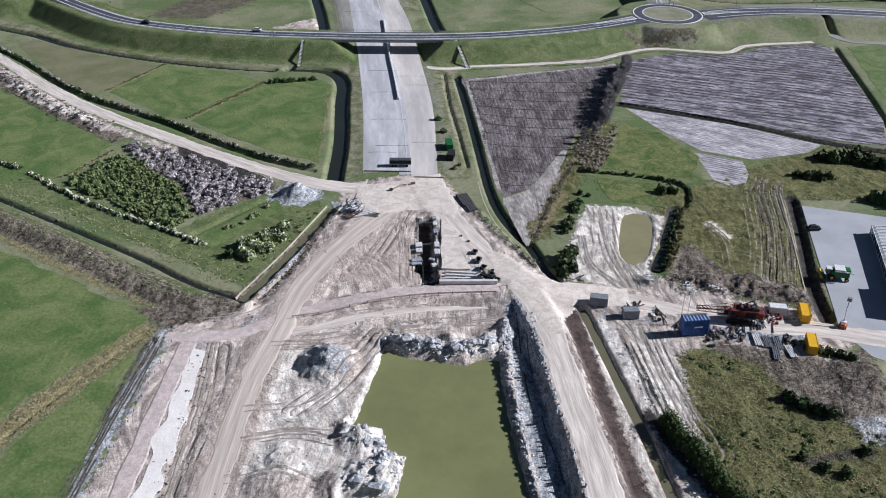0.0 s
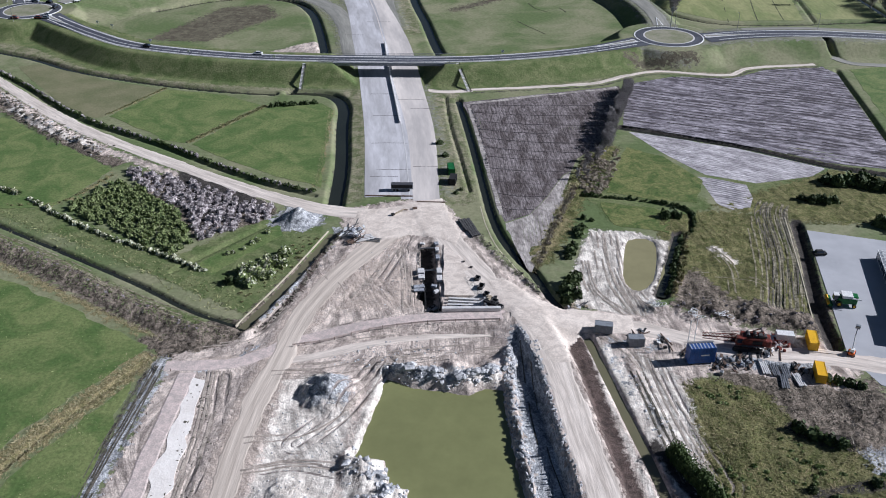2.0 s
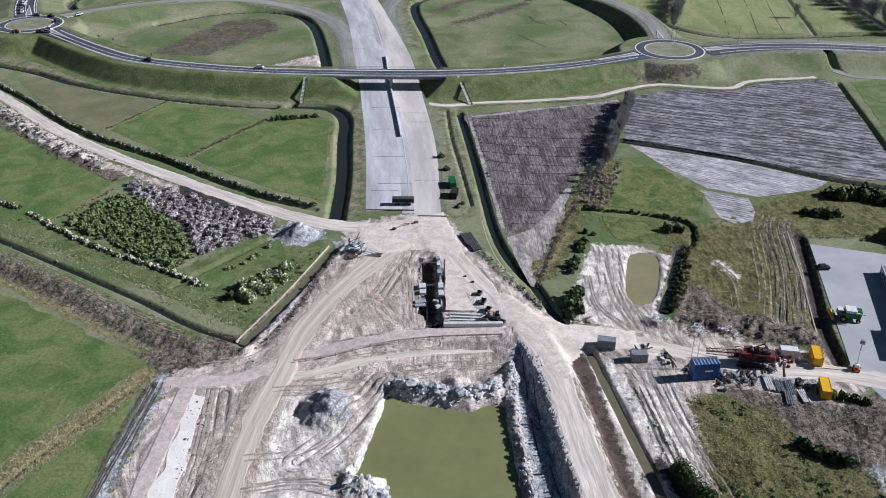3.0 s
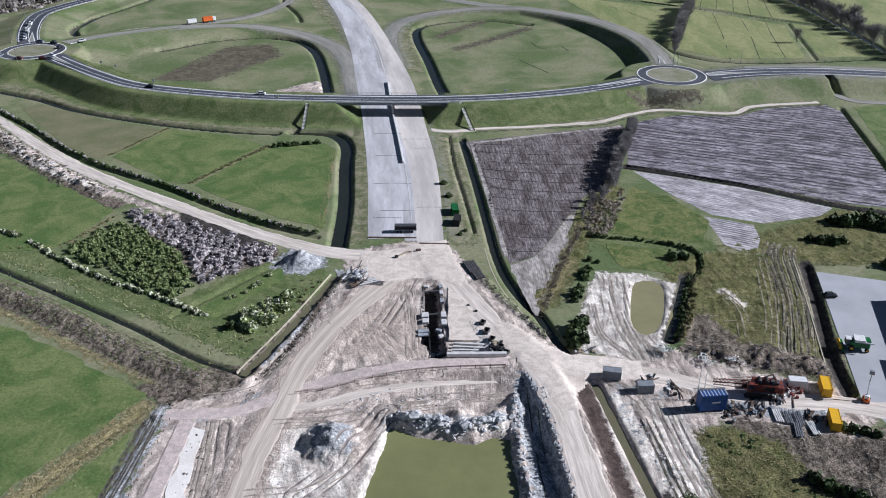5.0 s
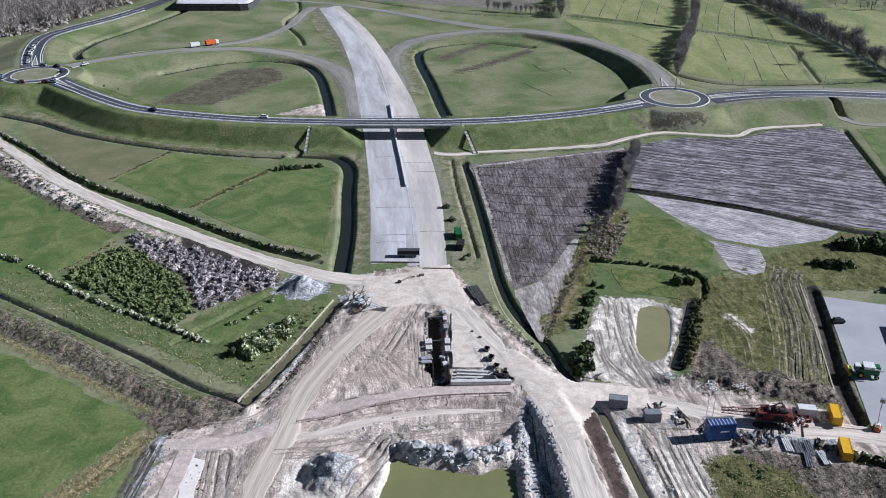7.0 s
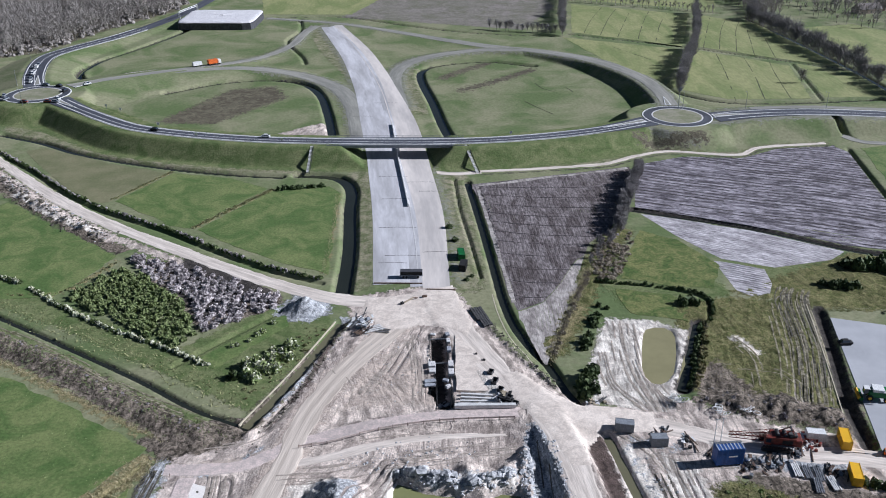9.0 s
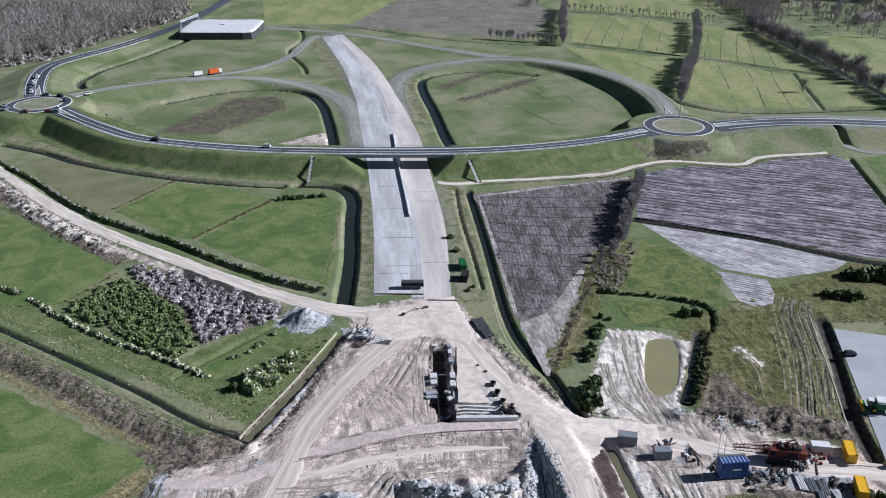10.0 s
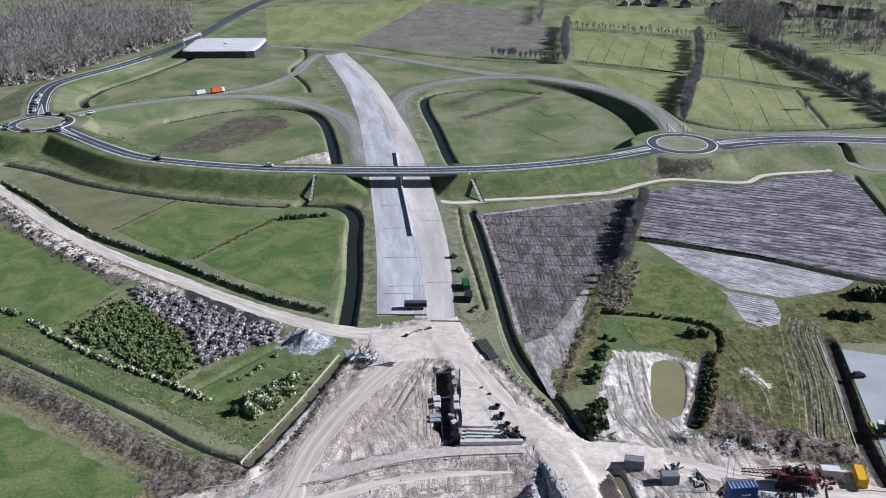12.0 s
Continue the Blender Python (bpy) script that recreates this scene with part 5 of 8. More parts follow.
def slope_stairs(x, top_y, foot_y, label, turn=0.0):
    ob = thing("slope_stairs", x, 0, 0, 0, label, "stairs", "stairs on the embankment")
    n = 20
    for k in range(n):
        f = k / n
        y = top_y + (foot_y - top_y) * f
        part("step", box(1.2, 0.95, 0.3, 0, y, max(0.0, DECK - 0.25 - f * (DECK - 0.1))), M_KERB, ob)
    length = math.hypot(DECK, top_y - foot_y)
    bm = box(0.14, length, 0.5, 1.1, (top_y + foot_y) / 2, DECK / 2 - 0.1, rx=math.degrees(math.atan2(DECK, top_y - foot_y)))
    part("side_board", bm, M_DARK, ob, "dark side board of the stairs")
    for k in range(6):
        y, z = top_y + (foot_y - top_y) * k / 5, DECK * (1 - k / 5)
        part("handrail_post", box(0.08, 0.08, 1.0, 1.1, y, z), M_GREYP, ob)
    # some flights run aslant down the bank, turned about their head
    ob.matrix_world = Matrix.Translation((x, top_y, 0)) @ pose(0, 0, 0, 0, 0, turn) @ Matrix.Translation((0, -top_y, 0))


slope_stairs(-66.5, 400.5, 383.0, "concrete maintenance stairs on the grass embankment")
slope_stairs(7.3, 402.0, 381.5, "concrete maintenance stairs beside the bridge abutment", 15.0)


def median_wall():
    line = smooth([(-18.0, 343), (-21.5, 372), (-26, 408), (-31, 455)], 3.0)
    ob = thing("median_barrier", 0, 0, 0.28, 0, "pale concrete barrier blocks dividing the carriageways", "barrier")
    for a, b in zip(line[:-1], line[1:]):
        d = b - a
        part("barrier_block", box(float(np.hypot(*d)) * 0.995, 0.75, 1.15, *((a + b) / 2), 0.0, bev=0.12, rz=math.degrees(math.atan2(d[1], d[0]))), M_KERB, ob)


median_wall()


def lamp_post(h=9.0):
    ob = thing("lamp_post", 0, 0, 0, 0, "slim grey steel lamp post beside the road", "lamp post", "lamp posts along the road")
    part("pole", tube((0, 0, 0), (0, 0, h), 0.14, 0.08, n=8), M_STEEL, ob)
    part("arm", tube((0, 0, h - 0.1), (1.4, 0, h + 0.15), 0.06, n=6), M_STEEL, ob)
    part("lamp_head", box(0.8, 0.3, 0.14, 1.7, 0, h + 0.08, bev=0.03), M_GREYP, ob)
    part("base", tube((0, 0, -0.3), (0, 0, 0.3), 0.22, n=8), M_KERB, ob)
    return ob


post = lamp_post()
post.matrix_world = pose(126, 461, DECK, 0, 0, 90)
for x, y, z in ((-258, 512, 6.8), (-270, 560, 5.8), (-236, 470, 6.8), (160, 461, 6.8), (205, 464, 6.2)):
    copy_thing(post, pose(x, y, z, 0, 0, random.uniform(0, 360)))
mast = thing("signal_mast", 124, 462.5, DECK, 0, "tall dark signal mast beside the roundabout", "mast")
part("pole", tube((0, 0, -0.2), (0, 0, 12), 0.2, 0.14, n=8), M_GREYP, mast)
part("sign_box", box(1.6, 0.3, 1.8, 0, 0, 9.6, bev=0.05), M_GREYP, mast)


def road_sign(x, y, z, tall):
    ob = thing("road_sign", x, y, z, 0, "white road sign board on a steel post", "road sign", "road signs")
    part("post", tube((0, 0, -0.2), (0, 0, tall), 0.06, n=6), M_STEEL, ob)
    part("board", box(1.3, 0.08, 1.2, 0, -0.08, tall - 1.0, bev=0.02), M_WHITE, ob)


for x, y, z, tall in ((-81, 403.5, DECK - 0.3, 3.4), (-125, 413.5, DECK - 0.3, 2.6), (-177, 456.5, DECK - 0.3, 2.6), (-187, 463, DECK - 0.3, 2.6), (-149, 431, DECK - 0.3, 2.4), (30, 416.8, DECK - 0.3, 2.2)):
    road_sign(x, y, z, tall)


# ---- vehicles ----
def car(paint, label, van=False):
    ob = thing("car", 0, 0, 0, 0, label, "van" if van else "car", "traffic and parked cars")
    ln, h = (5.4, 1.3) if van else (4.4, 0.75)
    part("body", box(ln, 1.85, h, 0, 0, 0.3, bev=0.14), paint, ob)
    cabin = part("cabin", box(ln * 0.62 if not van else ln * 0.8, 1.66, 0.62, -0.15 if not van else -0.4, 0, 0.3 + h - 0.02, bev=0.06, taper=0.82), M_GLASS, ob, "dark car windows")
    part("roof", box(ln * 0.46 if not van else ln * 0.62, 1.32, 0.07, -0.15 if not van else -0.4, 0, 0.3 + h + 0.59, bev=0.03), paint, cabin)
    for sx in (-1, 1):
        for sy in (-1, 1):
            part("wheel", tube((sx * ln * 0.31, sy * 0.96, 0.33), (sx * ln * 0.31, sy * 0.74, 0.33), 0.33, n=12), M_DARK, ob)
    for sy in (-0.65, 0.65):
        part("headlight", box(0.08, 0.35, 0.16, ln / 2, sy, 0.3 + h * 0.55), M_WHITE, ob)
    return ob


cars = [car(M_WHITE, "white car on the asphalt"), car(M_GREYP, "grey car on the asphalt"), car(M_DARK, "black car on the asphalt"), car(M_WHITE, "white delivery van on the asphalt", True), car(M_RED, "dark red car on the asphalt"), car(M_GREYP, "blue-grey car on the asphalt")]
spots = [(-252, 517, 105, 0), (-255, 524, 108, 1), (-257.5, 531, 108, 2), (-260, 538, 110, 3), (-262, 545, 108, 0), (-265.5, 556, 104, 3), (-240, 510, 170, 1), (-231, 508, 150, 2), (-221, 481, -40, 0), (-223.5, 497, 80, 2), (-216, 512, 40, 0), (-250, 480, 250, 5), (-91, 414, 178, 0), (-254, 487, 285, 1), (-237, 474.5, -5, 4),
         (-268, 565, 106, 1), (-149, 425, 160, 2)]
for i, (x, y, rz, k) in enumerate(spots):
    z = DECK + 0.03 if y < 530 else float(np.interp(y, [508, 535, 571, 598], [DECK, 6.5, 5.5, 4.5])) + 0.03
    if k is not None and i >= 6 or cars[k].get("used"):
        copy_thing(cars[k], pose(x, y, z, 0, 0, rz))
    else:
        cars[k].matrix_world = pose(x, y, z, 0, 0, rz)
        cars[k]["used"] = 1
for c in cars:
    if not c.get("used"):
        c.matrix_world = pose(-240 + 4 * cars.index(c), 475, DECK + 0.03, 0, 0, 0)
for x, y, k in ((-385, 757, 0), (-380, 757, 1), (-375, 757, 0), (-370, 758, 5), (-390, 765, 0), (-384, 765, 0), (-379, 766, 2), (-373, 766, 0), (-396, 776, 1), (-389, 776, 0), (-383, 777, 0), (-312, 726, 0), (-307, 728, 0), (-302, 731, 3), (-316, 734, 0), (-309, 738, 1)):
    copy_thing(cars[k], pose(x, y, lay(x, y) + 0.02, 0, 0, 90 + random.uniform(-4, 4)))
copy_thing(cars[2], pose(120.5, 236, 0.17, 0, 0, 5))


def container(paint, ln, label, x, y, z, rz, open_top=False):
    ob = thing("container", x, y, z, rz, label, "container", "site containers")
    part("body", box(ln, 2.4, 2.5, 0, 0, 0.08), paint, ob)
    for k in range(int(ln / 0.45)):
        for sy in (-1, 1):
            part("wall_rib", box(0.2, 0.05, 2.2, -ln / 2 + 0.35 + k * 0.45, sy * 1.22, 0.22), paint, ob)
    for sx in (-1, 1):
        for sy in (-1, 1):
            part("corner_post", box(0.16, 0.16, 2.62, sx * (ln / 2 - 0.04), sy * 1.16, 0), paint, ob)
    for sy in (-0.58, 0.58):
        door = part("door", box(0.06, 1.06, 2.2, ln / 2 + 0.03, sy, 0.25, bev=0.02), paint, ob)
        part("lock_bar", box(0.05, 0.05, 2.1, ln / 2 + 0.08, sy * 0.7, 0.3), M_STEEL, door)
    part("roof_rim", box(ln, 0.1, 0.1, 0, 1.16, 2.56), paint, ob)
    part("roof_rim", box(ln, 0.1, 0.1, 0, -1.16, 2.56), paint, ob)
    return ob


container(M_YELLOW, 6.06, "bright yellow steel container beside the access road", 100.4, 188.9, lay(100.4, 188.9), 78)
container(M_YELLOW, 6.06, "yellow steel container beside stacked steel", 97.4, 175.4, lay(97.4, 175.4), 77)
container(M_WHITE, 4.6, "white site cabin beside earth heaps", 93.5, 190.5, lay(93.5, 190.5), -8)
container(M_GREYP, 4.8, "blue-grey tool container at the ditch", 44.5, 193.5, lay(44.5, 193.5), -10)
container(M_GREYP, 4.2, "dark grey pump container on the sand", 52.5, 188.5, lay(52.5, 188.5), 2)
container(M_DARK, 5.0, "dark skip container beside the motorway", 4.0, 287.0, lay(4.0, 287.0), 80)
container(M_GREEN, 6.0, "green tarpaulin-covered container beside the motorway", 3.4, 296.0, lay(3.4, 296.0), 95)


def blue_trailer(x, y, rz):
    ob = thing("tank_trailer", x, y, lay(x, y), rz, "blue steel storage tank with open ribbed top", "tank")
    part("tank", box(7.0, 3.0, 4.8, 0, 0, 0.5, bev=0.06), M_BLUE, ob)
    for k in range(8):
        part("side_rib", box(0.14, 0.1, 4.6, -3.2 + k * 0.92, -1.54, 0.6), M_BLUE, ob)
        part("top_rib", box(0.14, 3.0, 0.14, -3.2 + k * 0.92, 0, 5.29), M_WHITE, ob, "pale crossbar on the top")
    part("catwalk", box(7.0, 0.7, 0.1, 0, 1.1, 5.43, bev=0.02), M_STEEL, ob)
    part("name_plate", box(2.2, 0.03, 0.4, 0.6, -1.62, 2.9), M_WHITE, ob, "white lettering bar on the side")
    for sx in (-2.6, 2.6):
        part("skid", box(0.4, 2.8, 0.5, sx, 0, 0), M_DARK, ob)


blue_trailer(68.0, 181.5, 6)
for x, y in ((65.2, 184.5), (67.0, 185.0)):
    ob = thing("leaning_mast", x, y, lay(x, y), 0, "slender pale steel mast leaning over the tank", "mast", "pale masts")
    part("pole", tube((0, 0, -0.2), (0.6, 2.0, 9.5), 0.11, 0.08, n=8), M_WHITE, ob)
    part("foot", box(0.8, 0.8, 0.2, 0, 0, -0.1), M_STEEL, ob)
    part("cross_arm", tube((0.1, 2.0, 9.2), (1.4, 2.0, 9.4), 0.06, n=6), M_WHITE, ob)


def crawler_crane(x, y, rz):
    ob = thing("crawler_crane", x, y, lay(x, y), rz, "weathered red crawler crane with lowered lattice boom", "crane")
    for sy in (-1.8, 1.8):
        track = part("track", box(6.0, 0.9, 1.1, 0, sy, 0, bev=0.3), M_DARK, ob)
        for k in range(9):
            part("track_pad", box(0.45, 0.95, 0.07, -2.4 + k * 0.6, sy, 1.08), M_RUST, track)
    ob.matrix_world = ob.matrix_world @ Matrix.Diagonal((1.22, 1.22, 1.22, 1))
    part("turntable", tube((0, 0, 0.9), (0, 0, 1.5), 1.3, n=16), M_RUST, ob)
    house = part("machine_house", box(5.2, 3.0, 1.9, 1.2, 0, 1.5, bev=0.12), M_RED, ob)
    part("engine_grille", box(2.0, 0.06, 0.9, 2.0, -1.52, 2.0), M_DARK, house)
    part("walkway", box(4.6, 0.5, 0.08, 1.2, -1.75, 1.6), M_STEEL, house)
    part("counterweight", box(1.3, 3.1, 1.6, 4.3, 0, 1.5, bev=0.15), M_RED, ob)
    cab = part("cab", box(1.5, 1.2, 1.9, -1.8, -1.1, 1.5, bev=0.08, taper=0.9), M_RED, ob)
    part("cab_window", box(1.0, 0.06, 0.9, -1.8, -1.72, 2.2), M_GLASS, cab)
    for sy in (-0.7, 0.7):
        for z in (1.7, 2.8):
            part("boom_chord", tube((-2.0, sy, z), (-9.5, sy * 0.6, z * 0.7 + 0.4), 0.09, n=6), M_RED, ob)
    for k in range(9):
        x0, x1 = -2.0 - k * 0.82, -2.8 - k * 0.82
        for sy in (-0.65, 0.65):
            part("boom_lacing", tube((x0, sy, 1.7 if k % 2 else 2.7), (x1, sy * 0.95, 2.6 if k % 2 else 1.7), 0.05, n=5), M_RED, ob)
        part("boom_lacing", tube((x0, -0.6, 2.6), (x1, 0.6, 2.55), 0.05, n=5), M_RED, ob)
    for sy in (-1.1, 1.1):
        part("gantry_leg", tube((0.2, sy, 3.3), (2.6, sy * 0.5, 5.0), 0.12, n=6), M_RED, ob)
        part("gantry_leg", tube((3.8, sy, 3.2), (2.6, sy * 0.5, 5.0), 0.12, n=6), M_RED, ob)
        part("pendant_rope", tube((2.6, sy * 0.5, 5.0), (-9.3, sy * 0.4, 2.3), 0.035, n=5), M_DARK, ob)
    part("gantry_head", tube((2.6, -0.7, 5.0), (2.6, 0.7, 5.0), 0.2, n=8), M_DARKSTEEL, ob)
    for dx in (0.0, 1.5):
        part("winch_drum", tube((dx, -0.9, 3.6), (dx, 0.9, 3.6), 0.42, n=12), M_DARKSTEEL, ob)
    part("exhaust", tube((3.2, 0.9, 3.3), (3.2, 0.9, 4.3), 0.12, n=8), M_DARKSTEEL, ob)
    part("engine_hood", box(1.8, 1.3, 0.7, 3.0, -0.4, 3.38, bev=0.1), M_DARKSTEEL, ob, "dark engine hood")


crawler_crane(82.0, 187.5, -10)


def boom_section(x, y, rz, ln, label):
    """A square lattice section lying on the ground."""
    ob = thing("boom_section", x, y, lay(x, y) + 0.1, rz, label, "boom section", "crane boom sections")
    corners = [(a, b) for a in (-0.6, 0.6) for b in (0.05, 1.25)]
    for a, b in corners:
        part("chord", tube((-ln / 2, a, b), (ln / 2, a, b), 0.08, n=6), M_RED, ob)
    n = int(ln / 0.9)
    for k in range(n):
        x0, x1 = -ln / 2 + k * ln / n, -ln / 2 + (k + 1) * ln / n
        up = k % 2
        for a in (-0.6, 0.6):
            part("lacing", tube((x0, a, 0.05 if up else 1.25), (x1, a, 1.25 if up else 0.05), 0.045, n=4), M_RED, ob)
        for b in (0.05, 1.25):
            part("lacing", tube((x0, -0.6 if up else 0.6, b), (x1, 0.6 if up else -0.6, b), 0.045, n=4), M_RED, ob)


boom_section(84.0, 191.8, -9, 9.0, "dark red lattice boom section behind the crane")
boom_section(90.5, 188.2, -6, 5.0, "short dark red lattice section beside the crane")


def scrap_heap(x, y, size, n, mats, label, seed):
    """A loose heap of bars, boards and boxes lying across each other."""
    rng = np.random.default_rng(seed)
    ob = thing("scrap_heap", x, y, lay(x, y), 0, label, "scrap", "scrap heaps")
    for k in range(n):
        a, b = rng.normal(0, size, 2)
        rz, m, up = rng.uniform(-40, 40) + 70, mats[k % len(mats)], 0.06 + 0.9 * rng.uniform(0, 1) * math.exp(-(a * a + b * b) / (size * size))
        if k % 3 == 0:
            part("bar", box(rng.uniform(2.5, 5.5), 0.28, 0.22, a, b, up, rz=rz, bev=0.03, ry=rng.uniform(-5, 5)), m, ob)
        elif k % 3 == 1:
            part("board", box(rng.uniform(1.5, 3.0), rng.uniform(0.5, 1.1), 0.1, a, b, up, rz=rz, bev=0.02, rx=rng.uniform(-9, 9)), m, ob)
        else:
            part("crate", box(rng.uniform(0.7, 1.4), rng.uniform(0.6, 1.2), rng.uniform(0.4, 1.0), a, b, 0.0, rz=rz, bev=0.05, taper=0.92), m, ob)


for x, y, size, n, mats, text in ((89.5, 189.5, 1.7, 24, (M_WHITE, M_WOOD, M_RED), "pale bars and boards heaped behind the crane"), (94, 191, 1.6, 18, (M_STEEL, M_DARK, M_WHITE), "grey scrap bars beside the white tank"), (73.5, 180.5, 1.6, 20, (M_DARK, M_RUST, M_STEEL), "dark scrap and crates beside the steel beams"),
                                  (79, 181.5, 1.8, 22, (M_DARK, M_RUST, M_GREYP), "dark grey scrap heap beside the steel beams"), (66, 184, 1.3, 12, (M_RUST, M_DARK, M_WOOD), "rusty scrap lying behind the blue container"), (88, 184.5, 1.5, 14, (M_RUST, M_DARK, M_STEEL), "dark machine parts beside the crane"),
                                  (54.5, 192, 1.4, 14, (M_RUST, M_DARK, M_STEEL), "small scrap beside the grey containers"), (59.5, 190, 1.2, 12, (M_RUST, M_WHITE, M_DARK), "small pale scrap along the access road"), (-29.5, 246.6, 2.1, 40, (M_DARKSTEEL, M_WHITE, M_BLUEGREY), "dark and pale bars heaped on blue-grey clay"), (39.3, 206.1, 1.5, 20, (M_DARKSTEEL, M_KERB, M_WOOD), "dark debris at the sand pit edge"), (92.5, 178, 1.3, 14, (M_DARK, M_RUST, M_GREYP), "dark scrap between beams and container"), (13.8, 207.5, 1.2, 16, (M_KERB, M_DARK, M_WOOD), "pale blocks and dark boards on the platform"), (7, 207, 1.2, 12, (M_KERB, M_WOOD, M_DARK), "pale concrete blocks lying on the platform"), (-2.4, 208, 0.9, 12, (M_GREYP, M_STEEL, M_DARK), "grey bracing parts on the excavation floor")):
    scrap_heap(x, y, size, n, mats, text, int(x * 10) % 97)


def hose_tangle(x, y, r, n, label, seed):
    """White hoses thrown down in loops."""
    rng = np.random.default_rng(seed)
    ob = thing("hose_tangle", x, y, lay(x, y), 0, label, "hose", "hose tangles")
    for k in range(n):
        a, b, q = rng.normal(0, r * 0.6), rng.normal(0, r * 0.6), r * rng.uniform(0.35, 0.8)
        bm, tilt, ph = bmesh.new(), rng.uniform(0.2, 0.9), rng.uniform(0, 6.28)
        ring = [(a + q * math.cos(t), b + q * 0.7 * math.sin(t), 0.3 + 0.25 * k / n + tilt * q * 0.5 * (1 + math.cos(t + ph))) for t in np.linspace(0, 2 * math.pi, 15)]
        rows = [[bm.verts.new((c[0] + 0.1 * math.cos(u) * math.cos(t), c[1] + 0.1 * math.cos(u) * math.sin(t), c[2] + 0.1 * math.sin(u))) for u in np.linspace(0, 2 * math.pi, 6)[:-1]] for c, t in zip(ring[:-1], np.linspace(0, 2 * math.pi, 15))]
        for c, d in zip(rows, rows[1:] + rows[:1]):
            for i in range(5):
                bm.faces.new((c[i], c[(i + 1) % 5], d[(i + 1) % 5], d[i]))
        bmesh.ops.recalc_face_normals(bm, faces=bm.faces)
        part("loop", bm, M_WHITE, ob)


hose_tangle(71.7, 201.9, 1.35, 9, "tangled loops of white hose on dark soil", 3)
hose_tangle(79.6, 201.0, 1.3, 8, "tangled loops of white hose on dark soil", 4)
hose_tangle(62, 206.5, 1.8, 8, "pale hose loops at the edge of the sand pit", 5)


def combine(x, y, rz):
    ob = thing("combine_harvester", x, y, 0.15, rz, "green combine harvester with white grain tank on the yard", "harvester")
    part("body", box(5.4, 2.6, 2.0, 0, 0, 0.9, bev=0.25), M_GREEN, ob)
    part("grain_tank", box(2.8, 2.9, 0.9, 0.3, 0, 2.85, bev=0.1, taper=1.12), M_WHITE, ob, "white grain tank on top")
    part("engine_cover", box(1.5, 2.3, 0.7, -2.0, 0, 2.85, bev=0.15), M_GREEN, ob)
    cab = part("cab", box(1.4, 1.9, 1.6, 3.2, 0, 1.7, bev=0.1, taper=0.92), M_GLASS, ob)
    part("cab_roof", box(1.6, 2.0, 0.16, 3.2, 0, 3.28, bev=0.05), M_WHITE, cab)
    head = part("header", box(1.2, 5.2, 0.8, 4.6, 0, 0.35, bev=0.15), M_GREEN, ob)
    part("reel", tube((5.2, -2.4, 1.1), (5.2, 2.4, 1.1), 0.45, n=6), M_YELLOW, head)
    part("unloading_pipe", tube((0.4, 1.5, 3.3), (-3.4, 1.7, 3.1), 0.2, n=8), M_WHITE, ob)
    for sx, r in ((2.2, 0.9), (-2.0, 0.6)):
        for sy in (-1, 1):
            w = part("wheel", tube((sx, sy * 1.75, r), (sx, sy * 1.15, r), r, n=16), M_DARK, ob)
            part("rim", tube((sx, sy * 1.78, r), (sx, sy * 1.7, r), r * 0.5, n=12), M_YELLOW, w)


combine(117.5, 208.0, 168)


def work_lift(x, y):
    ob = thing("boom_lift", x, y, lay(x, y), 60, "small boom lift with raised arm beside the yard", "boom lift")
    part("chassis", box(2.2, 1.6, 0.7, 0, 0, 0.35, bev=0.1), M_ORANGE, ob)
    part("turret", box(1.2, 1.2, 0.9, -0.2, 0, 1.05, bev=0.1), M_WHITE, ob)
    part("lower_arm", tube((0, 0, 1.6), (1.6, 0.3, 5.2), 0.16, n=6), M_WHITE, ob)
    part("upper_arm", tube((1.6, 0.3, 5.2), (2.0, 0.3, 7.4), 0.12, n=6), M_GREYP, ob)
    part("basket", box(0.9, 1.2, 1.0, 2.1, 0.3, 7.2, bev=0.04), M_GREYP, ob)
    for sx in (-0.8, 0.8):
        for sy in (-0.85, 0.85):
            part("wheel", tube((sx, sy - 0.12, 0.4), (sx, sy + 0.12, 0.4), 0.4, n=12), M_DARK, ob)


work_lift(109.5, 184.5)


def flatbed(x, y, z, rz, label):
    ob = thing("flatbed_trailer", x, y, z, rz, label, "trailer")
    part("bed", box(8.0, 2.5, 0.3, 0, 0, 1.0, bev=0.03), M_GREYP, ob)
    part("load", box(7.6, 2.2, 1.3, 0, 0, 1.3, bev=0.05), M_DARK, ob, "black covered load")
    part("cover_sheet", box(7.7, 2.3, 0.08, 0, 0, 2.6, bev=0.02), M_SHEET_AND_SHADE, ob, "black sheet over the load")
    for sx in (-2.8, -1.7, 2.4):
        for sy in (-1.0, 1.0):
            part("wheel", tube((sx, sy - 0.15, 0.45), (sx, sy + 0.15, 0.45), 0.45, n=12), M_DARK, ob)
    for sx in (-3.9, 3.9):
        part("head_board", box(0.1, 2.5, 1.2, sx, 0, 1.3), M_GREYP, ob)


flatbed(-14.5, 280.0, 0.3, 0, "low trailer with a black covered load on the carriageway")


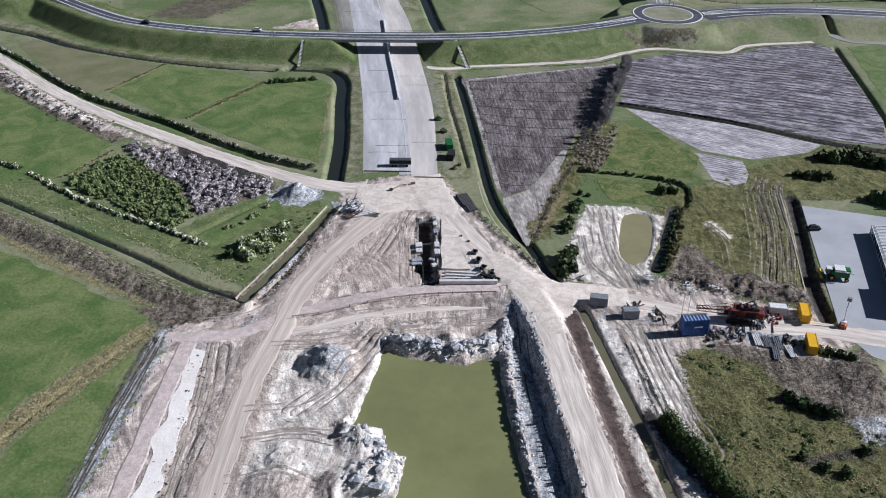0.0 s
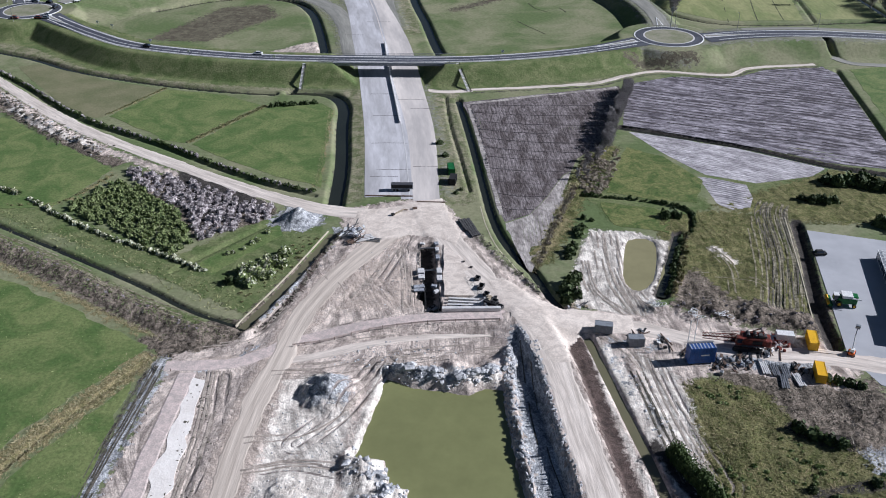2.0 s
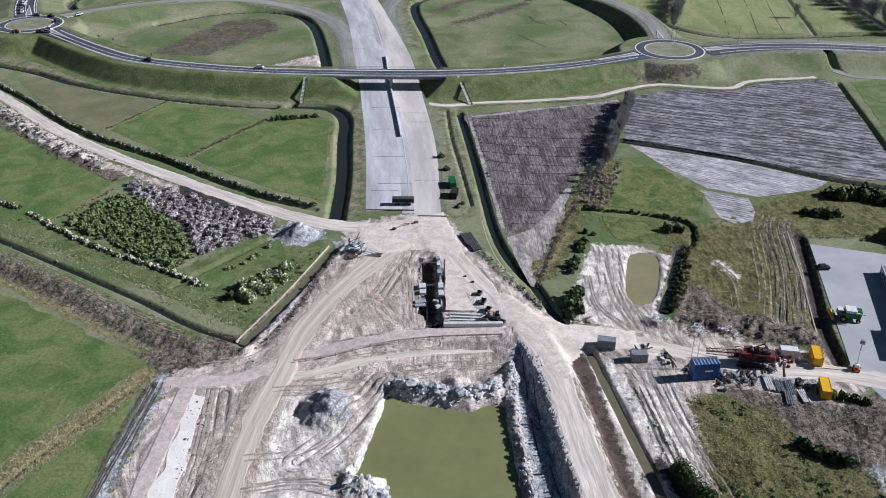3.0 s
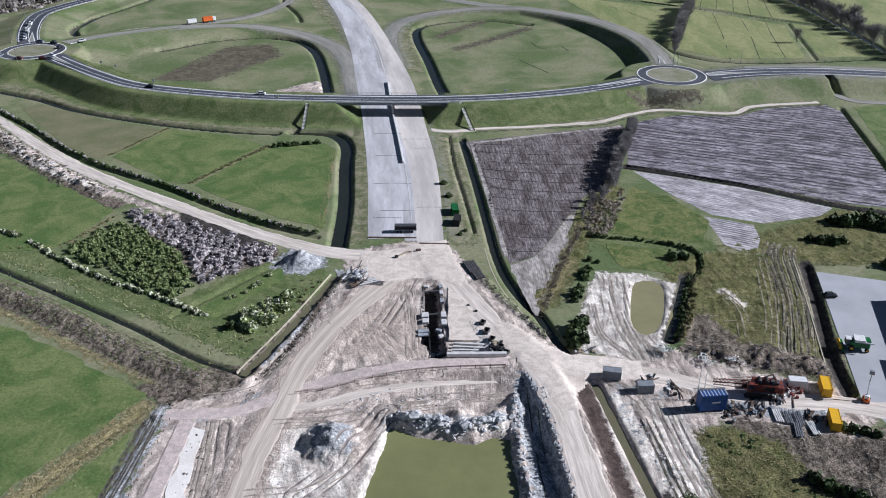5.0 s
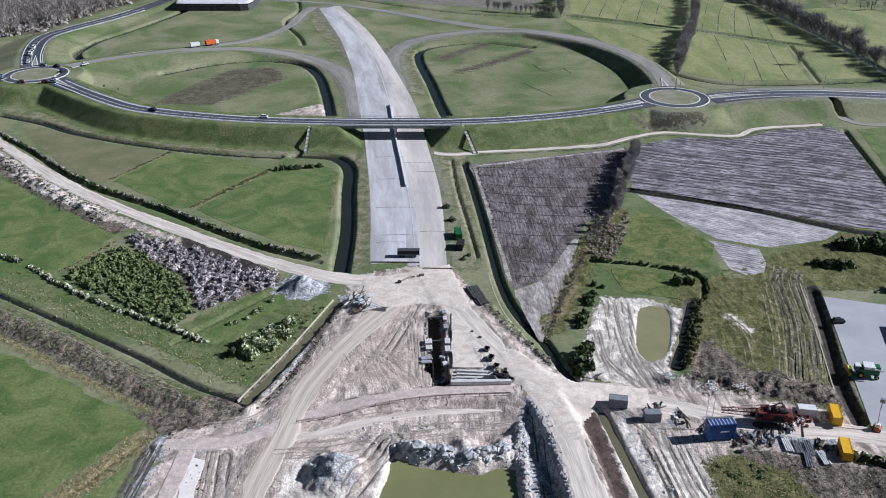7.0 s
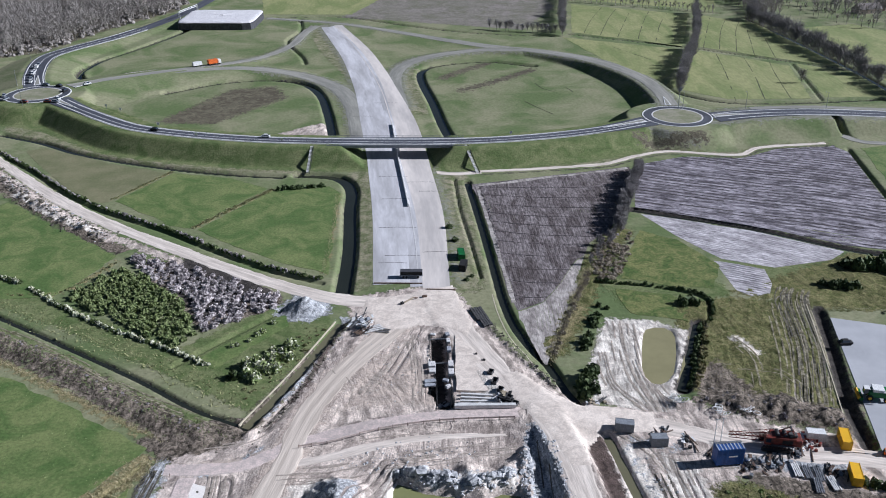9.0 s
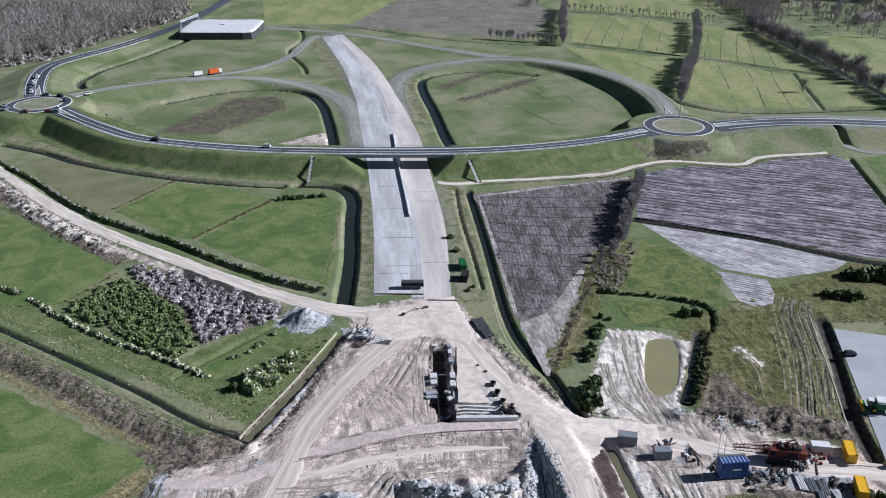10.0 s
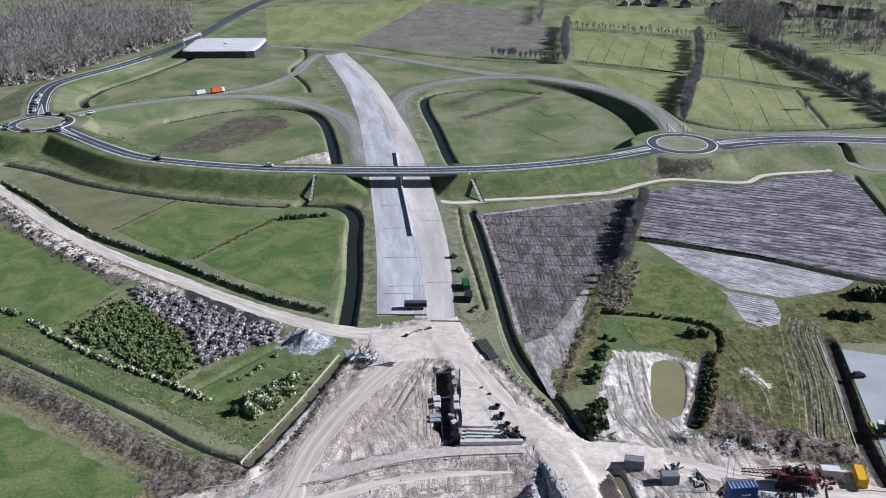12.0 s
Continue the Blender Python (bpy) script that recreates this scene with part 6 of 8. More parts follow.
def lorry(x, y, z, rz):
    ob = thing("lorry", x, y, z, rz, "orange-red tipper lorry with white cab on the slip road", "lorry")
    part("tipper_body", box(6.2, 2.6, 2.6, 0.8, 0, 1.1, bev=0.08, taper=1.05), M_ORANGE, ob)
    part("load_rim", box(6.4, 2.75, 0.12, 0.8, 0, 3.65, bev=0.03), M_ORANGE, ob)
    cab = part("cab", box(2.1, 2.5, 2.5, -3.8, 0, 0.9, bev=0.15, taper=0.95), M_WHITE, ob)
    part("windscreen", box(0.06, 2.1, 0.9, -4.83, 0, 2.2), M_GLASS, cab)
    part("chassis", box(9.4, 1.2, 0.4, -0.4, 0, 0.7), M_DARK, ob)
    for sx in (-3.6, 1.4, 2.9):
        for sy in (-1.1, 1.1):
            part("wheel", tube((sx, sy - 0.18, 0.55), (sx, sy + 0.18, 0.55), 0.55, n=12), M_DARK, ob)


lorry(-156.5, 576.0, 3.05, 218)
trailer = thing("drawbar_trailer", -165.5, 568.5, 3.75, 216, "white drawbar trailer behind the orange lorry", "trailer")
part("box_body", box(6.0, 2.5, 2.2, 0, 0, 0.9, bev=0.06), M_WHITE, trailer)
part("drawbar", tube((3.0, 0, 0.8), (4.6, 0, 0.6), 0.08, n=6), M_DARK, trailer)
for sx in (-1.8, 1.8):
    for sy in (-1.0, 1.0):
        part("wheel", tube((sx, sy - 0.15, 0.45), (sx, sy + 0.15, 0.45), 0.45, n=12), M_DARK, trailer)


# ---- building site: pit, beams, stacks, fences ----
def sheet_pile_pit():
    ob = thing("sheet_pile_pit", 0, 0, 0, 0, "dark sheet pile walls round a narrow excavation", "sheet piling")
    for line in ([(-7.3, 241.5), (-7.0, 228), (-5.2, 216), (-4.6, 202)], [(-2.4, 242.5), (-1.6, 228), (-0.9, 215), (0.3, 202.5)]):
        p = smooth(line, 0.9)
        for k, (a, b) in enumerate(zip(p[:-1], p[1:])):
            d, m = b - a, (a + b) / 2
            shift = 0.13 if k % 2 else -0.13
            part("pile_plank", box(float(np.hypot(*d)), 0.12, 2.95 + random.uniform(-0.15, 0.3), m[0] + shift, m[1], -2.7, rz=math.degrees(math.atan2(d[1], d[0]))), M_DARKSTEEL, ob)
    for y, x0, x1 in ((239.0, -7.2, -2.2), (225.6, -6.8, -1.5)):
        part("strut", tube((x0, y, 0.1), (x1, y + 0.3, 0.1), 0.22, n=10), M_STEEL, ob, "grey steel strut across the pit")


sheet_pile_pit()


def concrete_block(x, y, z, rz, sx, sy, sz, material, label):
    """A rough-edged block with a lifting loop and a chipped top."""
    ob = thing("concrete_block", x, y, z, rz, label, "concrete block", "blocks at the pit")
    part("block", box(sx, sy, sz, bev=0.09, taper=0.97), material, ob)
    part("lifting_loop", tube((-0.2, 0, sz - 0.04), (0.2, 0, sz + 0.1), 0.04, n=6), M_DARKSTEEL, ob)


for x, y, rz, sx, sy, sz, m, text in ((-6.5, 224.4, 4, 2.2, 2.6, 0.9, M_KERB, "pale concrete block at the pit edge"), (-6.3, 221.4, 2, 2.0, 2.2, 0.8, M_KERB, "pale concrete block at the pit edge"), (-0.9, 224.6, 3, 1.6, 3.0, 1.0, M_KERB, "pale concrete block beside the working platform"), (-0.8, 220.6, 3, 1.7, 3.0, 0.9, M_KERB, "pale concrete block beside the working platform"),
                                      (-6.9, 216.4, 8, 3.4, 1.7, 0.45, M_BLUEGREY, "blue-grey slab lying beside the pit"), (-6.9, 214.4, 5, 3.2, 1.4, 0.5, M_BLUEGREY, "blue-grey slab lying beside the pit"), (-2.4, 216.6, -20, 1.7, 1.2, 0.7, M_BLUEGREY, "blue-grey block lying across the pit"), (-1.7, 213.6, 30, 1.6, 1.1, 0.8, M_KERB, "pale block tumbled at the pit corner"),
                                      (-1.9, 241.0, 12, 1.4, 1.6, 0.7, M_BLUEGREY, "small grey block at the pit head"), (-1.6, 237.2, 4, 1.2, 2.2, 0.8, M_KERB, "pale concrete block beside the working platform"), (-1.4, 232.8, 4, 1.3, 2.4, 0.9, M_BLUEGREY, "blue-grey block beside the working platform"), (-6.4, 241.6, -10, 1.6, 1.0, 0.5, M_KERB, "pale slab at the pit head")):
    concrete_block(x, y, max(lay(x, y), 0.0) + 0.02, rz, sx, sy, sz, m, text)

sheet("working_slab", [(0.5, 241), (5, 234), (10.5, 222), (15, 211), (0.8, 211)], M_APRON, z=0.75, label="smooth pale working platform beside the pit", category="platform", ragged=0.5, thick=0.8)


def beam_stack(x, y, rz, n, ln, label, material, w=0.7, h=0.6, gap=0.95):
    ob = thing("beam_stack", x, y, lay(x, y), rz, label, "beam stack", "stacks of beams")
    for k in range(n):
        part("beam", box(ln * random.uniform(0.86, 1.0), w, h, random.uniform(-0.3, 0.3), (k - (n - 1) / 2) * gap, 0.2, bev=0.03, rz=random.uniform(-2, 2)), material, ob)
    for sx in (-ln * 0.32, ln * 0.32):
        part("bearer", box(0.25, n * gap, 0.2, sx, 0, 0), M_WOOD, ob)


beam_stack(7.0, 208.6, -3, 2, 12, "long pale concrete beams beside the platform", M_KERB, gap=1.6)
beam_stack(7.6, 205.2, -1, 3, 13, "pale precast concrete beams lying on bearers", M_KERB, gap=1.3)
beam_stack(14.0, 206.0, -30, 2, 5, "dark timber sleepers in a small stack", M_DARK)
beam_stack(8.5, 201.8, 0, 1, 19, "long low concrete wall element at the dam foot", M_KERB, w=1.1, h=1.1)
beam_stack(8.5, 254.5, 108, 5, 8, "dark steel sheet piles stacked beside the haul road", M_DARKSTEEL, gap=0.8)
beam_stack(10.5, 249.0, 108, 4, 6, "dark steel beams stacked beside the haul road", M_DARKSTEEL, gap=0.8)
for i, (x, y, rz) in enumerate(((84.2, 178.2, 88), (86.6, 177.6, 86), (89.2, 177, 84), (91.5, 173.5, 92), (87.5, 172.5, 80))):
    beam_stack(x, y, rz, 4, 5.5, "bundle of pale steel sections stored on the ground", M_STEEL if i % 3 else M_KERB, w=0.35, h=0.35, gap=0.5)
beam_stack(-25.6, 244.6, 24, 4, 7, "pale beams tipped beside the haul road", M_KERB, w=0.4, h=0.4)
beam_stack(-28.4, 243.4, 48, 3, 6, "dark steel sections lying beside the haul road", M_RUST, w=0.4, h=0.4)
beam_stack(-22.4, 243.6, -12, 3, 5, "loose grey steel sections at the road bend", M_STEEL, w=0.3, h=0.3)
for x, y, sx, sy, rz in ((10.7, 219.6, 1.5, 1.9, -24), (11.6, 214.9, 1.6, 2.6, -22), (13.0, 210.6, 1.6, 1.8, -26), (15.0, 206.2, 1.8, 2.2, -30), (16.4, 203.2, 1.8, 2.0, -30), (6.8, 229.8, 0.7, 0.7, 10), (9.0, 226.5, 0.9, 0.8, -10)):
    ob = thing("formwork_box", x, y, max(lay(x, y), 0.74 if y > 211 else 0.2), rz, "dark formwork box standing at the platform edge", "formwork", "formwork boxes")
    tall = 0.95 if sx > 1 else 0.3
    for side in (-1, 1):
        part("side_panel", box(0.12, sy, tall, side * (sx / 2 - 0.06), 0, 0, bev=0.02), M_DARKSTEEL, ob)
        part("end_panel", box(sx - 0.26, 0.12, tall, 0, side * (sy / 2 - 0.06), 0, bev=0.02), M_DARKSTEEL, ob)
    part("floor_panel", box(sx - 0.26, sy - 0.26, 0.1, 0, 0, 0.02), M_DARK, ob)
arm = thing("excavator_bucket_arm", -14.5, 262.5, 0.3, 35, "rusty excavator boom lying on the sand", "excavator arm")
part("boom", tube((-2.5, 0, 0.3), (1.6, 0.2, 0.9), 0.25, n=8), M_WOOD, arm)
part("stick", tube((1.6, 0.2, 0.9), (3.4, 0.1, 0.3), 0.2, n=8), M_RUST, arm)
part("bucket", box(1.1, 1.0, 0.8, -2.9, 0, 0.0, bev=0.15), M_DARK, arm)
excavator = thing("excavator_attachment", -9.5, 265.5, 0.3, 15, "dark steel excavator attachment on the junction", "attachment")
part("block", box(1.6, 0.9, 0.7, 0, 0, 0, bev=0.1), M_RUST, excavator)
part("pin", tube((-0.9, 0, 0.5), (0.9, 0, 0.5), 0.1, n=8), M_STEEL, excavator)
# black timber baulks across the carriageway end
for x, y, ln, rz in ((-19, 275.2, 17, -1), (-4, 270.6, 10, -2)):
    ob = part("kerb_baulk", box(ln, 0.6, 0.35, bev=0.05), M_RUST)
    ob.matrix_world = pose(x, y, 0.25, 0, 0, rz)
    tagged(ob, "dark baulk across the end of the concrete", "baulk", "baulks at the carriageway end")


def site_fence(line, gap, label, h=1.1, material=M_RUST, net=True):
    p = smooth(line, gap)
    ob = thing("site_fence", 0, 0, 0, 0, label, "fence", "site fences")
    zs = height(p[:, 0], p[:, 1])
    for (x, y), z in zip(p[:, :2], zs):
        part("fence_post", tube((x, y, z - 0.2), (x, y, z + h), 0.07, n=5), material, ob)
    for (a, za), (b, zb) in [] if not net else zip(zip(p[:-1, :2], zs[:-1]), zip(p[1:, :2], zs[1:])):
        part("fence_net", box(float(np.hypot(*(b - a))), 0.04, 0.5, *((a + b) / 2), (za + zb) / 2 + h * 0.45, rz=math.degrees(math.atan2(*(b - a)[::-1]))), M_PINK, ob, "faded orange safety net")


site_fence([(-40, 186.5), (-33, 188.2), (-20, 192.6), (-4, 195.8), (16, 197)], 3.6, "low post fence along the earth dam")
site_fence([(-70, 176), (-72, 150), (-74.5, 112)], 4.2, "row of posts along the white sand bed", 0.8, net=False)
ribbon("bank_edging", [(13.5, 268, 0.12), (14.4, 258, 0.12), (15.6, 250, 0.14), (17.3, 242, 0.16), (20.2, 233, 0.2), (25, 221, 0.3), (30, 209.5, 0.4)], 0.28, M_REEDWOOD, lift=0.05, label="thin pale edging along the field ditch", category="edging", cols=2, thick=0.1, drape=True, step=1.0)


def pile_row(line, gap, label):
    """Uneven short piles along the brink of the raised road."""
    p = smooth(line, gap)
    ob = thing("stake_row", 0, 0, 0, 0, label, "stakes")
    zs = height(p[:, 0], p[:, 1])
    rng = np.random.default_rng(8)
    for (x, y), z in zip(p[:, :2], zs):
        tall = rng.uniform(0.1, 1.1)
        part("stake", box(rng.uniform(0.35, 0.6), rng.uniform(0.3, 0.7), tall + 0.6, x + rng.normal(0, 0.3), y + rng.normal(0, 0.5), z - 0.6, rz=rng.uniform(0, 90), bev=0.06, taper=rng.uniform(0.5, 0.95)), M_RUBBLE, ob)


pile_row([(21.4, 193), (23.9, 183), (26.2, 167), (27.7, 151), (29.2, 138), (31.7, 110)], 1.45, "row of uneven clay-covered stakes along the road edge")
ribbon("timber_revetment", [(-57.6, 196.5, 0.1), (-48, 220.5, 0.1), (-38, 250, 0.1)], 0.4, M_REEDWOOD, label="pale timber revetment along the canal", category="revetment", cols=2, thick=0.8)
ribbon("kerb", [(118.2, 261, 0.15), (112.2, 231.7, 0.15), (105.2, 200, 0.15)], 0.28, M_REEDWOOD, lift=-0.02, label="pale concrete kerb along the yard ditch", category="kerb", cols=2, thick=0.3)

for shift in (0.0, 1.5, 3.1):
    ribbon("deep_rut", [(49.0 + shift, 177), (50.6 + shift, 163), (52.0 + shift, 150), (53.4 + shift, 138)], [0.35, 0.7, 0.6, 0.7, 0.4], M_DARKLUMP, lift=0.03, label="deep dark wheel rut in white sand", category="rut", cols=3, thick=0.05, drape=True, ragged=0.3, step=0.8, seed=40 + int(shift))


# ---- farm shed ----
def shed():
    ob = thing("shed", 134.2, 219.5, 0.15, 75.5, "low farm shed with white ribbed roof and glazed front", "shed")
    ln, w, h = 46.0, 24.0, 3.0
    part("wall", box(ln, w, h, -8, -w / 2, 0), M_GREYP, ob)
    for side in (0, 1):
        bm = box(ln + 0.6, w / 2 + 0.5, 0.16, -8, -w * 0.25 - side * w / 2, h + 0.75, rx=-10 + 20 * side, bev=0.03)
        roof = part("roof", bm, M_ROOF, ob)
        for k in range(24):
            part("roof_rib", box(0.18, w / 2, 0.16, -8 - ln / 2 + 1 + k * 1.92, -w * 0.25 - side * w / 2, h + 0.92, rx=-10 + 20 * side), M_WHITE, roof)
    for k in range(18):
        x = -8 - ln / 2 + 1.3 + k * 2.55
        win = part("window", box(2.2, 0.06, 1.9, x, 0.04, 0.7), M_GLASS, ob)
        part("window_frame", box(0.18, 0.16, 2.8, x + 1.25, 0.06, 0.1), M_WHITE, win)
        part("window_sill", box(2.4, 0.14, 0.12, x, 0.06, 0.6), M_WHITE, win)
    part("gutter", box(ln + 0.4, 0.22, 0.2, -8, 0.18, h - 0.1, bev=0.05), M_WHITE, ob)
    part("gable_wing", box(14, 6, 4.4, -24, -2.5, 0), M_GREYP, ob)
    part("wing_roof", box(14.6, 6.6, 0.3, -24, -2.5, 4.4, bev=0.05), M_ROOF, ob)


shed()


# ---- covered stockpile far off ----
def stockpile():
    ob = thing("stockpile", -187, 728, 0, 0, "flat stockpile under a white tarpaulin with dark side", "stockpile")
    n = 40
    rings = [(1.0, 0.0), (0.985, 5.4), (0.96, 6.0), (0.9, 6.4), (0.4, 6.6), (0.05, 6.7)]
    verts, faces = [], []
    for f, z in rings:
        for k in range(n):
            a = 2 * math.pi * k / n
            c, s = math.cos(a), math.sin(a)
            q = (abs(c) ** 11 + abs(s) ** 11) ** (-1 / 11)
            x, y = 31 * q * c * f, 27 * q * s * f
            verts.append((x, y, z + (0 if z == 0 else random.uniform(-0.1, 0.1))))
    for r in range(len(rings) - 1):
        for k in range(n):
            j = (k + 1) % n
            faces.append((r * n + k, r * n + j, (r + 1) * n + j, (r + 1) * n + k))
    side = [f for f in faces if f[0] < n]
    rest = [f for f in faces if f[0] >= n]
    # the stockpile's shaded side is put into this black colour
    part("skirt", mesh_of("skirt", verts, side, M_SHEET_AND_SHADE), M_SHEET_AND_SHADE, ob, "dark stockpile side with its shade put into the colour")
    part("tarpaulin", mesh_of("tarpaulin", verts, rest, M_TARP), M_TARP, ob, "creased white tarpaulin")


stockpile()
gantry = thing("sign_gantry", -221, 752, 0, 78, "white sign gantry over the far road", "gantry")
for sx in (-16, 16):
    for sy in (-0.6, 0.6):
        part("leg", tube((sx, sy, -0.3), (sx, sy, 8), 0.25, n=6), M_WHITE, gantry)
for z in (7.0, 8.2):
    part("chord", tube((-16, 0, z), (16, 0, z), 0.22, n=6), M_WHITE, gantry)
for k in range(12):
    part("brace", tube((-16 + k * 2.7, 0, 7.0), (-14.6 + k * 2.7, 0, 8.2), 0.1, n=5), M_WHITE, gantry)


# ---- plants ----
def sticks_mesh(name, sticks, material, sides=3):
    """One mesh of many thin tapered twigs: rows of start, end and two radii."""
    s = np.asarray(sticks, float)
    a, b, r1, r2 = s[:, :3], s[:, 3:6], s[:, 6:7], s[:, 7:8]
    d = b - a
    d /= np.linalg.norm(d, axis=1)[:, None] + 1e-9
    u = np.cross(d, np.where(np.abs(d[:, 2:3]) > 0.9, [[1.0, 0, 0]], [[0, 0, 1.0]]))
    u /= np.linalg.norm(u, axis=1)[:, None]
    v = np.cross(d, u)
    if sides == 2:
        # far twigs: slim blades turned at random
        t = (np.arange(len(s)) * 2.4)[:, None]
        u = u * np.cos(t) + v * np.sin(t)
        verts = np.stack([a - u * r1, a + u * r1, b + u * r2, b - u * r2], 1).reshape(-1, 3)
        return mesh_of(name, verts, np.arange(len(s))[:, None] * 4 + np.array([[0, 1, 2, 3]]), material)
    rings = []
    for base, r in ((a, r1), (b, r2)):
        for k in range(sides):
            t = 2 * math.pi * k / sides
            rings.append(base + (u * math.cos(t) + v * math.sin(t)) * r)
    verts = np.stack(rings, 1).reshape(-1, 3)
    o = np.arange(len(s))[:, None] * 2 * sides
    faces = np.concatenate([o + np.array([[k, (k + 1) % sides, sides + (k + 1) % sides, sides + k]]) for k in range(sides)])
    return mesh_of(name, verts, faces, material)


def branches(rng, h, spread, first, limbs, twigs, thick):
    """Trunk, limbs and twigs of a leafless tree."""
    trunk, crown = [], []
    lean = rng.normal(0, 0.02, 2)
    pts = [np.array([lean[0] * z, lean[1] * z, z]) for z in np.linspace(0, h * 0.92, 5)]
    for i in range(4):
        trunk.append((*pts[i], *pts[i + 1], thick * (1 - i * 0.23), thick * (1 - (i + 1) * 0.23) + 0.02))
    for k in range(limbs):
        z = h * rng.uniform(first, 0.9)
        a, reach = rng.uniform(0, 2 * math.pi), spread * rng.uniform(0.5, 1.0) * (1.15 - 0.6 * z / h)
        p = np.array([lean[0] * z, lean[1] * z, z])
        q = p + np.array([math.cos(a) * reach, math.sin(a) * reach, reach * rng.uniform(0.7, 1.8)])
        q[2] = min(q[2], h * 1.02)
        crown.append((*p, *q, thick * 0.34, 0.04))
        for t in range(twigs):
            f = rng.uniform(0.25, 1.0)
            s = p + (q - p) * f
            e = s + rng.normal(0, 1, 3) * spread * 0.24 + np.array([0, 0, spread * 0.25])
            crown.append((*s, *e, 0.07, 0.03))
    return trunk, crown


def bare_tree(seed, h, spread, first, limbs, twigs, thick, label, group):
    rng = np.random.default_rng(seed)
    trunk, crown = branches(rng, h, spread, first, limbs, twigs, thick)
    ob = thing("tree", 0, 0, 0, 0, label, "tree", group)
    part("trunk", sticks_mesh("trunk", trunk, M_BARK, 6), M_BARK, ob)
    part("crown", sticks_mesh("crown", crown, M_TWIG, 2), M_TWIG, ob)
    return ob


def plant(protos, places):
    """Sets out copies of the prototypes: x, y, scale; the first ones take the prototypes themselves."""
    zs = height([p[0] for p in places], [p[1] for p in places])
    for i, ((x, y, s), z) in enumerate(zip(places, zs)):
        m = pose(x, y, float(z) - 0.05, 0, 0, random.uniform(0, 360)) @ Matrix.Diagonal((s, s, s * random.uniform(0.88, 1.12), 1))
        if i < len(protos):
            protos[i].matrix_world = m
        else:
            c = copy_thing(protos[i % len(protos)], m)
            c.matrix_basis = m


def along(line, gap, wob=0.6, lo=0.8, hi=1.2):
    p = smooth(line, gap)
    return [(x + random.uniform(-wob, wob), y + random.uniform(-wob, wob), random.uniform(lo, hi)) for x, y in p[:, :2]]


def fill(poly, gap, wob, lo, hi):
    """Places spread over an outline in a loose grid."""
    p = np.array(poly, float)
    out = []
    for x in np.arange(p[:, 0].min(), p[:, 0].max(), gap):
        for y in np.arange(p[:, 1].min(), p[:, 1].max(), gap):
            q = (x + random.uniform(-wob, wob), y + random.uniform(-wob, wob))
            idx, sd = inside(poly, np.array([q[0]]), np.array([q[1]]))
            if len(sd) and sd[0] > 0:
                out.append((*q, random.uniform(lo, hi)))
    return out


poplars = [bare_tree(s, 9.6, 3.8, 0.10, 52, 12, 0.22, "tall bare poplar in a row between pastures", "poplar rows") for s in (1, 2, 3)]
plant(poplars, along([(139, 518), (150, 552), (164, 592), (178, 632)], 3.4) + along([(184, 652), (200, 710), (214, 768)], 4.6) + along([(88, 680), (97, 752), (108, 832)], 4.6))
oaks = [bare_tree(s, 9.5, 4.6, 0.10, 46, 11, 0.22, "bare broad-crowned tree beside the ditch", "roadside trees") for s in (4, 5, 6)]
plant(oaks, along([(254, 742), (262, 650), (270, 550), (272, 500)], 3.3, 2.2, 0.8, 1.3) + along([(262, 740), (275, 820), (300, 880)], 9.0, 4.0) + [(221, 540, 0.7), (330, 800, 1.1), (340, 780, 1.0), (310, 850, 1.2), (360, 820, 1.1)])
alders = [bare_tree(s, 8.5, 2.6, 0.08, 56, 11, 0.16, "bare grey alder in the row between ploughed fields", "trees between ploughed fields") for s in (7, 8)]
plant([bare_tree(s, 7, 3.0, 0.15, 36, 8, 0.16, "small bare tree along the far ditch", "far ditch trees") for s in (16, 17)], along([(34, 702), (58, 693), (84, 688)], 3.6, 1.2, 0.6, 1.1))
plant(alders, along([(66, 318), (75, 348), (87.5, 384)], 0.85, 1.5, 0.55, 0.85) + along([(64, 318), (57, 302), (52, 290)], 3.0, 2.0, 0.35, 0.6))


def woods(places, seed, tall, label):
    """Leafless woods far off: trunks and twigs of several hundred trees as one."""
    rng = np.random.default_rng(seed)
    made = [branches(rng, 1.0 * h, 3.6, 0.28, 13, 6, 0.2) for h in (9, 10, 11, 12, 13)]
    made = [np.array(t + c, float) for t, c in made]
    rows = []
    for x, y, s in places:
        r = made[rng.integers(0, len(made))].copy()
        a, k = rng.uniform(0, 6.28), s * tall
        turn = np.array([[math.cos(a), math.sin(a), 0], [-math.sin(a), math.cos(a), 0], [0, 0, 1]]) * k
        r[:, :3], r[:, 3:6] = r[:, :3] @ turn + [x, y, 0], r[:, 3:6] @ turn + [x, y, 0]
        r[:, 6:] = np.maximum(r[:, 6:] * 1.3, 0.06)
        rows.append(r)
    ob = part("woods", sticks_mesh("woods", np.vstack(rows), M_WOODS, 2), M_WOODS)
    tagged(ob, label, "woods", kind="stuff")


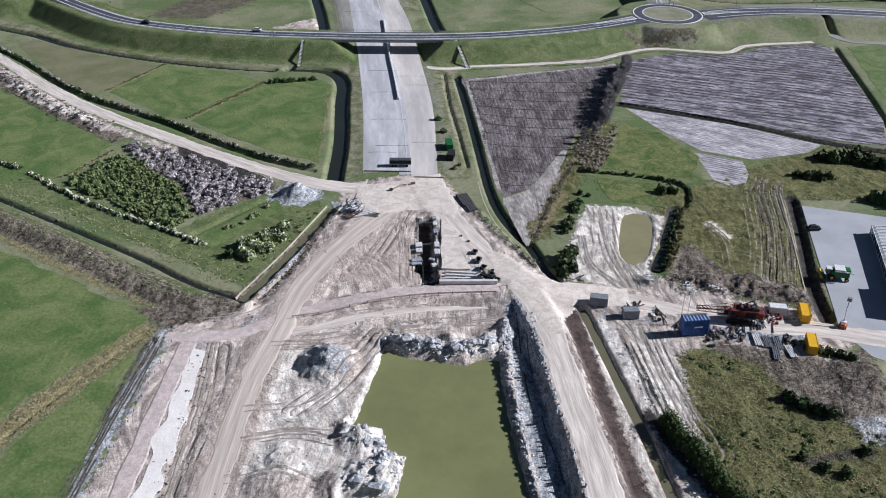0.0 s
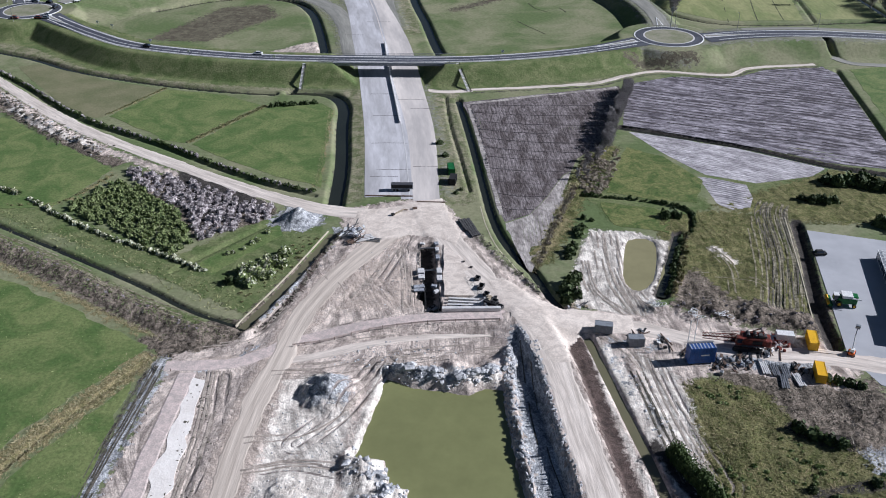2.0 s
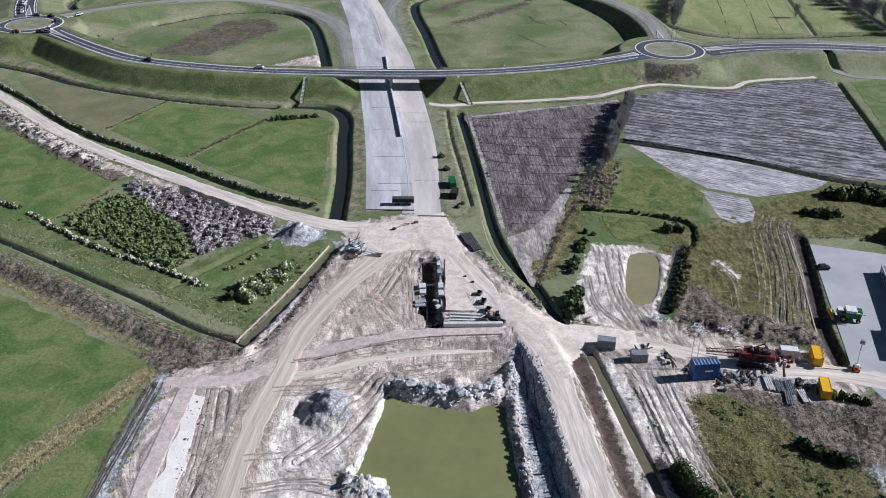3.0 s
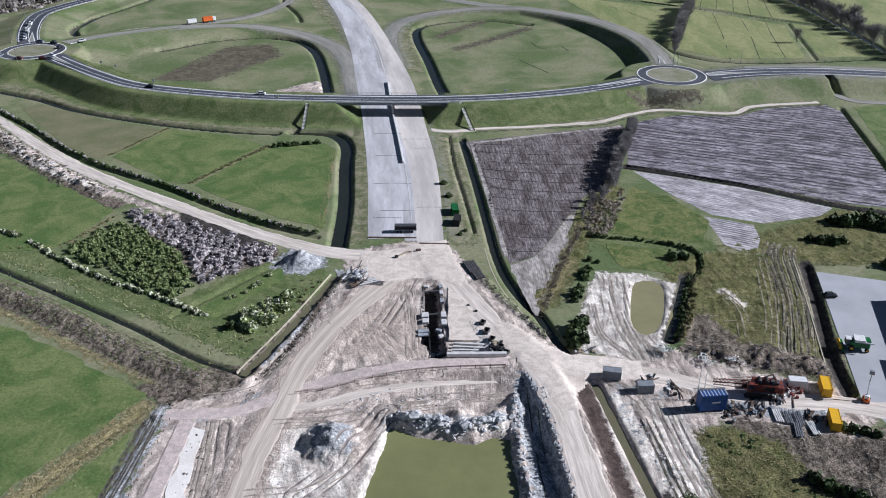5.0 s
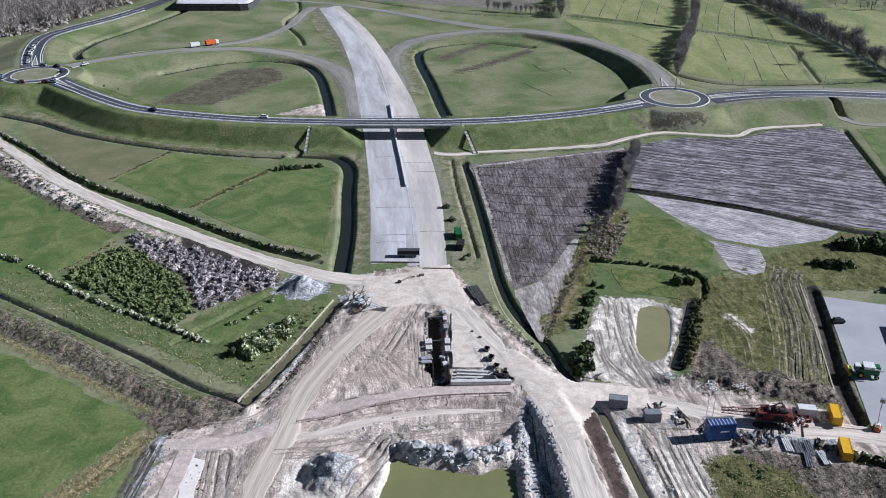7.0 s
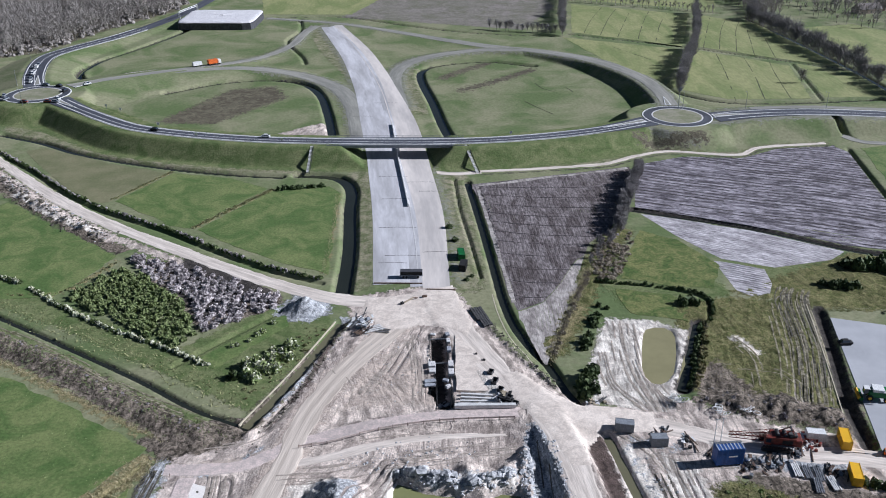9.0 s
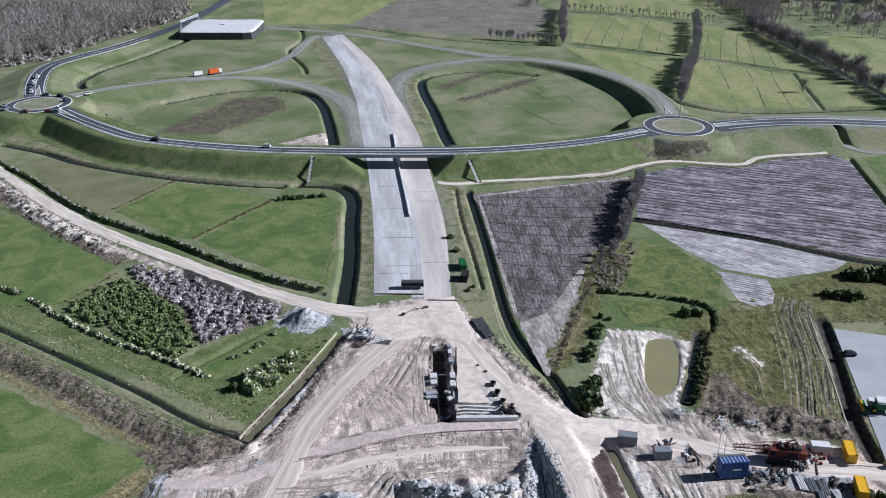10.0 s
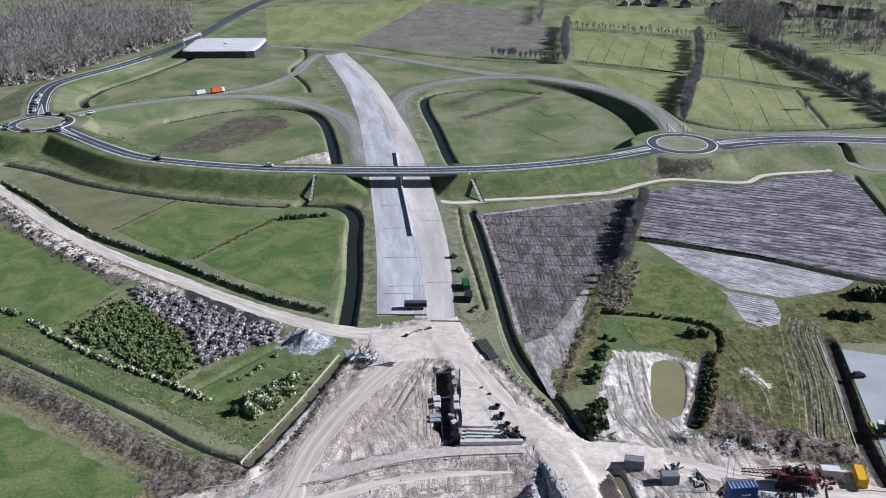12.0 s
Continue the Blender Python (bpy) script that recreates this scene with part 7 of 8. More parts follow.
WOOD_PLACES = [q for q in fill(WOODS_W, 5.0, 2.6, 0.6, 1.3) if vnoise(np.array([q[0]]), np.array([q[1]]), 34.0, 91)[0] > 0.24]
woods([p for p in WOOD_PLACES if not (-400 < p[0] < -364 and 742 < p[1] < 785 or -322 < p[0] < -294 and 716 < p[1] < 744)], 11, 1.4, "leafless grey-brown woods along the far road")
woods(along([(84, 850), (92, 900), (100, 960)], 2.6) + along([(110, 826), (160, 806), (232, 770)], 3.2, 1.5, 0.5, 0.8), 16, 0.9, "far row of bare trees between fields")
woods(fill([(254, 740), (262, 790), (245, 860), (300, 960), (330, 900), (300, 800), (280, 745)], 5.5, 2.6, 0.8, 1.2), 12, 0.95, "leafless grey wood band beyond the pastures")
woods(fill([(330, 700), (300, 760), (360, 800), (440, 900), (560, 900), (560, 700)], 11.0, 5.0, 0.7, 1.1), 13, 0.9, "scattered leafless trees round the far village")
woods(fill([(-300, 960), (-240, 1010), (-120, 1040), (260, 1010), (480, 960), (480, 1010), (200, 1080), (-320, 1080), (-560, 960)], 9.0, 4.5, 0.7, 1.2), 14, 1.0, "leafless tree belt on the horizon side")


def leafy(rng, n, r, h, leaf, up=0.4):
    """Leaves of a bush: n small blades over a lumpy dome; returns triangle corners."""
    d = rng.normal(0, 1, (n, 3))
    d /= np.linalg.norm(d, axis=1)[:, None]
    d[:, 2] = np.abs(d[:, 2])
    lump = 0.78 + 0.3 * np.sin(d[:, 0] * 5 + rng.uniform(0, 6)) * np.cos(d[:, 1] * 4 + rng.uniform(0, 6))
    c = d * lump[:, None] * rng.uniform(0.72, 1.05, (n, 1)) * np.array([r, r, h])
    a, b = rng.normal(0, 1, (n, 3)), rng.normal(0, 1, (n, 3))
    a /= np.linalg.norm(a, axis=1)[:, None]
    b = np.cross(a, b)
    b /= np.linalg.norm(b, axis=1)[:, None]
    s = leaf * rng.uniform(0.6, 1.3, (n, 1))
    return c, a * s, b * s * 0.7


def bush_arrays(seed, n, r, h, leaf):
    rng = np.random.default_rng(seed)
    c, a, b = leafy(rng, n, r, h, leaf)
    verts = np.stack([c - a - b, c + a - b, c + a + b, c - a + b], 1).reshape(-1, 3)
    faces = np.arange(n)[:, None] * 4 + np.array([[0, 1, 2, 3]])
    # a closed inner mass of twigs
    k, rows = 9, 4
    dome = []
    for i in range(rows + 1):
        t = i / rows * math.pi / 2
        for j in range(k):
            p = 2 * math.pi * j / k
            w = 0.72 * rng.uniform(0.85, 1.1)
            dome.append((r * w * math.cos(t) * math.cos(p), r * w * math.cos(t) * math.sin(p), h * w * math.sin(t)))
    o = len(verts)
    extra = [(o + i * k + j, o + i * k + (j + 1) % k, o + (i + 1) * k + (j + 1) % k, o + (i + 1) * k + j) for i in range(rows) for j in range(k)]
    return np.vstack([verts, dome]), np.vstack([faces, extra])


def bush_mesh(name, seed, n, r, h, leaf, material):
    return mesh_of(name, *bush_arrays(seed, n, r, h, leaf), material)


def thicket(name, kinds, places, material, label, category="shrubs"):
    """Many small plants that nobody could count, as one: kinds are rows of seed, leaves, radius, height, leaf size."""
    made = [bush_arrays(*k) for k in kinds]
    zs = height([p[0] for p in places], [p[1] for p in places])
    vs, fs, n = [], [], 0
    for i, ((x, y, s), z) in enumerate(zip(places, zs)):
        v, f = made[i % len(made)]
        a = random.uniform(0, 6.28)
        turn = np.array([[math.cos(a), math.sin(a), 0], [-math.sin(a), math.cos(a), 0], [0, 0, random.uniform(0.8, 1.2)]])
        vs.append(v @ turn * s + np.array([x, y, z - 0.05]))
        fs.append(f + n)
        n += len(v)
    ob = part(name, mesh_of(name, np.vstack(vs), np.vstack(fs), material), material)
    return tagged(ob, label, category, kind="stuff")


def bushes(seeds, n, r, h, leaf, material, label, group, blossom=None):
    out = []
    for s in seeds:
        ob = thing("shrub", 0, 0, 0, 0, label, "shrub", group)
        part("foliage", bush_mesh("foliage", s, n, r, h, leaf, material), material, ob)
        if blossom is not None:
            part("blossom", bush_mesh("blossom", s + 50, n // 2, r * 0.92, h * 1.08, leaf * 0.9, blossom), blossom, ob)
        rng = np.random.default_rng(s)
        stems = [(0, 0, -0.1, rng.normal(0, r * 0.3), rng.normal(0, r * 0.3), h * 0.7, 0.06, 0.03) for _ in range(4)]
        part("stems", sticks_mesh("stems", stems, M_BARK), M_BARK, ob)
        out.append(ob)
    return out


thicket("woodland_undergrowth", [(71, 46, 3.4, 3.2, 0.75), (72, 46, 2.8, 4.0, 0.7), (73, 40, 3.8, 2.6, 0.8)], [q for q in fill(WOODS_W, 7.5, 3.4, 0.5, 1.3) if not (-402 < q[0] < -362 and 740 < q[1] < 788 or -324 < q[0] < -292 and 714 < q[1] < 746)], M_WOODS, "grey-brown undergrowth below the leafless woods")
SHRUB_GREEN = [(-131, 265), (-121, 288), (-112, 282), (-92, 264), (-81, 241), (-87, 235)]
SHRUB_GREY = [(-121, 298), (-96, 289), (-60, 267), (-57, 261), (-79, 244), (-90, 264), (-114, 286)]
thicket("green_thicket", [(21, 170, 1.9, 2.1, 0.34), (22, 170, 1.7, 2.4, 0.34), (23, 150, 1.5, 1.8, 0.3)], fill(SHRUB_GREEN, 2.2, 1.0, 0.55, 1.05), M_LEAF, "dense green young shrubs filling a plot")
thicket("dark_thicket", [(24, 120, 1.6, 2.0, 0.32), (25, 120, 1.6, 1.7, 0.32)], fill(SHRUB_GREEN, 6.0, 2.6, 0.6, 1.05), M_LEAF_DARK, "darker shrubs among the green thicket")
plant(bushes((26, 27, 28), 190, 1.75, 1.7, 0.25, M_GREYLEAF, "rounded pale grey dry shrub on dark ground", "grey shrub rows"), fill(SHRUB_GREY, 3.2, 0.8, 0.65, 1.3))
HEDGE_W = along([(-146, 272), (-134, 262), (-114, 248), (-88, 234), (-73, 225)], 0.95, 0.45, 0.4, 0.95) + along([(-168, 284), (-152, 276)], 1.0, 0.5, 0.6, 1.1)
thicket("hedge_leaves", [(31, 130, 1.3, 1.4, 0.26), (32, 130, 1.2, 1.6, 0.26)], HEDGE_W, M_LEAF_DARK, "low dark hedge between the grass strips")
thicket("hedge_blossom", [(81, 110, 1.25, 1.6, 0.26), (82, 110, 1.15, 1.75, 0.24)], [(x + 0.3, y - 0.2, s * 1.02) for x, y, s in HEDGE_W if random.random() < 0.9], M_BLOSSOM, "white blossom covering the low hedge")
plant(bushes((33, 34), 190, 1.9, 2.4, 0.3, M_LEAF, "tall shrub covered with white blossom", "blossoming shrubs", M_BLOSSOM), [(-57, 223, 1.6), (-60, 219.5, 1.4), (-54, 226, 1.5), (-52, 230, 1.3), (-61, 224, 1.3), (-50, 235, 1.3), (-57.5, 217.5, 1.2), (-52.5, 222.5, 1.2), (-49.5, 228.5, 1.1), (-56, 229, 1.0), (-54.5, 221.5, 1.2), (-58.5, 226, 1.1), (-55, 232, 0.9)] + along([(-68, 234), (-60, 243), (-57, 248)], 3.0, 1.0, 0.5, 0.8))
plant(bushes((35, 36), 170, 1.8, 2.3, 0.32, M_LEAF_DARK, "dark evergreen shrub on rough grass", "dark shrubs"), [(-1, 322, 0.9), (1, 310, 0.9), (5, 278, 0.6), (7, 281, 0.5), (-64, 218.5, 1.3), (41, 237, 1.3), (42.5, 240, 1.1), (45.5, 250, 1.2), (40, 233.5, 0.9), (37, 214, 1.7), (39, 218.5, 1.6), (36.5, 209.5, 1.3), (39.5, 212, 1.4), (41, 222, 1.2), (77, 261, 1.3), (79.5, 263, 1.2), (81, 260.5, 1.0), (47, 253, 1.0), (48.5, 259.5, 0.7), (51, 258, 0.6), (45, 247, 0.9),
      (132, 273, 1.4), (135, 274, 1.4), (137, 272, 1.3), (129, 275, 1.0), (140, 273, 1.2), (149, 256, 1.9), (152, 254, 1.8), (155, 252, 1.7), (147, 287, 1.9), (151, 288, 2.1), (155, 286, 2.0), (159, 284, 2.1), (164, 282, 2.0), (157, 290, 2.0), (143, 289, 1.5), (85, 155.5, 1.2), (87.5, 153, 1.3), (90.5, 151, 1.1), (93, 149.5, 1.0), (81, 136, 0.8), (85, 133, 0.9), (89, 131, 1.0), (96, 138, 0.9), (110, 145, 1.5), (99, 174, 0.9), (101.5, 173, 1.0), (104, 172, 1.0), (106.5, 170.5, 0.9)]
      + along([(80, 250), (74.5, 234), (68, 215)], 2.0, 0.6, 0.55, 0.85) + along([(-76, 362.5), (-66, 364.5), (-57, 366.5)], 2.0, 0.6, 0.7, 1.0))
thicket("boundary_hedge", [(45, 90, 1.0, 1.1, 0.28), (46, 90, 1.2, 1.4, 0.28)], along([(51, 278), (66, 275.3), (80, 271), (87, 264.5), (84, 251)], 1.2, 0.4, 0.5, 0.9), M_LEAF_DARK, "dark hedge round the small paddock")


def clipped_hedge():
    ob = thing("hedge", 0, 0, 0, 0, "broad bright green hedge casting a dark shadow", "hedge")
    line = along([(53.2, 147), (55, 142), (59, 132), (64, 120), (70, 106)], 1.0, 0.3, 0.9, 1.2)
    zs = height([p[0] for p in line], [p[1] for p in line])
    vs, fs, n = [], [], 0
    for k, ((x, y, s), z) in enumerate(zip(line, zs)):
        v, f = bush_arrays(60 + k % 5, 420, 2.3, 4.8, 0.17)
        vs.append(v * s + np.array([x, y, z - 0.1]))
        fs.append(f + n)
        n += len(v)
    part("foliage", mesh_of("foliage", np.vstack(vs), np.vstack(fs), M_HEDGE), M_HEDGE, ob)


clipped_hedge()
HEDGE_N = along([(-222, 411), (-194, 386), (-173, 364.5), (-151, 345.5), (-132, 333), (-113, 321), (-101, 312), (-83, 299), (-66, 288), (-47, 279)], 1.5, 0.45, 0.5, 1.15)
thicket("haul_road_hedge", [(39, 100, 1.0, 1.35, 0.26), (40, 100, 1.1, 1.2, 0.26)], HEDGE_N, M_LEAF_DARK, "low dark hedge along the sandy haul road")
thicket("haul_road_hedge_tops", [(83, 60, 0.9, 1.45, 0.22), (84, 60, 1.0, 1.35, 0.22)], [(x + 0.7, y - 0.2, s * 1.02) for x, y, s in HEDGE_N if random.random() < 0.75], M_GREYLEAF, "pale dry tops of the low hedge")
thicket("boundary_scrub", [(41, 90, 1.0, 0.38, 0.26), (42, 90, 0.9, 0.5, 0.26)], along([(-103, 323), (-90, 345), (-79, 363)], 0.9, 0.6, 0.6, 1.2) + along([(-146, 352), (-130, 385)], 1.2, 0.5, 0.4, 0.9) + along([(-159, 268), (-135, 270), (-124, 292)], 1.8, 0.8, 0.4, 0.9) + fill([(52, 282), (60, 304), (66, 300), (60, 280)], 2.6, 1.4, 0.5, 1.3) + fill([(-58, 205), (-46, 228), (-40, 244), (-46, 250), (-62, 222)], 2.6, 1.3, 0.3, 0.9), M_SCRUB, "yellowish scrub along field boundaries")
thicket("ditch_scrub", [(47, 100, 1.3, 0.8, 0.26), (48, 100, 1.1, 0.7, 0.26)], along([(49, 284), (44, 270), (36, 248), (30, 230)], 0.9, 0.7, 0.4, 1.0), M_DRYBUSH, "tan-brown scrub along the field ditch")
thicket("ditch_weeds", [(55, 80, 1.2, 1.1, 0.26), (56, 80, 1.0, 0.9, 0.26)], fill([(52, 302), (58, 310), (66, 306), (64, 294), (58, 279), (51, 279)], 1.9, 0.9, 0.5, 1.2) + along([(70, 316), (64, 296), (57, 280)], 1.3, 1.2, 0.4, 1.0), M_DRYBUSH, "grey-brown leafless brambles beside the field ditch")
thicket("pond_side_scrub", [(57, 80, 1.3, 1.0, 0.24), (58, 80, 1.1, 1.2, 0.24)], along([(82, 251), (76.5, 234), (70, 215)], 1.1, 0.9, 0.5, 1.1), M_TUSSOCK, "olive scrub beside the dark row of shrubs")
thicket("dry_weeds", [(43, 80, 1.1, 0.9, 0.24), (44, 80, 0.9, 1.0, 0.24)], along([(-140, 241), (-112, 223), (-86, 204), (-66, 192)], 2.6, 2.4, 0.2, 0.6) + fill([(67, 205), (72, 214), (92, 209), (106, 201), (104, 194), (82, 199)], 3.6, 1.8, 0.3, 0.7) + along([(17.6, 300), (16.5, 330), (12.5, 366)], 1.8, 0.5, 0.3, 0.8) + fill([(66, 316), (58, 304), (54, 318), (62, 326)], 2.2, 1.0, 0.6, 1.3), M_GREYLEAF, "dry grey weeds on disturbed soil")
ROUGH_E = [(62, 174), (80, 170), (86, 157), (96, 149), (112, 136), (118, 100), (66, 100), (58, 140)]
thicket("rough_dark_tussocks", [(52, 60, 0.9, 0.6, 0.26)], [q for q in fill(ROUGH_E, 2.0, 1.6, 0.25, 0.9) if vnoise(np.array([q[0]]), np.array([q[1]]), 9.0, 77)[0] > 0.66], M_LEAF, "greener tussocks among rough grass", "grass")


def blades(name, at, tall, wide, lean, material, label, category, seed):
    """Loose grass: one bent blade at each place, with its foot on the ground."""
    rng = np.random.default_rng(seed)
    p = np.array([q[:2] for q in at], float)
    s = np.array([q[2] for q in at], float)[:, None]
    foot = np.column_stack([p, height(p[:, 0], p[:, 1]) - 0.03])
    a = rng.uniform(0, 6.28, len(p))
    side = np.stack([np.cos(a), np.sin(a), a * 0], 1) * wide * s / 2
    tip = foot + np.column_stack([rng.normal(0, lean, len(p)), rng.normal(0, lean, len(p)), rng.uniform(0.5, 1.2, len(p)) * tall]) * s
    v = np.stack([foot - side, foot + side, tip + side * 0.6, tip - side * 0.6], 1).reshape(-1, 3)
    ob = part(name, mesh_of(name, v, np.arange(len(v)).reshape(-1, 4), material), material)
    tagged(ob, label, category, kind="stuff")


def strewn(line, width, n, seed, lo=0.6, hi=1.4):
    """n places strewn along a line."""
    rng = np.random.default_rng(seed)
    p = smooth(line, 1.0)[:, :2]
    k = rng.integers(0, len(p), n)
    q = p[k] + rng.normal(0, width, (n, 2))
    return [(x, y, s) for (x, y), s in zip(q, rng.uniform(lo, hi, n))]


ROUGH_N = [(76, 260), (96, 264), (112, 256), (104, 206), (74, 214)]
blades("rough_grass", fill(ROUGH_E, 0.40, 0.3, 0.4, 1.2) + fill(ROUGH_N, 0.8, 0.6, 0.3, 0.8), 0.26, 0.24, 0.5, M_TUSSOCK, "tangled olive tussocks of rough grass", "grass", 1)
blades("reed_fringe", strewn([(-112, 120), (-97, 148), (-78, 181)], 2.1, 5200, 2, 0.4, 1.2) + strewn([(-160, 242), (-110, 211), (-76, 190)], 0.5, 1600, 3, 0.4, 1.0) + strewn([(28.5, 226.5), (34.5, 245), (43.5, 270), (49, 286)], 0.9, 3600, 4) + strewn([(-46.4, 284), (-47.7, 330), (-49.5, 358)], 0.5, 700, 9, 0.5, 1.1), 0.42, 0.17, 0.45, M_REED, "dry straw-coloured reeds along the ditch", "reeds", 2)
blades("pale_tufts", strewn([(-156, 260), (-124, 245), (-92, 226), (-60, 204)], 2.6, 900, 5, 0.5, 1.3) + strewn([(-120, 250), (-88, 231), (-60, 214), (-46, 236)], 2.4, 700, 6, 0.4, 1.0) + strewn([(-104, 132), (-88, 160), (-84, 120)], 4.0, 300, 7, 0.3, 0.8), 0.4, 0.34, 0.4, M_SCRUB, "pale grass tufts on the rough verge", "grass", 3)
blades("meadow_tufts", fill([(-150, 228), (-110, 205), (-80, 186), (-98, 156), (-112, 130), (-150, 120)], 1.6, 0.8, 0.3, 0.9) + fill([(-93, 145), (-80, 170), (-79, 112), (-100, 90)], 1.4, 0.7, 0.3, 0.8), 0.3, 0.4, 0.45, M_LEAF, "pale green tufts scattered over the meadow", "grass", 6)
blades("scrub_stalks", fill([(84, 172), (108, 168), (108, 144), (94, 149), (86, 158)], 0.8, 0.6, 0.4, 1.2), 0.5, 0.22, 0.5, M_DRYBUSH, "dry grey-brown stalks on dark disturbed soil", "weeds", 5)
blades("bank_weeds", strewn([(-160, 250), (-120, 226), (-88, 205), (-62, 192)], 2.4, 1300, 8, 0.4, 1.1), 0.5, 0.35, 0.5, M_LEAF, "green weeds on the peaty bank", "grass", 4)


# ---- far houses beyond the trees ----
def house(seed, w, d, h):
    ob = thing("house", 0, 0, 0, 0, "far brick house with dark pitched roof among trees", "house", "far houses")
    part("wall", box(w, d, h), M_BRICK, ob)
    bm = bmesh.new()
    r = h + d * 0.42
    v = [bm.verts.new(p) for p in ((-w / 2 - 0.3, -d / 2 - 0.3, h), (w / 2 + 0.3, -d / 2 - 0.3, h), (w / 2 + 0.3, d / 2 + 0.3, h), (-w / 2 - 0.3, d / 2 + 0.3, h), (-w / 2 - 0.3, 0, r), (w / 2 + 0.3, 0, r))]
    for f in ((0, 1, 5, 4), (2, 3, 4, 5), (1, 2, 5), (3, 0, 4), (3, 2, 1, 0)):
        bm.faces.new([v[i] for i in f])
    roof = part("roof", bm, M_TILE, ob)
    part("chimney", box(0.8, 0.8, 1.6, w * 0.25, 0.4, r - 1.0), M_BRICK, roof)
    for k in range(3):
        win = part("window", box(1.3, 0.1, 1.4, -w / 2 + 1.6 + k * (w - 3.2) / 2, -d / 2 - 0.04, 1.0), M_GLASS, ob)
        part("frame", box(1.5, 0.06, 0.14, -w / 2 + 1.6 + k * (w - 3.2) / 2, -d / 2 - 0.05, 0.88), M_WHITE, win)
    return ob


homes = [house(1, 10, 8, 3.2), house(2, 14, 9, 3.6), house(3, 22, 12, 4.0)]
plant(homes, [(330, 872, 1), (352, 884, 1), (376, 884, 1.1), (300, 925, 1), (280, 935, 1), (364, 770, 1), (382, 782, 1), (395, 810, 1), (345, 915, 1), (190, 965, 1), (205, 970, 1), (225, 962, 1), (250, 950, 1.1), (320, 950, 1), (400, 870, 1)])
woods(fill([(280, 790), (300, 960), (430, 940), (470, 800), (380, 740), (320, 770)], 12.0, 6.0, 0.7, 1.2) + fill([(140, 975), (280, 950), (300, 1000), (140, 1030)], 10.0, 5.0, 0.6, 1.1), 15, 0.95, "bare trees scattered among the far houses")


# ---- loose lumps of clay and peat ----
def lumps(name, places, material, label, seed):
    """Angular lumps joined into one: rows of x, y, size."""
    rng = np.random.default_rng(seed)
    base = bmesh.new()
    bmesh.ops.create_icosphere(base, subdivisions=1, radius=1.0)
    v0 = np.array([v.co for v in base.verts])
    f0 = np.array([[v.index for v in f.verts] for f in base.faces])
    base.free()
    p = np.array(places)
    z = height(p[:, 0], p[:, 1])
    vs, fs = [], []
    for (x, y, s), zz in zip(p, z):
        v = v0 * rng.uniform(0.4, 1.3, (len(v0), 1)) * s * np.array([rng.uniform(0.6, 1.5), rng.uniform(0.6, 1.5), rng.uniform(0.4, 0.8)])
        a = rng.uniform(0, 6.28)
        v = v @ np.array([[math.cos(a), math.sin(a), 0], [-math.sin(a), math.cos(a), 0], [0, 0, 1]])
        fs.append(f0 + len(vs) * len(v0))
        vs.append(v + np.array([x, y, zz + s * 0.15]))
    ob = part(name, mesh_of(name, np.vstack(vs), np.vstack(fs), material), material)
    tagged(ob, label, "rubble", kind="stuff")


def spread(line, width, n, lo, hi, seed):
    rng = np.random.default_rng(seed)
    p = smooth(line, 1.0)
    k = rng.integers(0, len(p), n)
    s = (lo + (hi - lo) * rng.uniform(0, 1, n) ** 3.5) * 0.8
    return [(p[i, 0] + rng.normal(0, width), p[i, 1] + rng.normal(0, width), float(q)) for i, q in zip(k, s)]


lumps("clay_rubble", spread([(17.6, 184), (17.3, 165), (18.1, 148), (19.5, 132), (21.5, 112)], 0.8, 700, 0.08, 0.7, 1) + spread([(-14, 177), (-4, 174.5), (6, 172.5), (13, 174.5)], 1.4, 260, 0.1, 0.8, 2) + spread([(-20, 142), (-15, 140), (-10, 134), (-13, 128), (-20, 128)], 2.2, 260, 0.1, 0.7, 3)
      + spread([(48, 182), (52, 160), (57, 135), (62, 112)], 1.6, 400, 0.12, 0.6, 4) + spread([(24.6, 186), (25.8, 168), (27.2, 150), (29.2, 128), (31, 112)], 0.6, 420, 0.12, 0.6, 5) + spread([(-205, 378), (-180, 352), (-150, 326), (-132, 312)], 2.0, 260, 0.2, 0.9, 6), M_RUBBLE, "broken pale clay lumps heaped along the banks", 1)
lumps("clay_slabs", spread([(-14, 177), (-4, 174.5), (6, 172.5), (13, 174.5)], 1.2, 60, 0.7, 2.3, 21) + spread([(-20, 143), (-14, 141), (-10, 134), (-13, 127), (-20, 127)], 2.4, 80, 0.6, 2.0, 22) + spread([(17.4, 182), (17.3, 165), (18.1, 148), (19.5, 132)], 0.7, 70, 0.5, 1.3, 23), M_RUBBLE, "large tilted slabs of grey clay along the water", 6)
lumps("peat_rubble", spread([(-150, 246), (-120, 227), (-90, 206), (-66, 191), (-54, 190)], 2.2, 420, 0.12, 0.5, 7) + spread([(-50.5, 195), (-45.6, 206), (-41.6, 219), (-38.4, 234), (-33.8, 249)], 0.6, 420, 0.15, 0.8, 8) + spread([(12, 248), (20, 232), (29, 214), (34, 206)], 0.9, 200, 0.15, 0.6, 9) + spread([(-212, 382), (-186, 356), (-160, 333), (-136, 314)], 2.6, 520, 0.25, 1.3, 10)
      + spread([(70, 209), (84, 204), (100, 200)], 3.2, 260, 0.1, 0.5, 11) + spread([(70, 177), (90, 168), (106, 160)], 4.0, 300, 0.1, 0.45, 12) + spread([(-60, 172), (-57, 150), (-58, 115)], 2.2, 300, 0.12, 0.5, 14), M_DARKLUMP, "dark clods of peat and clay on churned ground", 2)
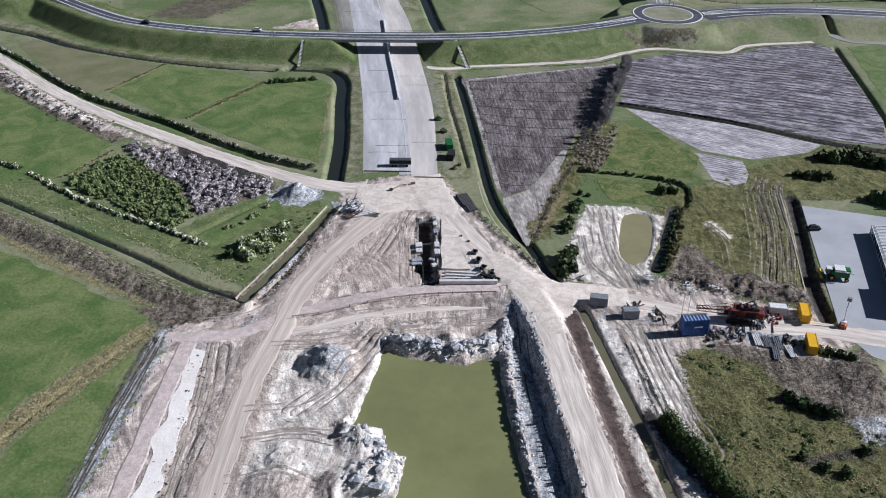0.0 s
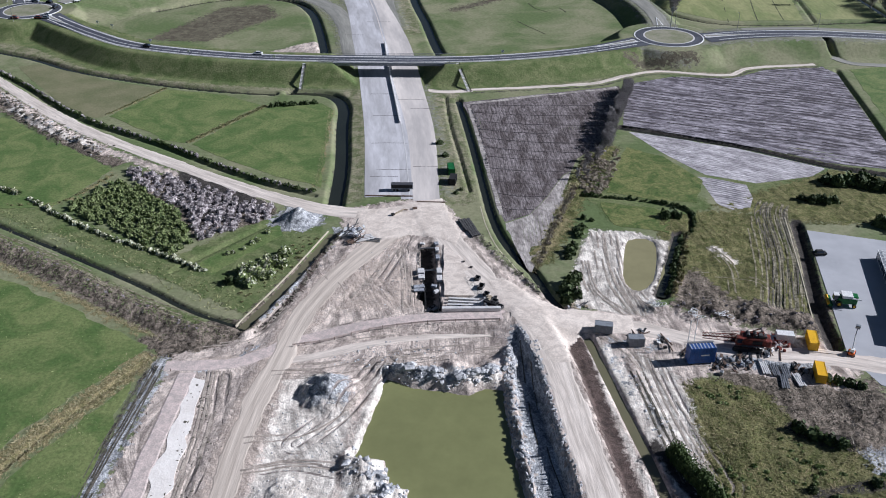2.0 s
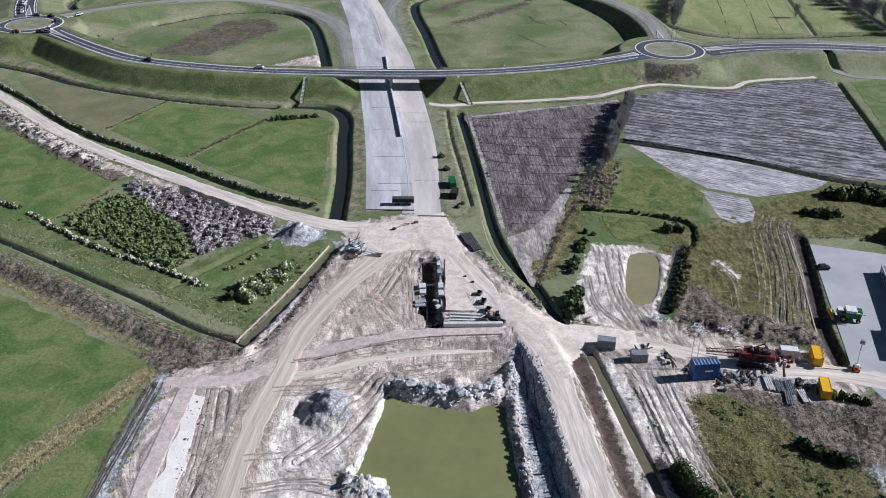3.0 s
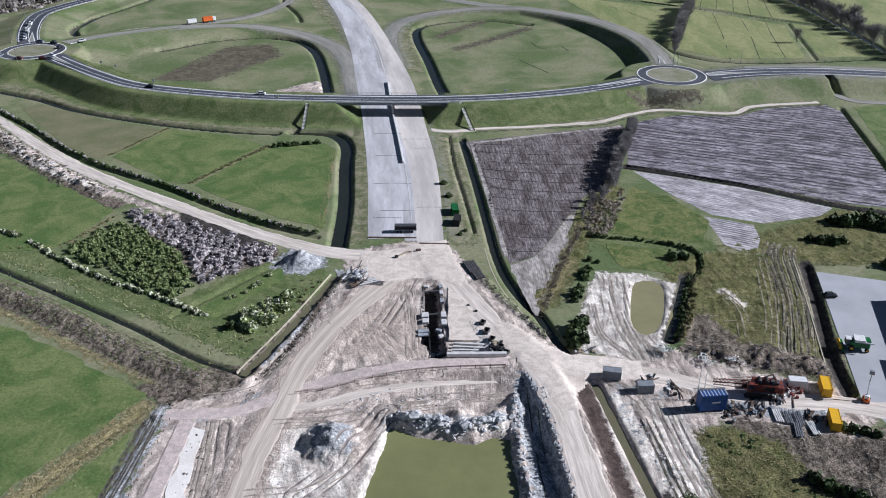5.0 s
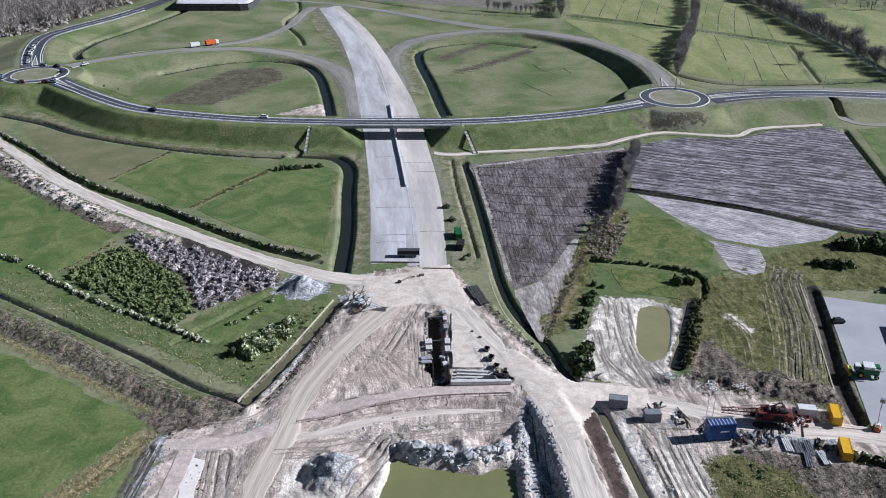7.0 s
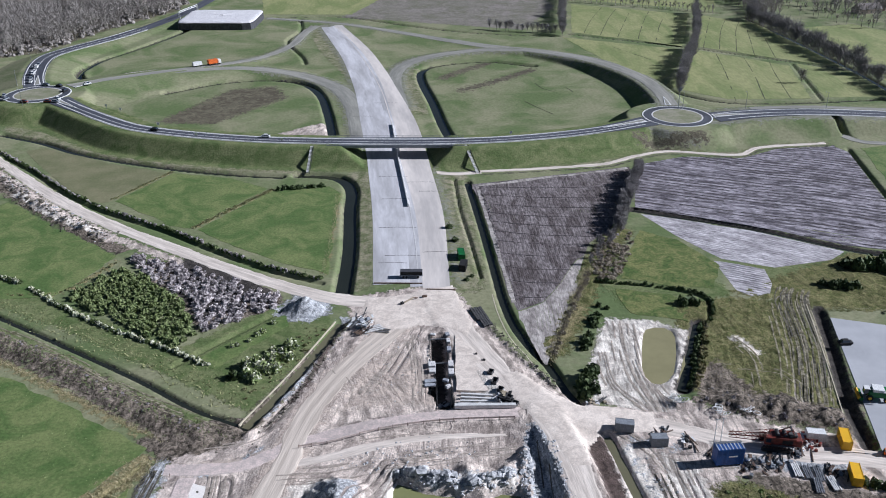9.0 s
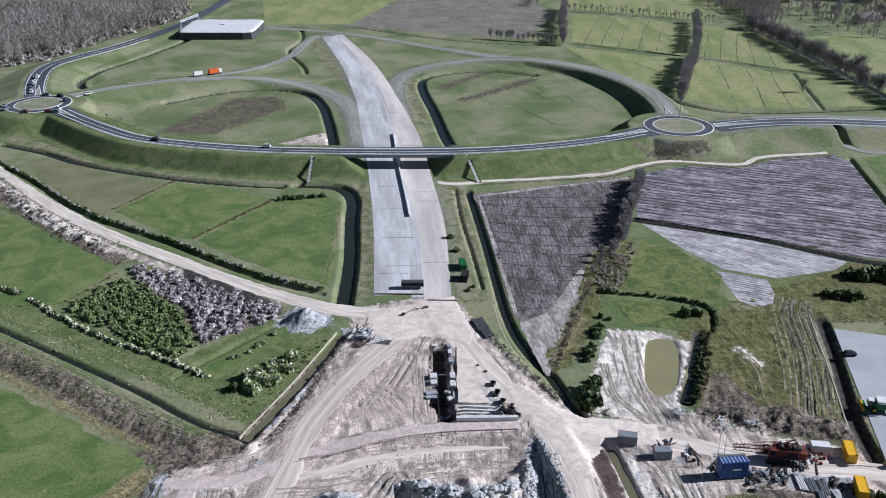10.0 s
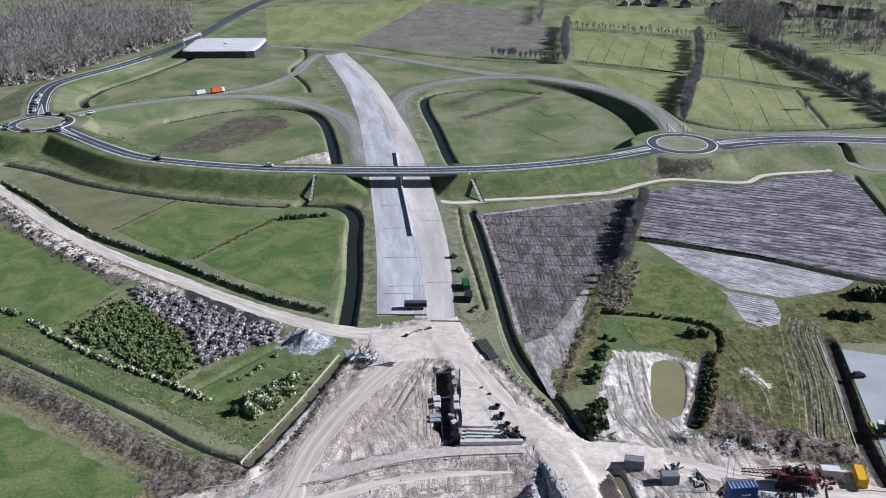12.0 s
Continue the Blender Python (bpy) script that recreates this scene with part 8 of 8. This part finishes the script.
lumps("spoil_clods", spread([(-20, 236), (-14, 224), (-20, 208)], 5.0, 260, 0.08, 0.35, 15) + spread([(-34, 158), (-30, 140), (-34, 124)], 6.0, 420, 0.08, 0.4, 16) + spread([(3, 186), (-16, 184), (-30, 180)], 2.6, 300, 0.1, 0.5, 17), M_RUBBLE, "scattered pale clods on the earthworks", 3)


# ---- wheel tracks pressed into sand, clay and grass ----
def wheel_tracks(name, runs, material, label, seed, wide=0.3, keep=0.4, lift=0.07):
    """Pairs of wheel marks: rows of line, number of passes, how far they stray sideways."""
    rng = np.random.default_rng(seed)
    quads = []
    for line, passes, stray in runs:
        p = smooth([q[:2] for q in line], 0.7)
        t = np.gradient(p, axis=0)
        t /= np.linalg.norm(t, axis=1)[:, None]
        n = np.stack([t[:, 1], -t[:, 0]], 1)
        run = np.arange(len(p)) * 0.7
        for k in range(passes):
            mid, phase = rng.uniform(-stray, stray), rng.uniform(0, 900)
            sway = mid + 1.3 * fbm(run, run * 0 + phase, 24.0, 5)
            for side in (-0.95, 0.95):
                w = wide * rng.uniform(0.7, 1.3) * (0.7 + 0.6 * vnoise(run, run * 0 + phase + side, 3.0, 6)) / 2
                shown = vnoise(run, run * 0 + phase + 40 * side, 7.0, 8) > keep
                a, b = p + n * (sway + side - w)[:, None], p + n * (sway + side + w)[:, None]
                up = 0.005 * (k * 2 + (side > 0))
                for i in range(len(p) - 1):
                    if shown[i]:
                        quads.append([(*q, up) for q in (a[i], b[i], b[i + 1], a[i + 1])])
    v = np.array(quads).reshape(-1, 3)
    v[:, 2] += height(v[:, 0], v[:, 1]) + lift
    ob = part(name, mesh_of(name, v, np.arange(len(v)).reshape(-1, 4), material), material)
    tagged(ob, label, "tracks", kind="stuff")


wheel_tracks("wheel_tracks", [([(57.5, 202), (55.5, 222), (56.6, 248)], 4, 1.6), ([(54, 202), (50.5, 222), (51.5, 250)], 3, 1.4), ([(52, 203), (45.5, 215), (45, 232)], 3, 1.2), ([(62, 203), (58, 212), (56, 222)], 2, 1.0),
             ([(54.5, 184), (56, 165), (60, 140)], 3, 2.2), ([(-57, 176), (-55, 150), (-55, 108)], 6, 3.4), ([(-46, 150), (-34, 153), (-24, 162), (-17, 178)], 3, 2.4), ([(-45, 141), (-34, 144), (-22, 143)], 2, 1.2), ([(-44, 176), (-30, 178), (-17, 182), (0, 185), (16, 187)], 4, 2.6), ([(-38, 187), (-20, 192), (-2, 195)], 1, 1.0),
             ([(-46, 128), (-34, 130), (-25, 127)], 2, 2.0), ([(-12, 240), (-10, 225), (-9, 206)], 3, 1.8), ([(-14, 245), (-18, 230), (-26, 210)], 3, 2.4), ([(-66, 187), (-52, 191), (-45, 205)], 3, 1.8), ([(52, 184), (62, 180), (78, 178)], 3, 3.0), ([(44, 194), (50, 188), (54, 178)], 3, 2.0), ([(-35, 222), (-30, 212), (-32, 200)], 1, 0.6)],
             M_WHEEL, "dark wheel tracks pressed into the churned sand", 1, 0.45, 0.45)
wheel_tracks("clay_tracks", [([(-73.6, 178), (-75.8, 150), (-78.6, 110)], 4, 1.8), ([(22.6, 190), (23.2, 168), (24.2, 150), (26.5, 128)], 1, 0.6)], M_DARKLUMP, "dark furrows along the strip of pale clay", 4, 0.35, 0.4)
wheel_tracks("field_tracks", [([(118, 272), (114, 262), (108.5, 234), (99.5, 206)], 9, 4.4), ([(107, 262), (101, 234), (94, 210)], 2, 1.4), ([(86, 240), (90, 230), (88, 214)], 2, 2.0), ([(80, 225), (95, 222), (100, 214)], 1, 1.0), ([(-150, 248), (-118, 229), (-88, 209), (-62, 195)], 2, 1.4)],
             M_WHEEL_GRASS, "worn pale wheel tracks across the rough grass", 3, 0.42, 0.36)
# dark lines put bare soil and rut shade into colour
wheel_tracks("field_ruts", [([(117.5, 271), (113.6, 262), (108, 234), (99, 206)], 8, 4.2)], M_DARKLUMP, "dark wheel ruts in the rough grass beside the yard", 6, 0.34, 0.42, 0.05)
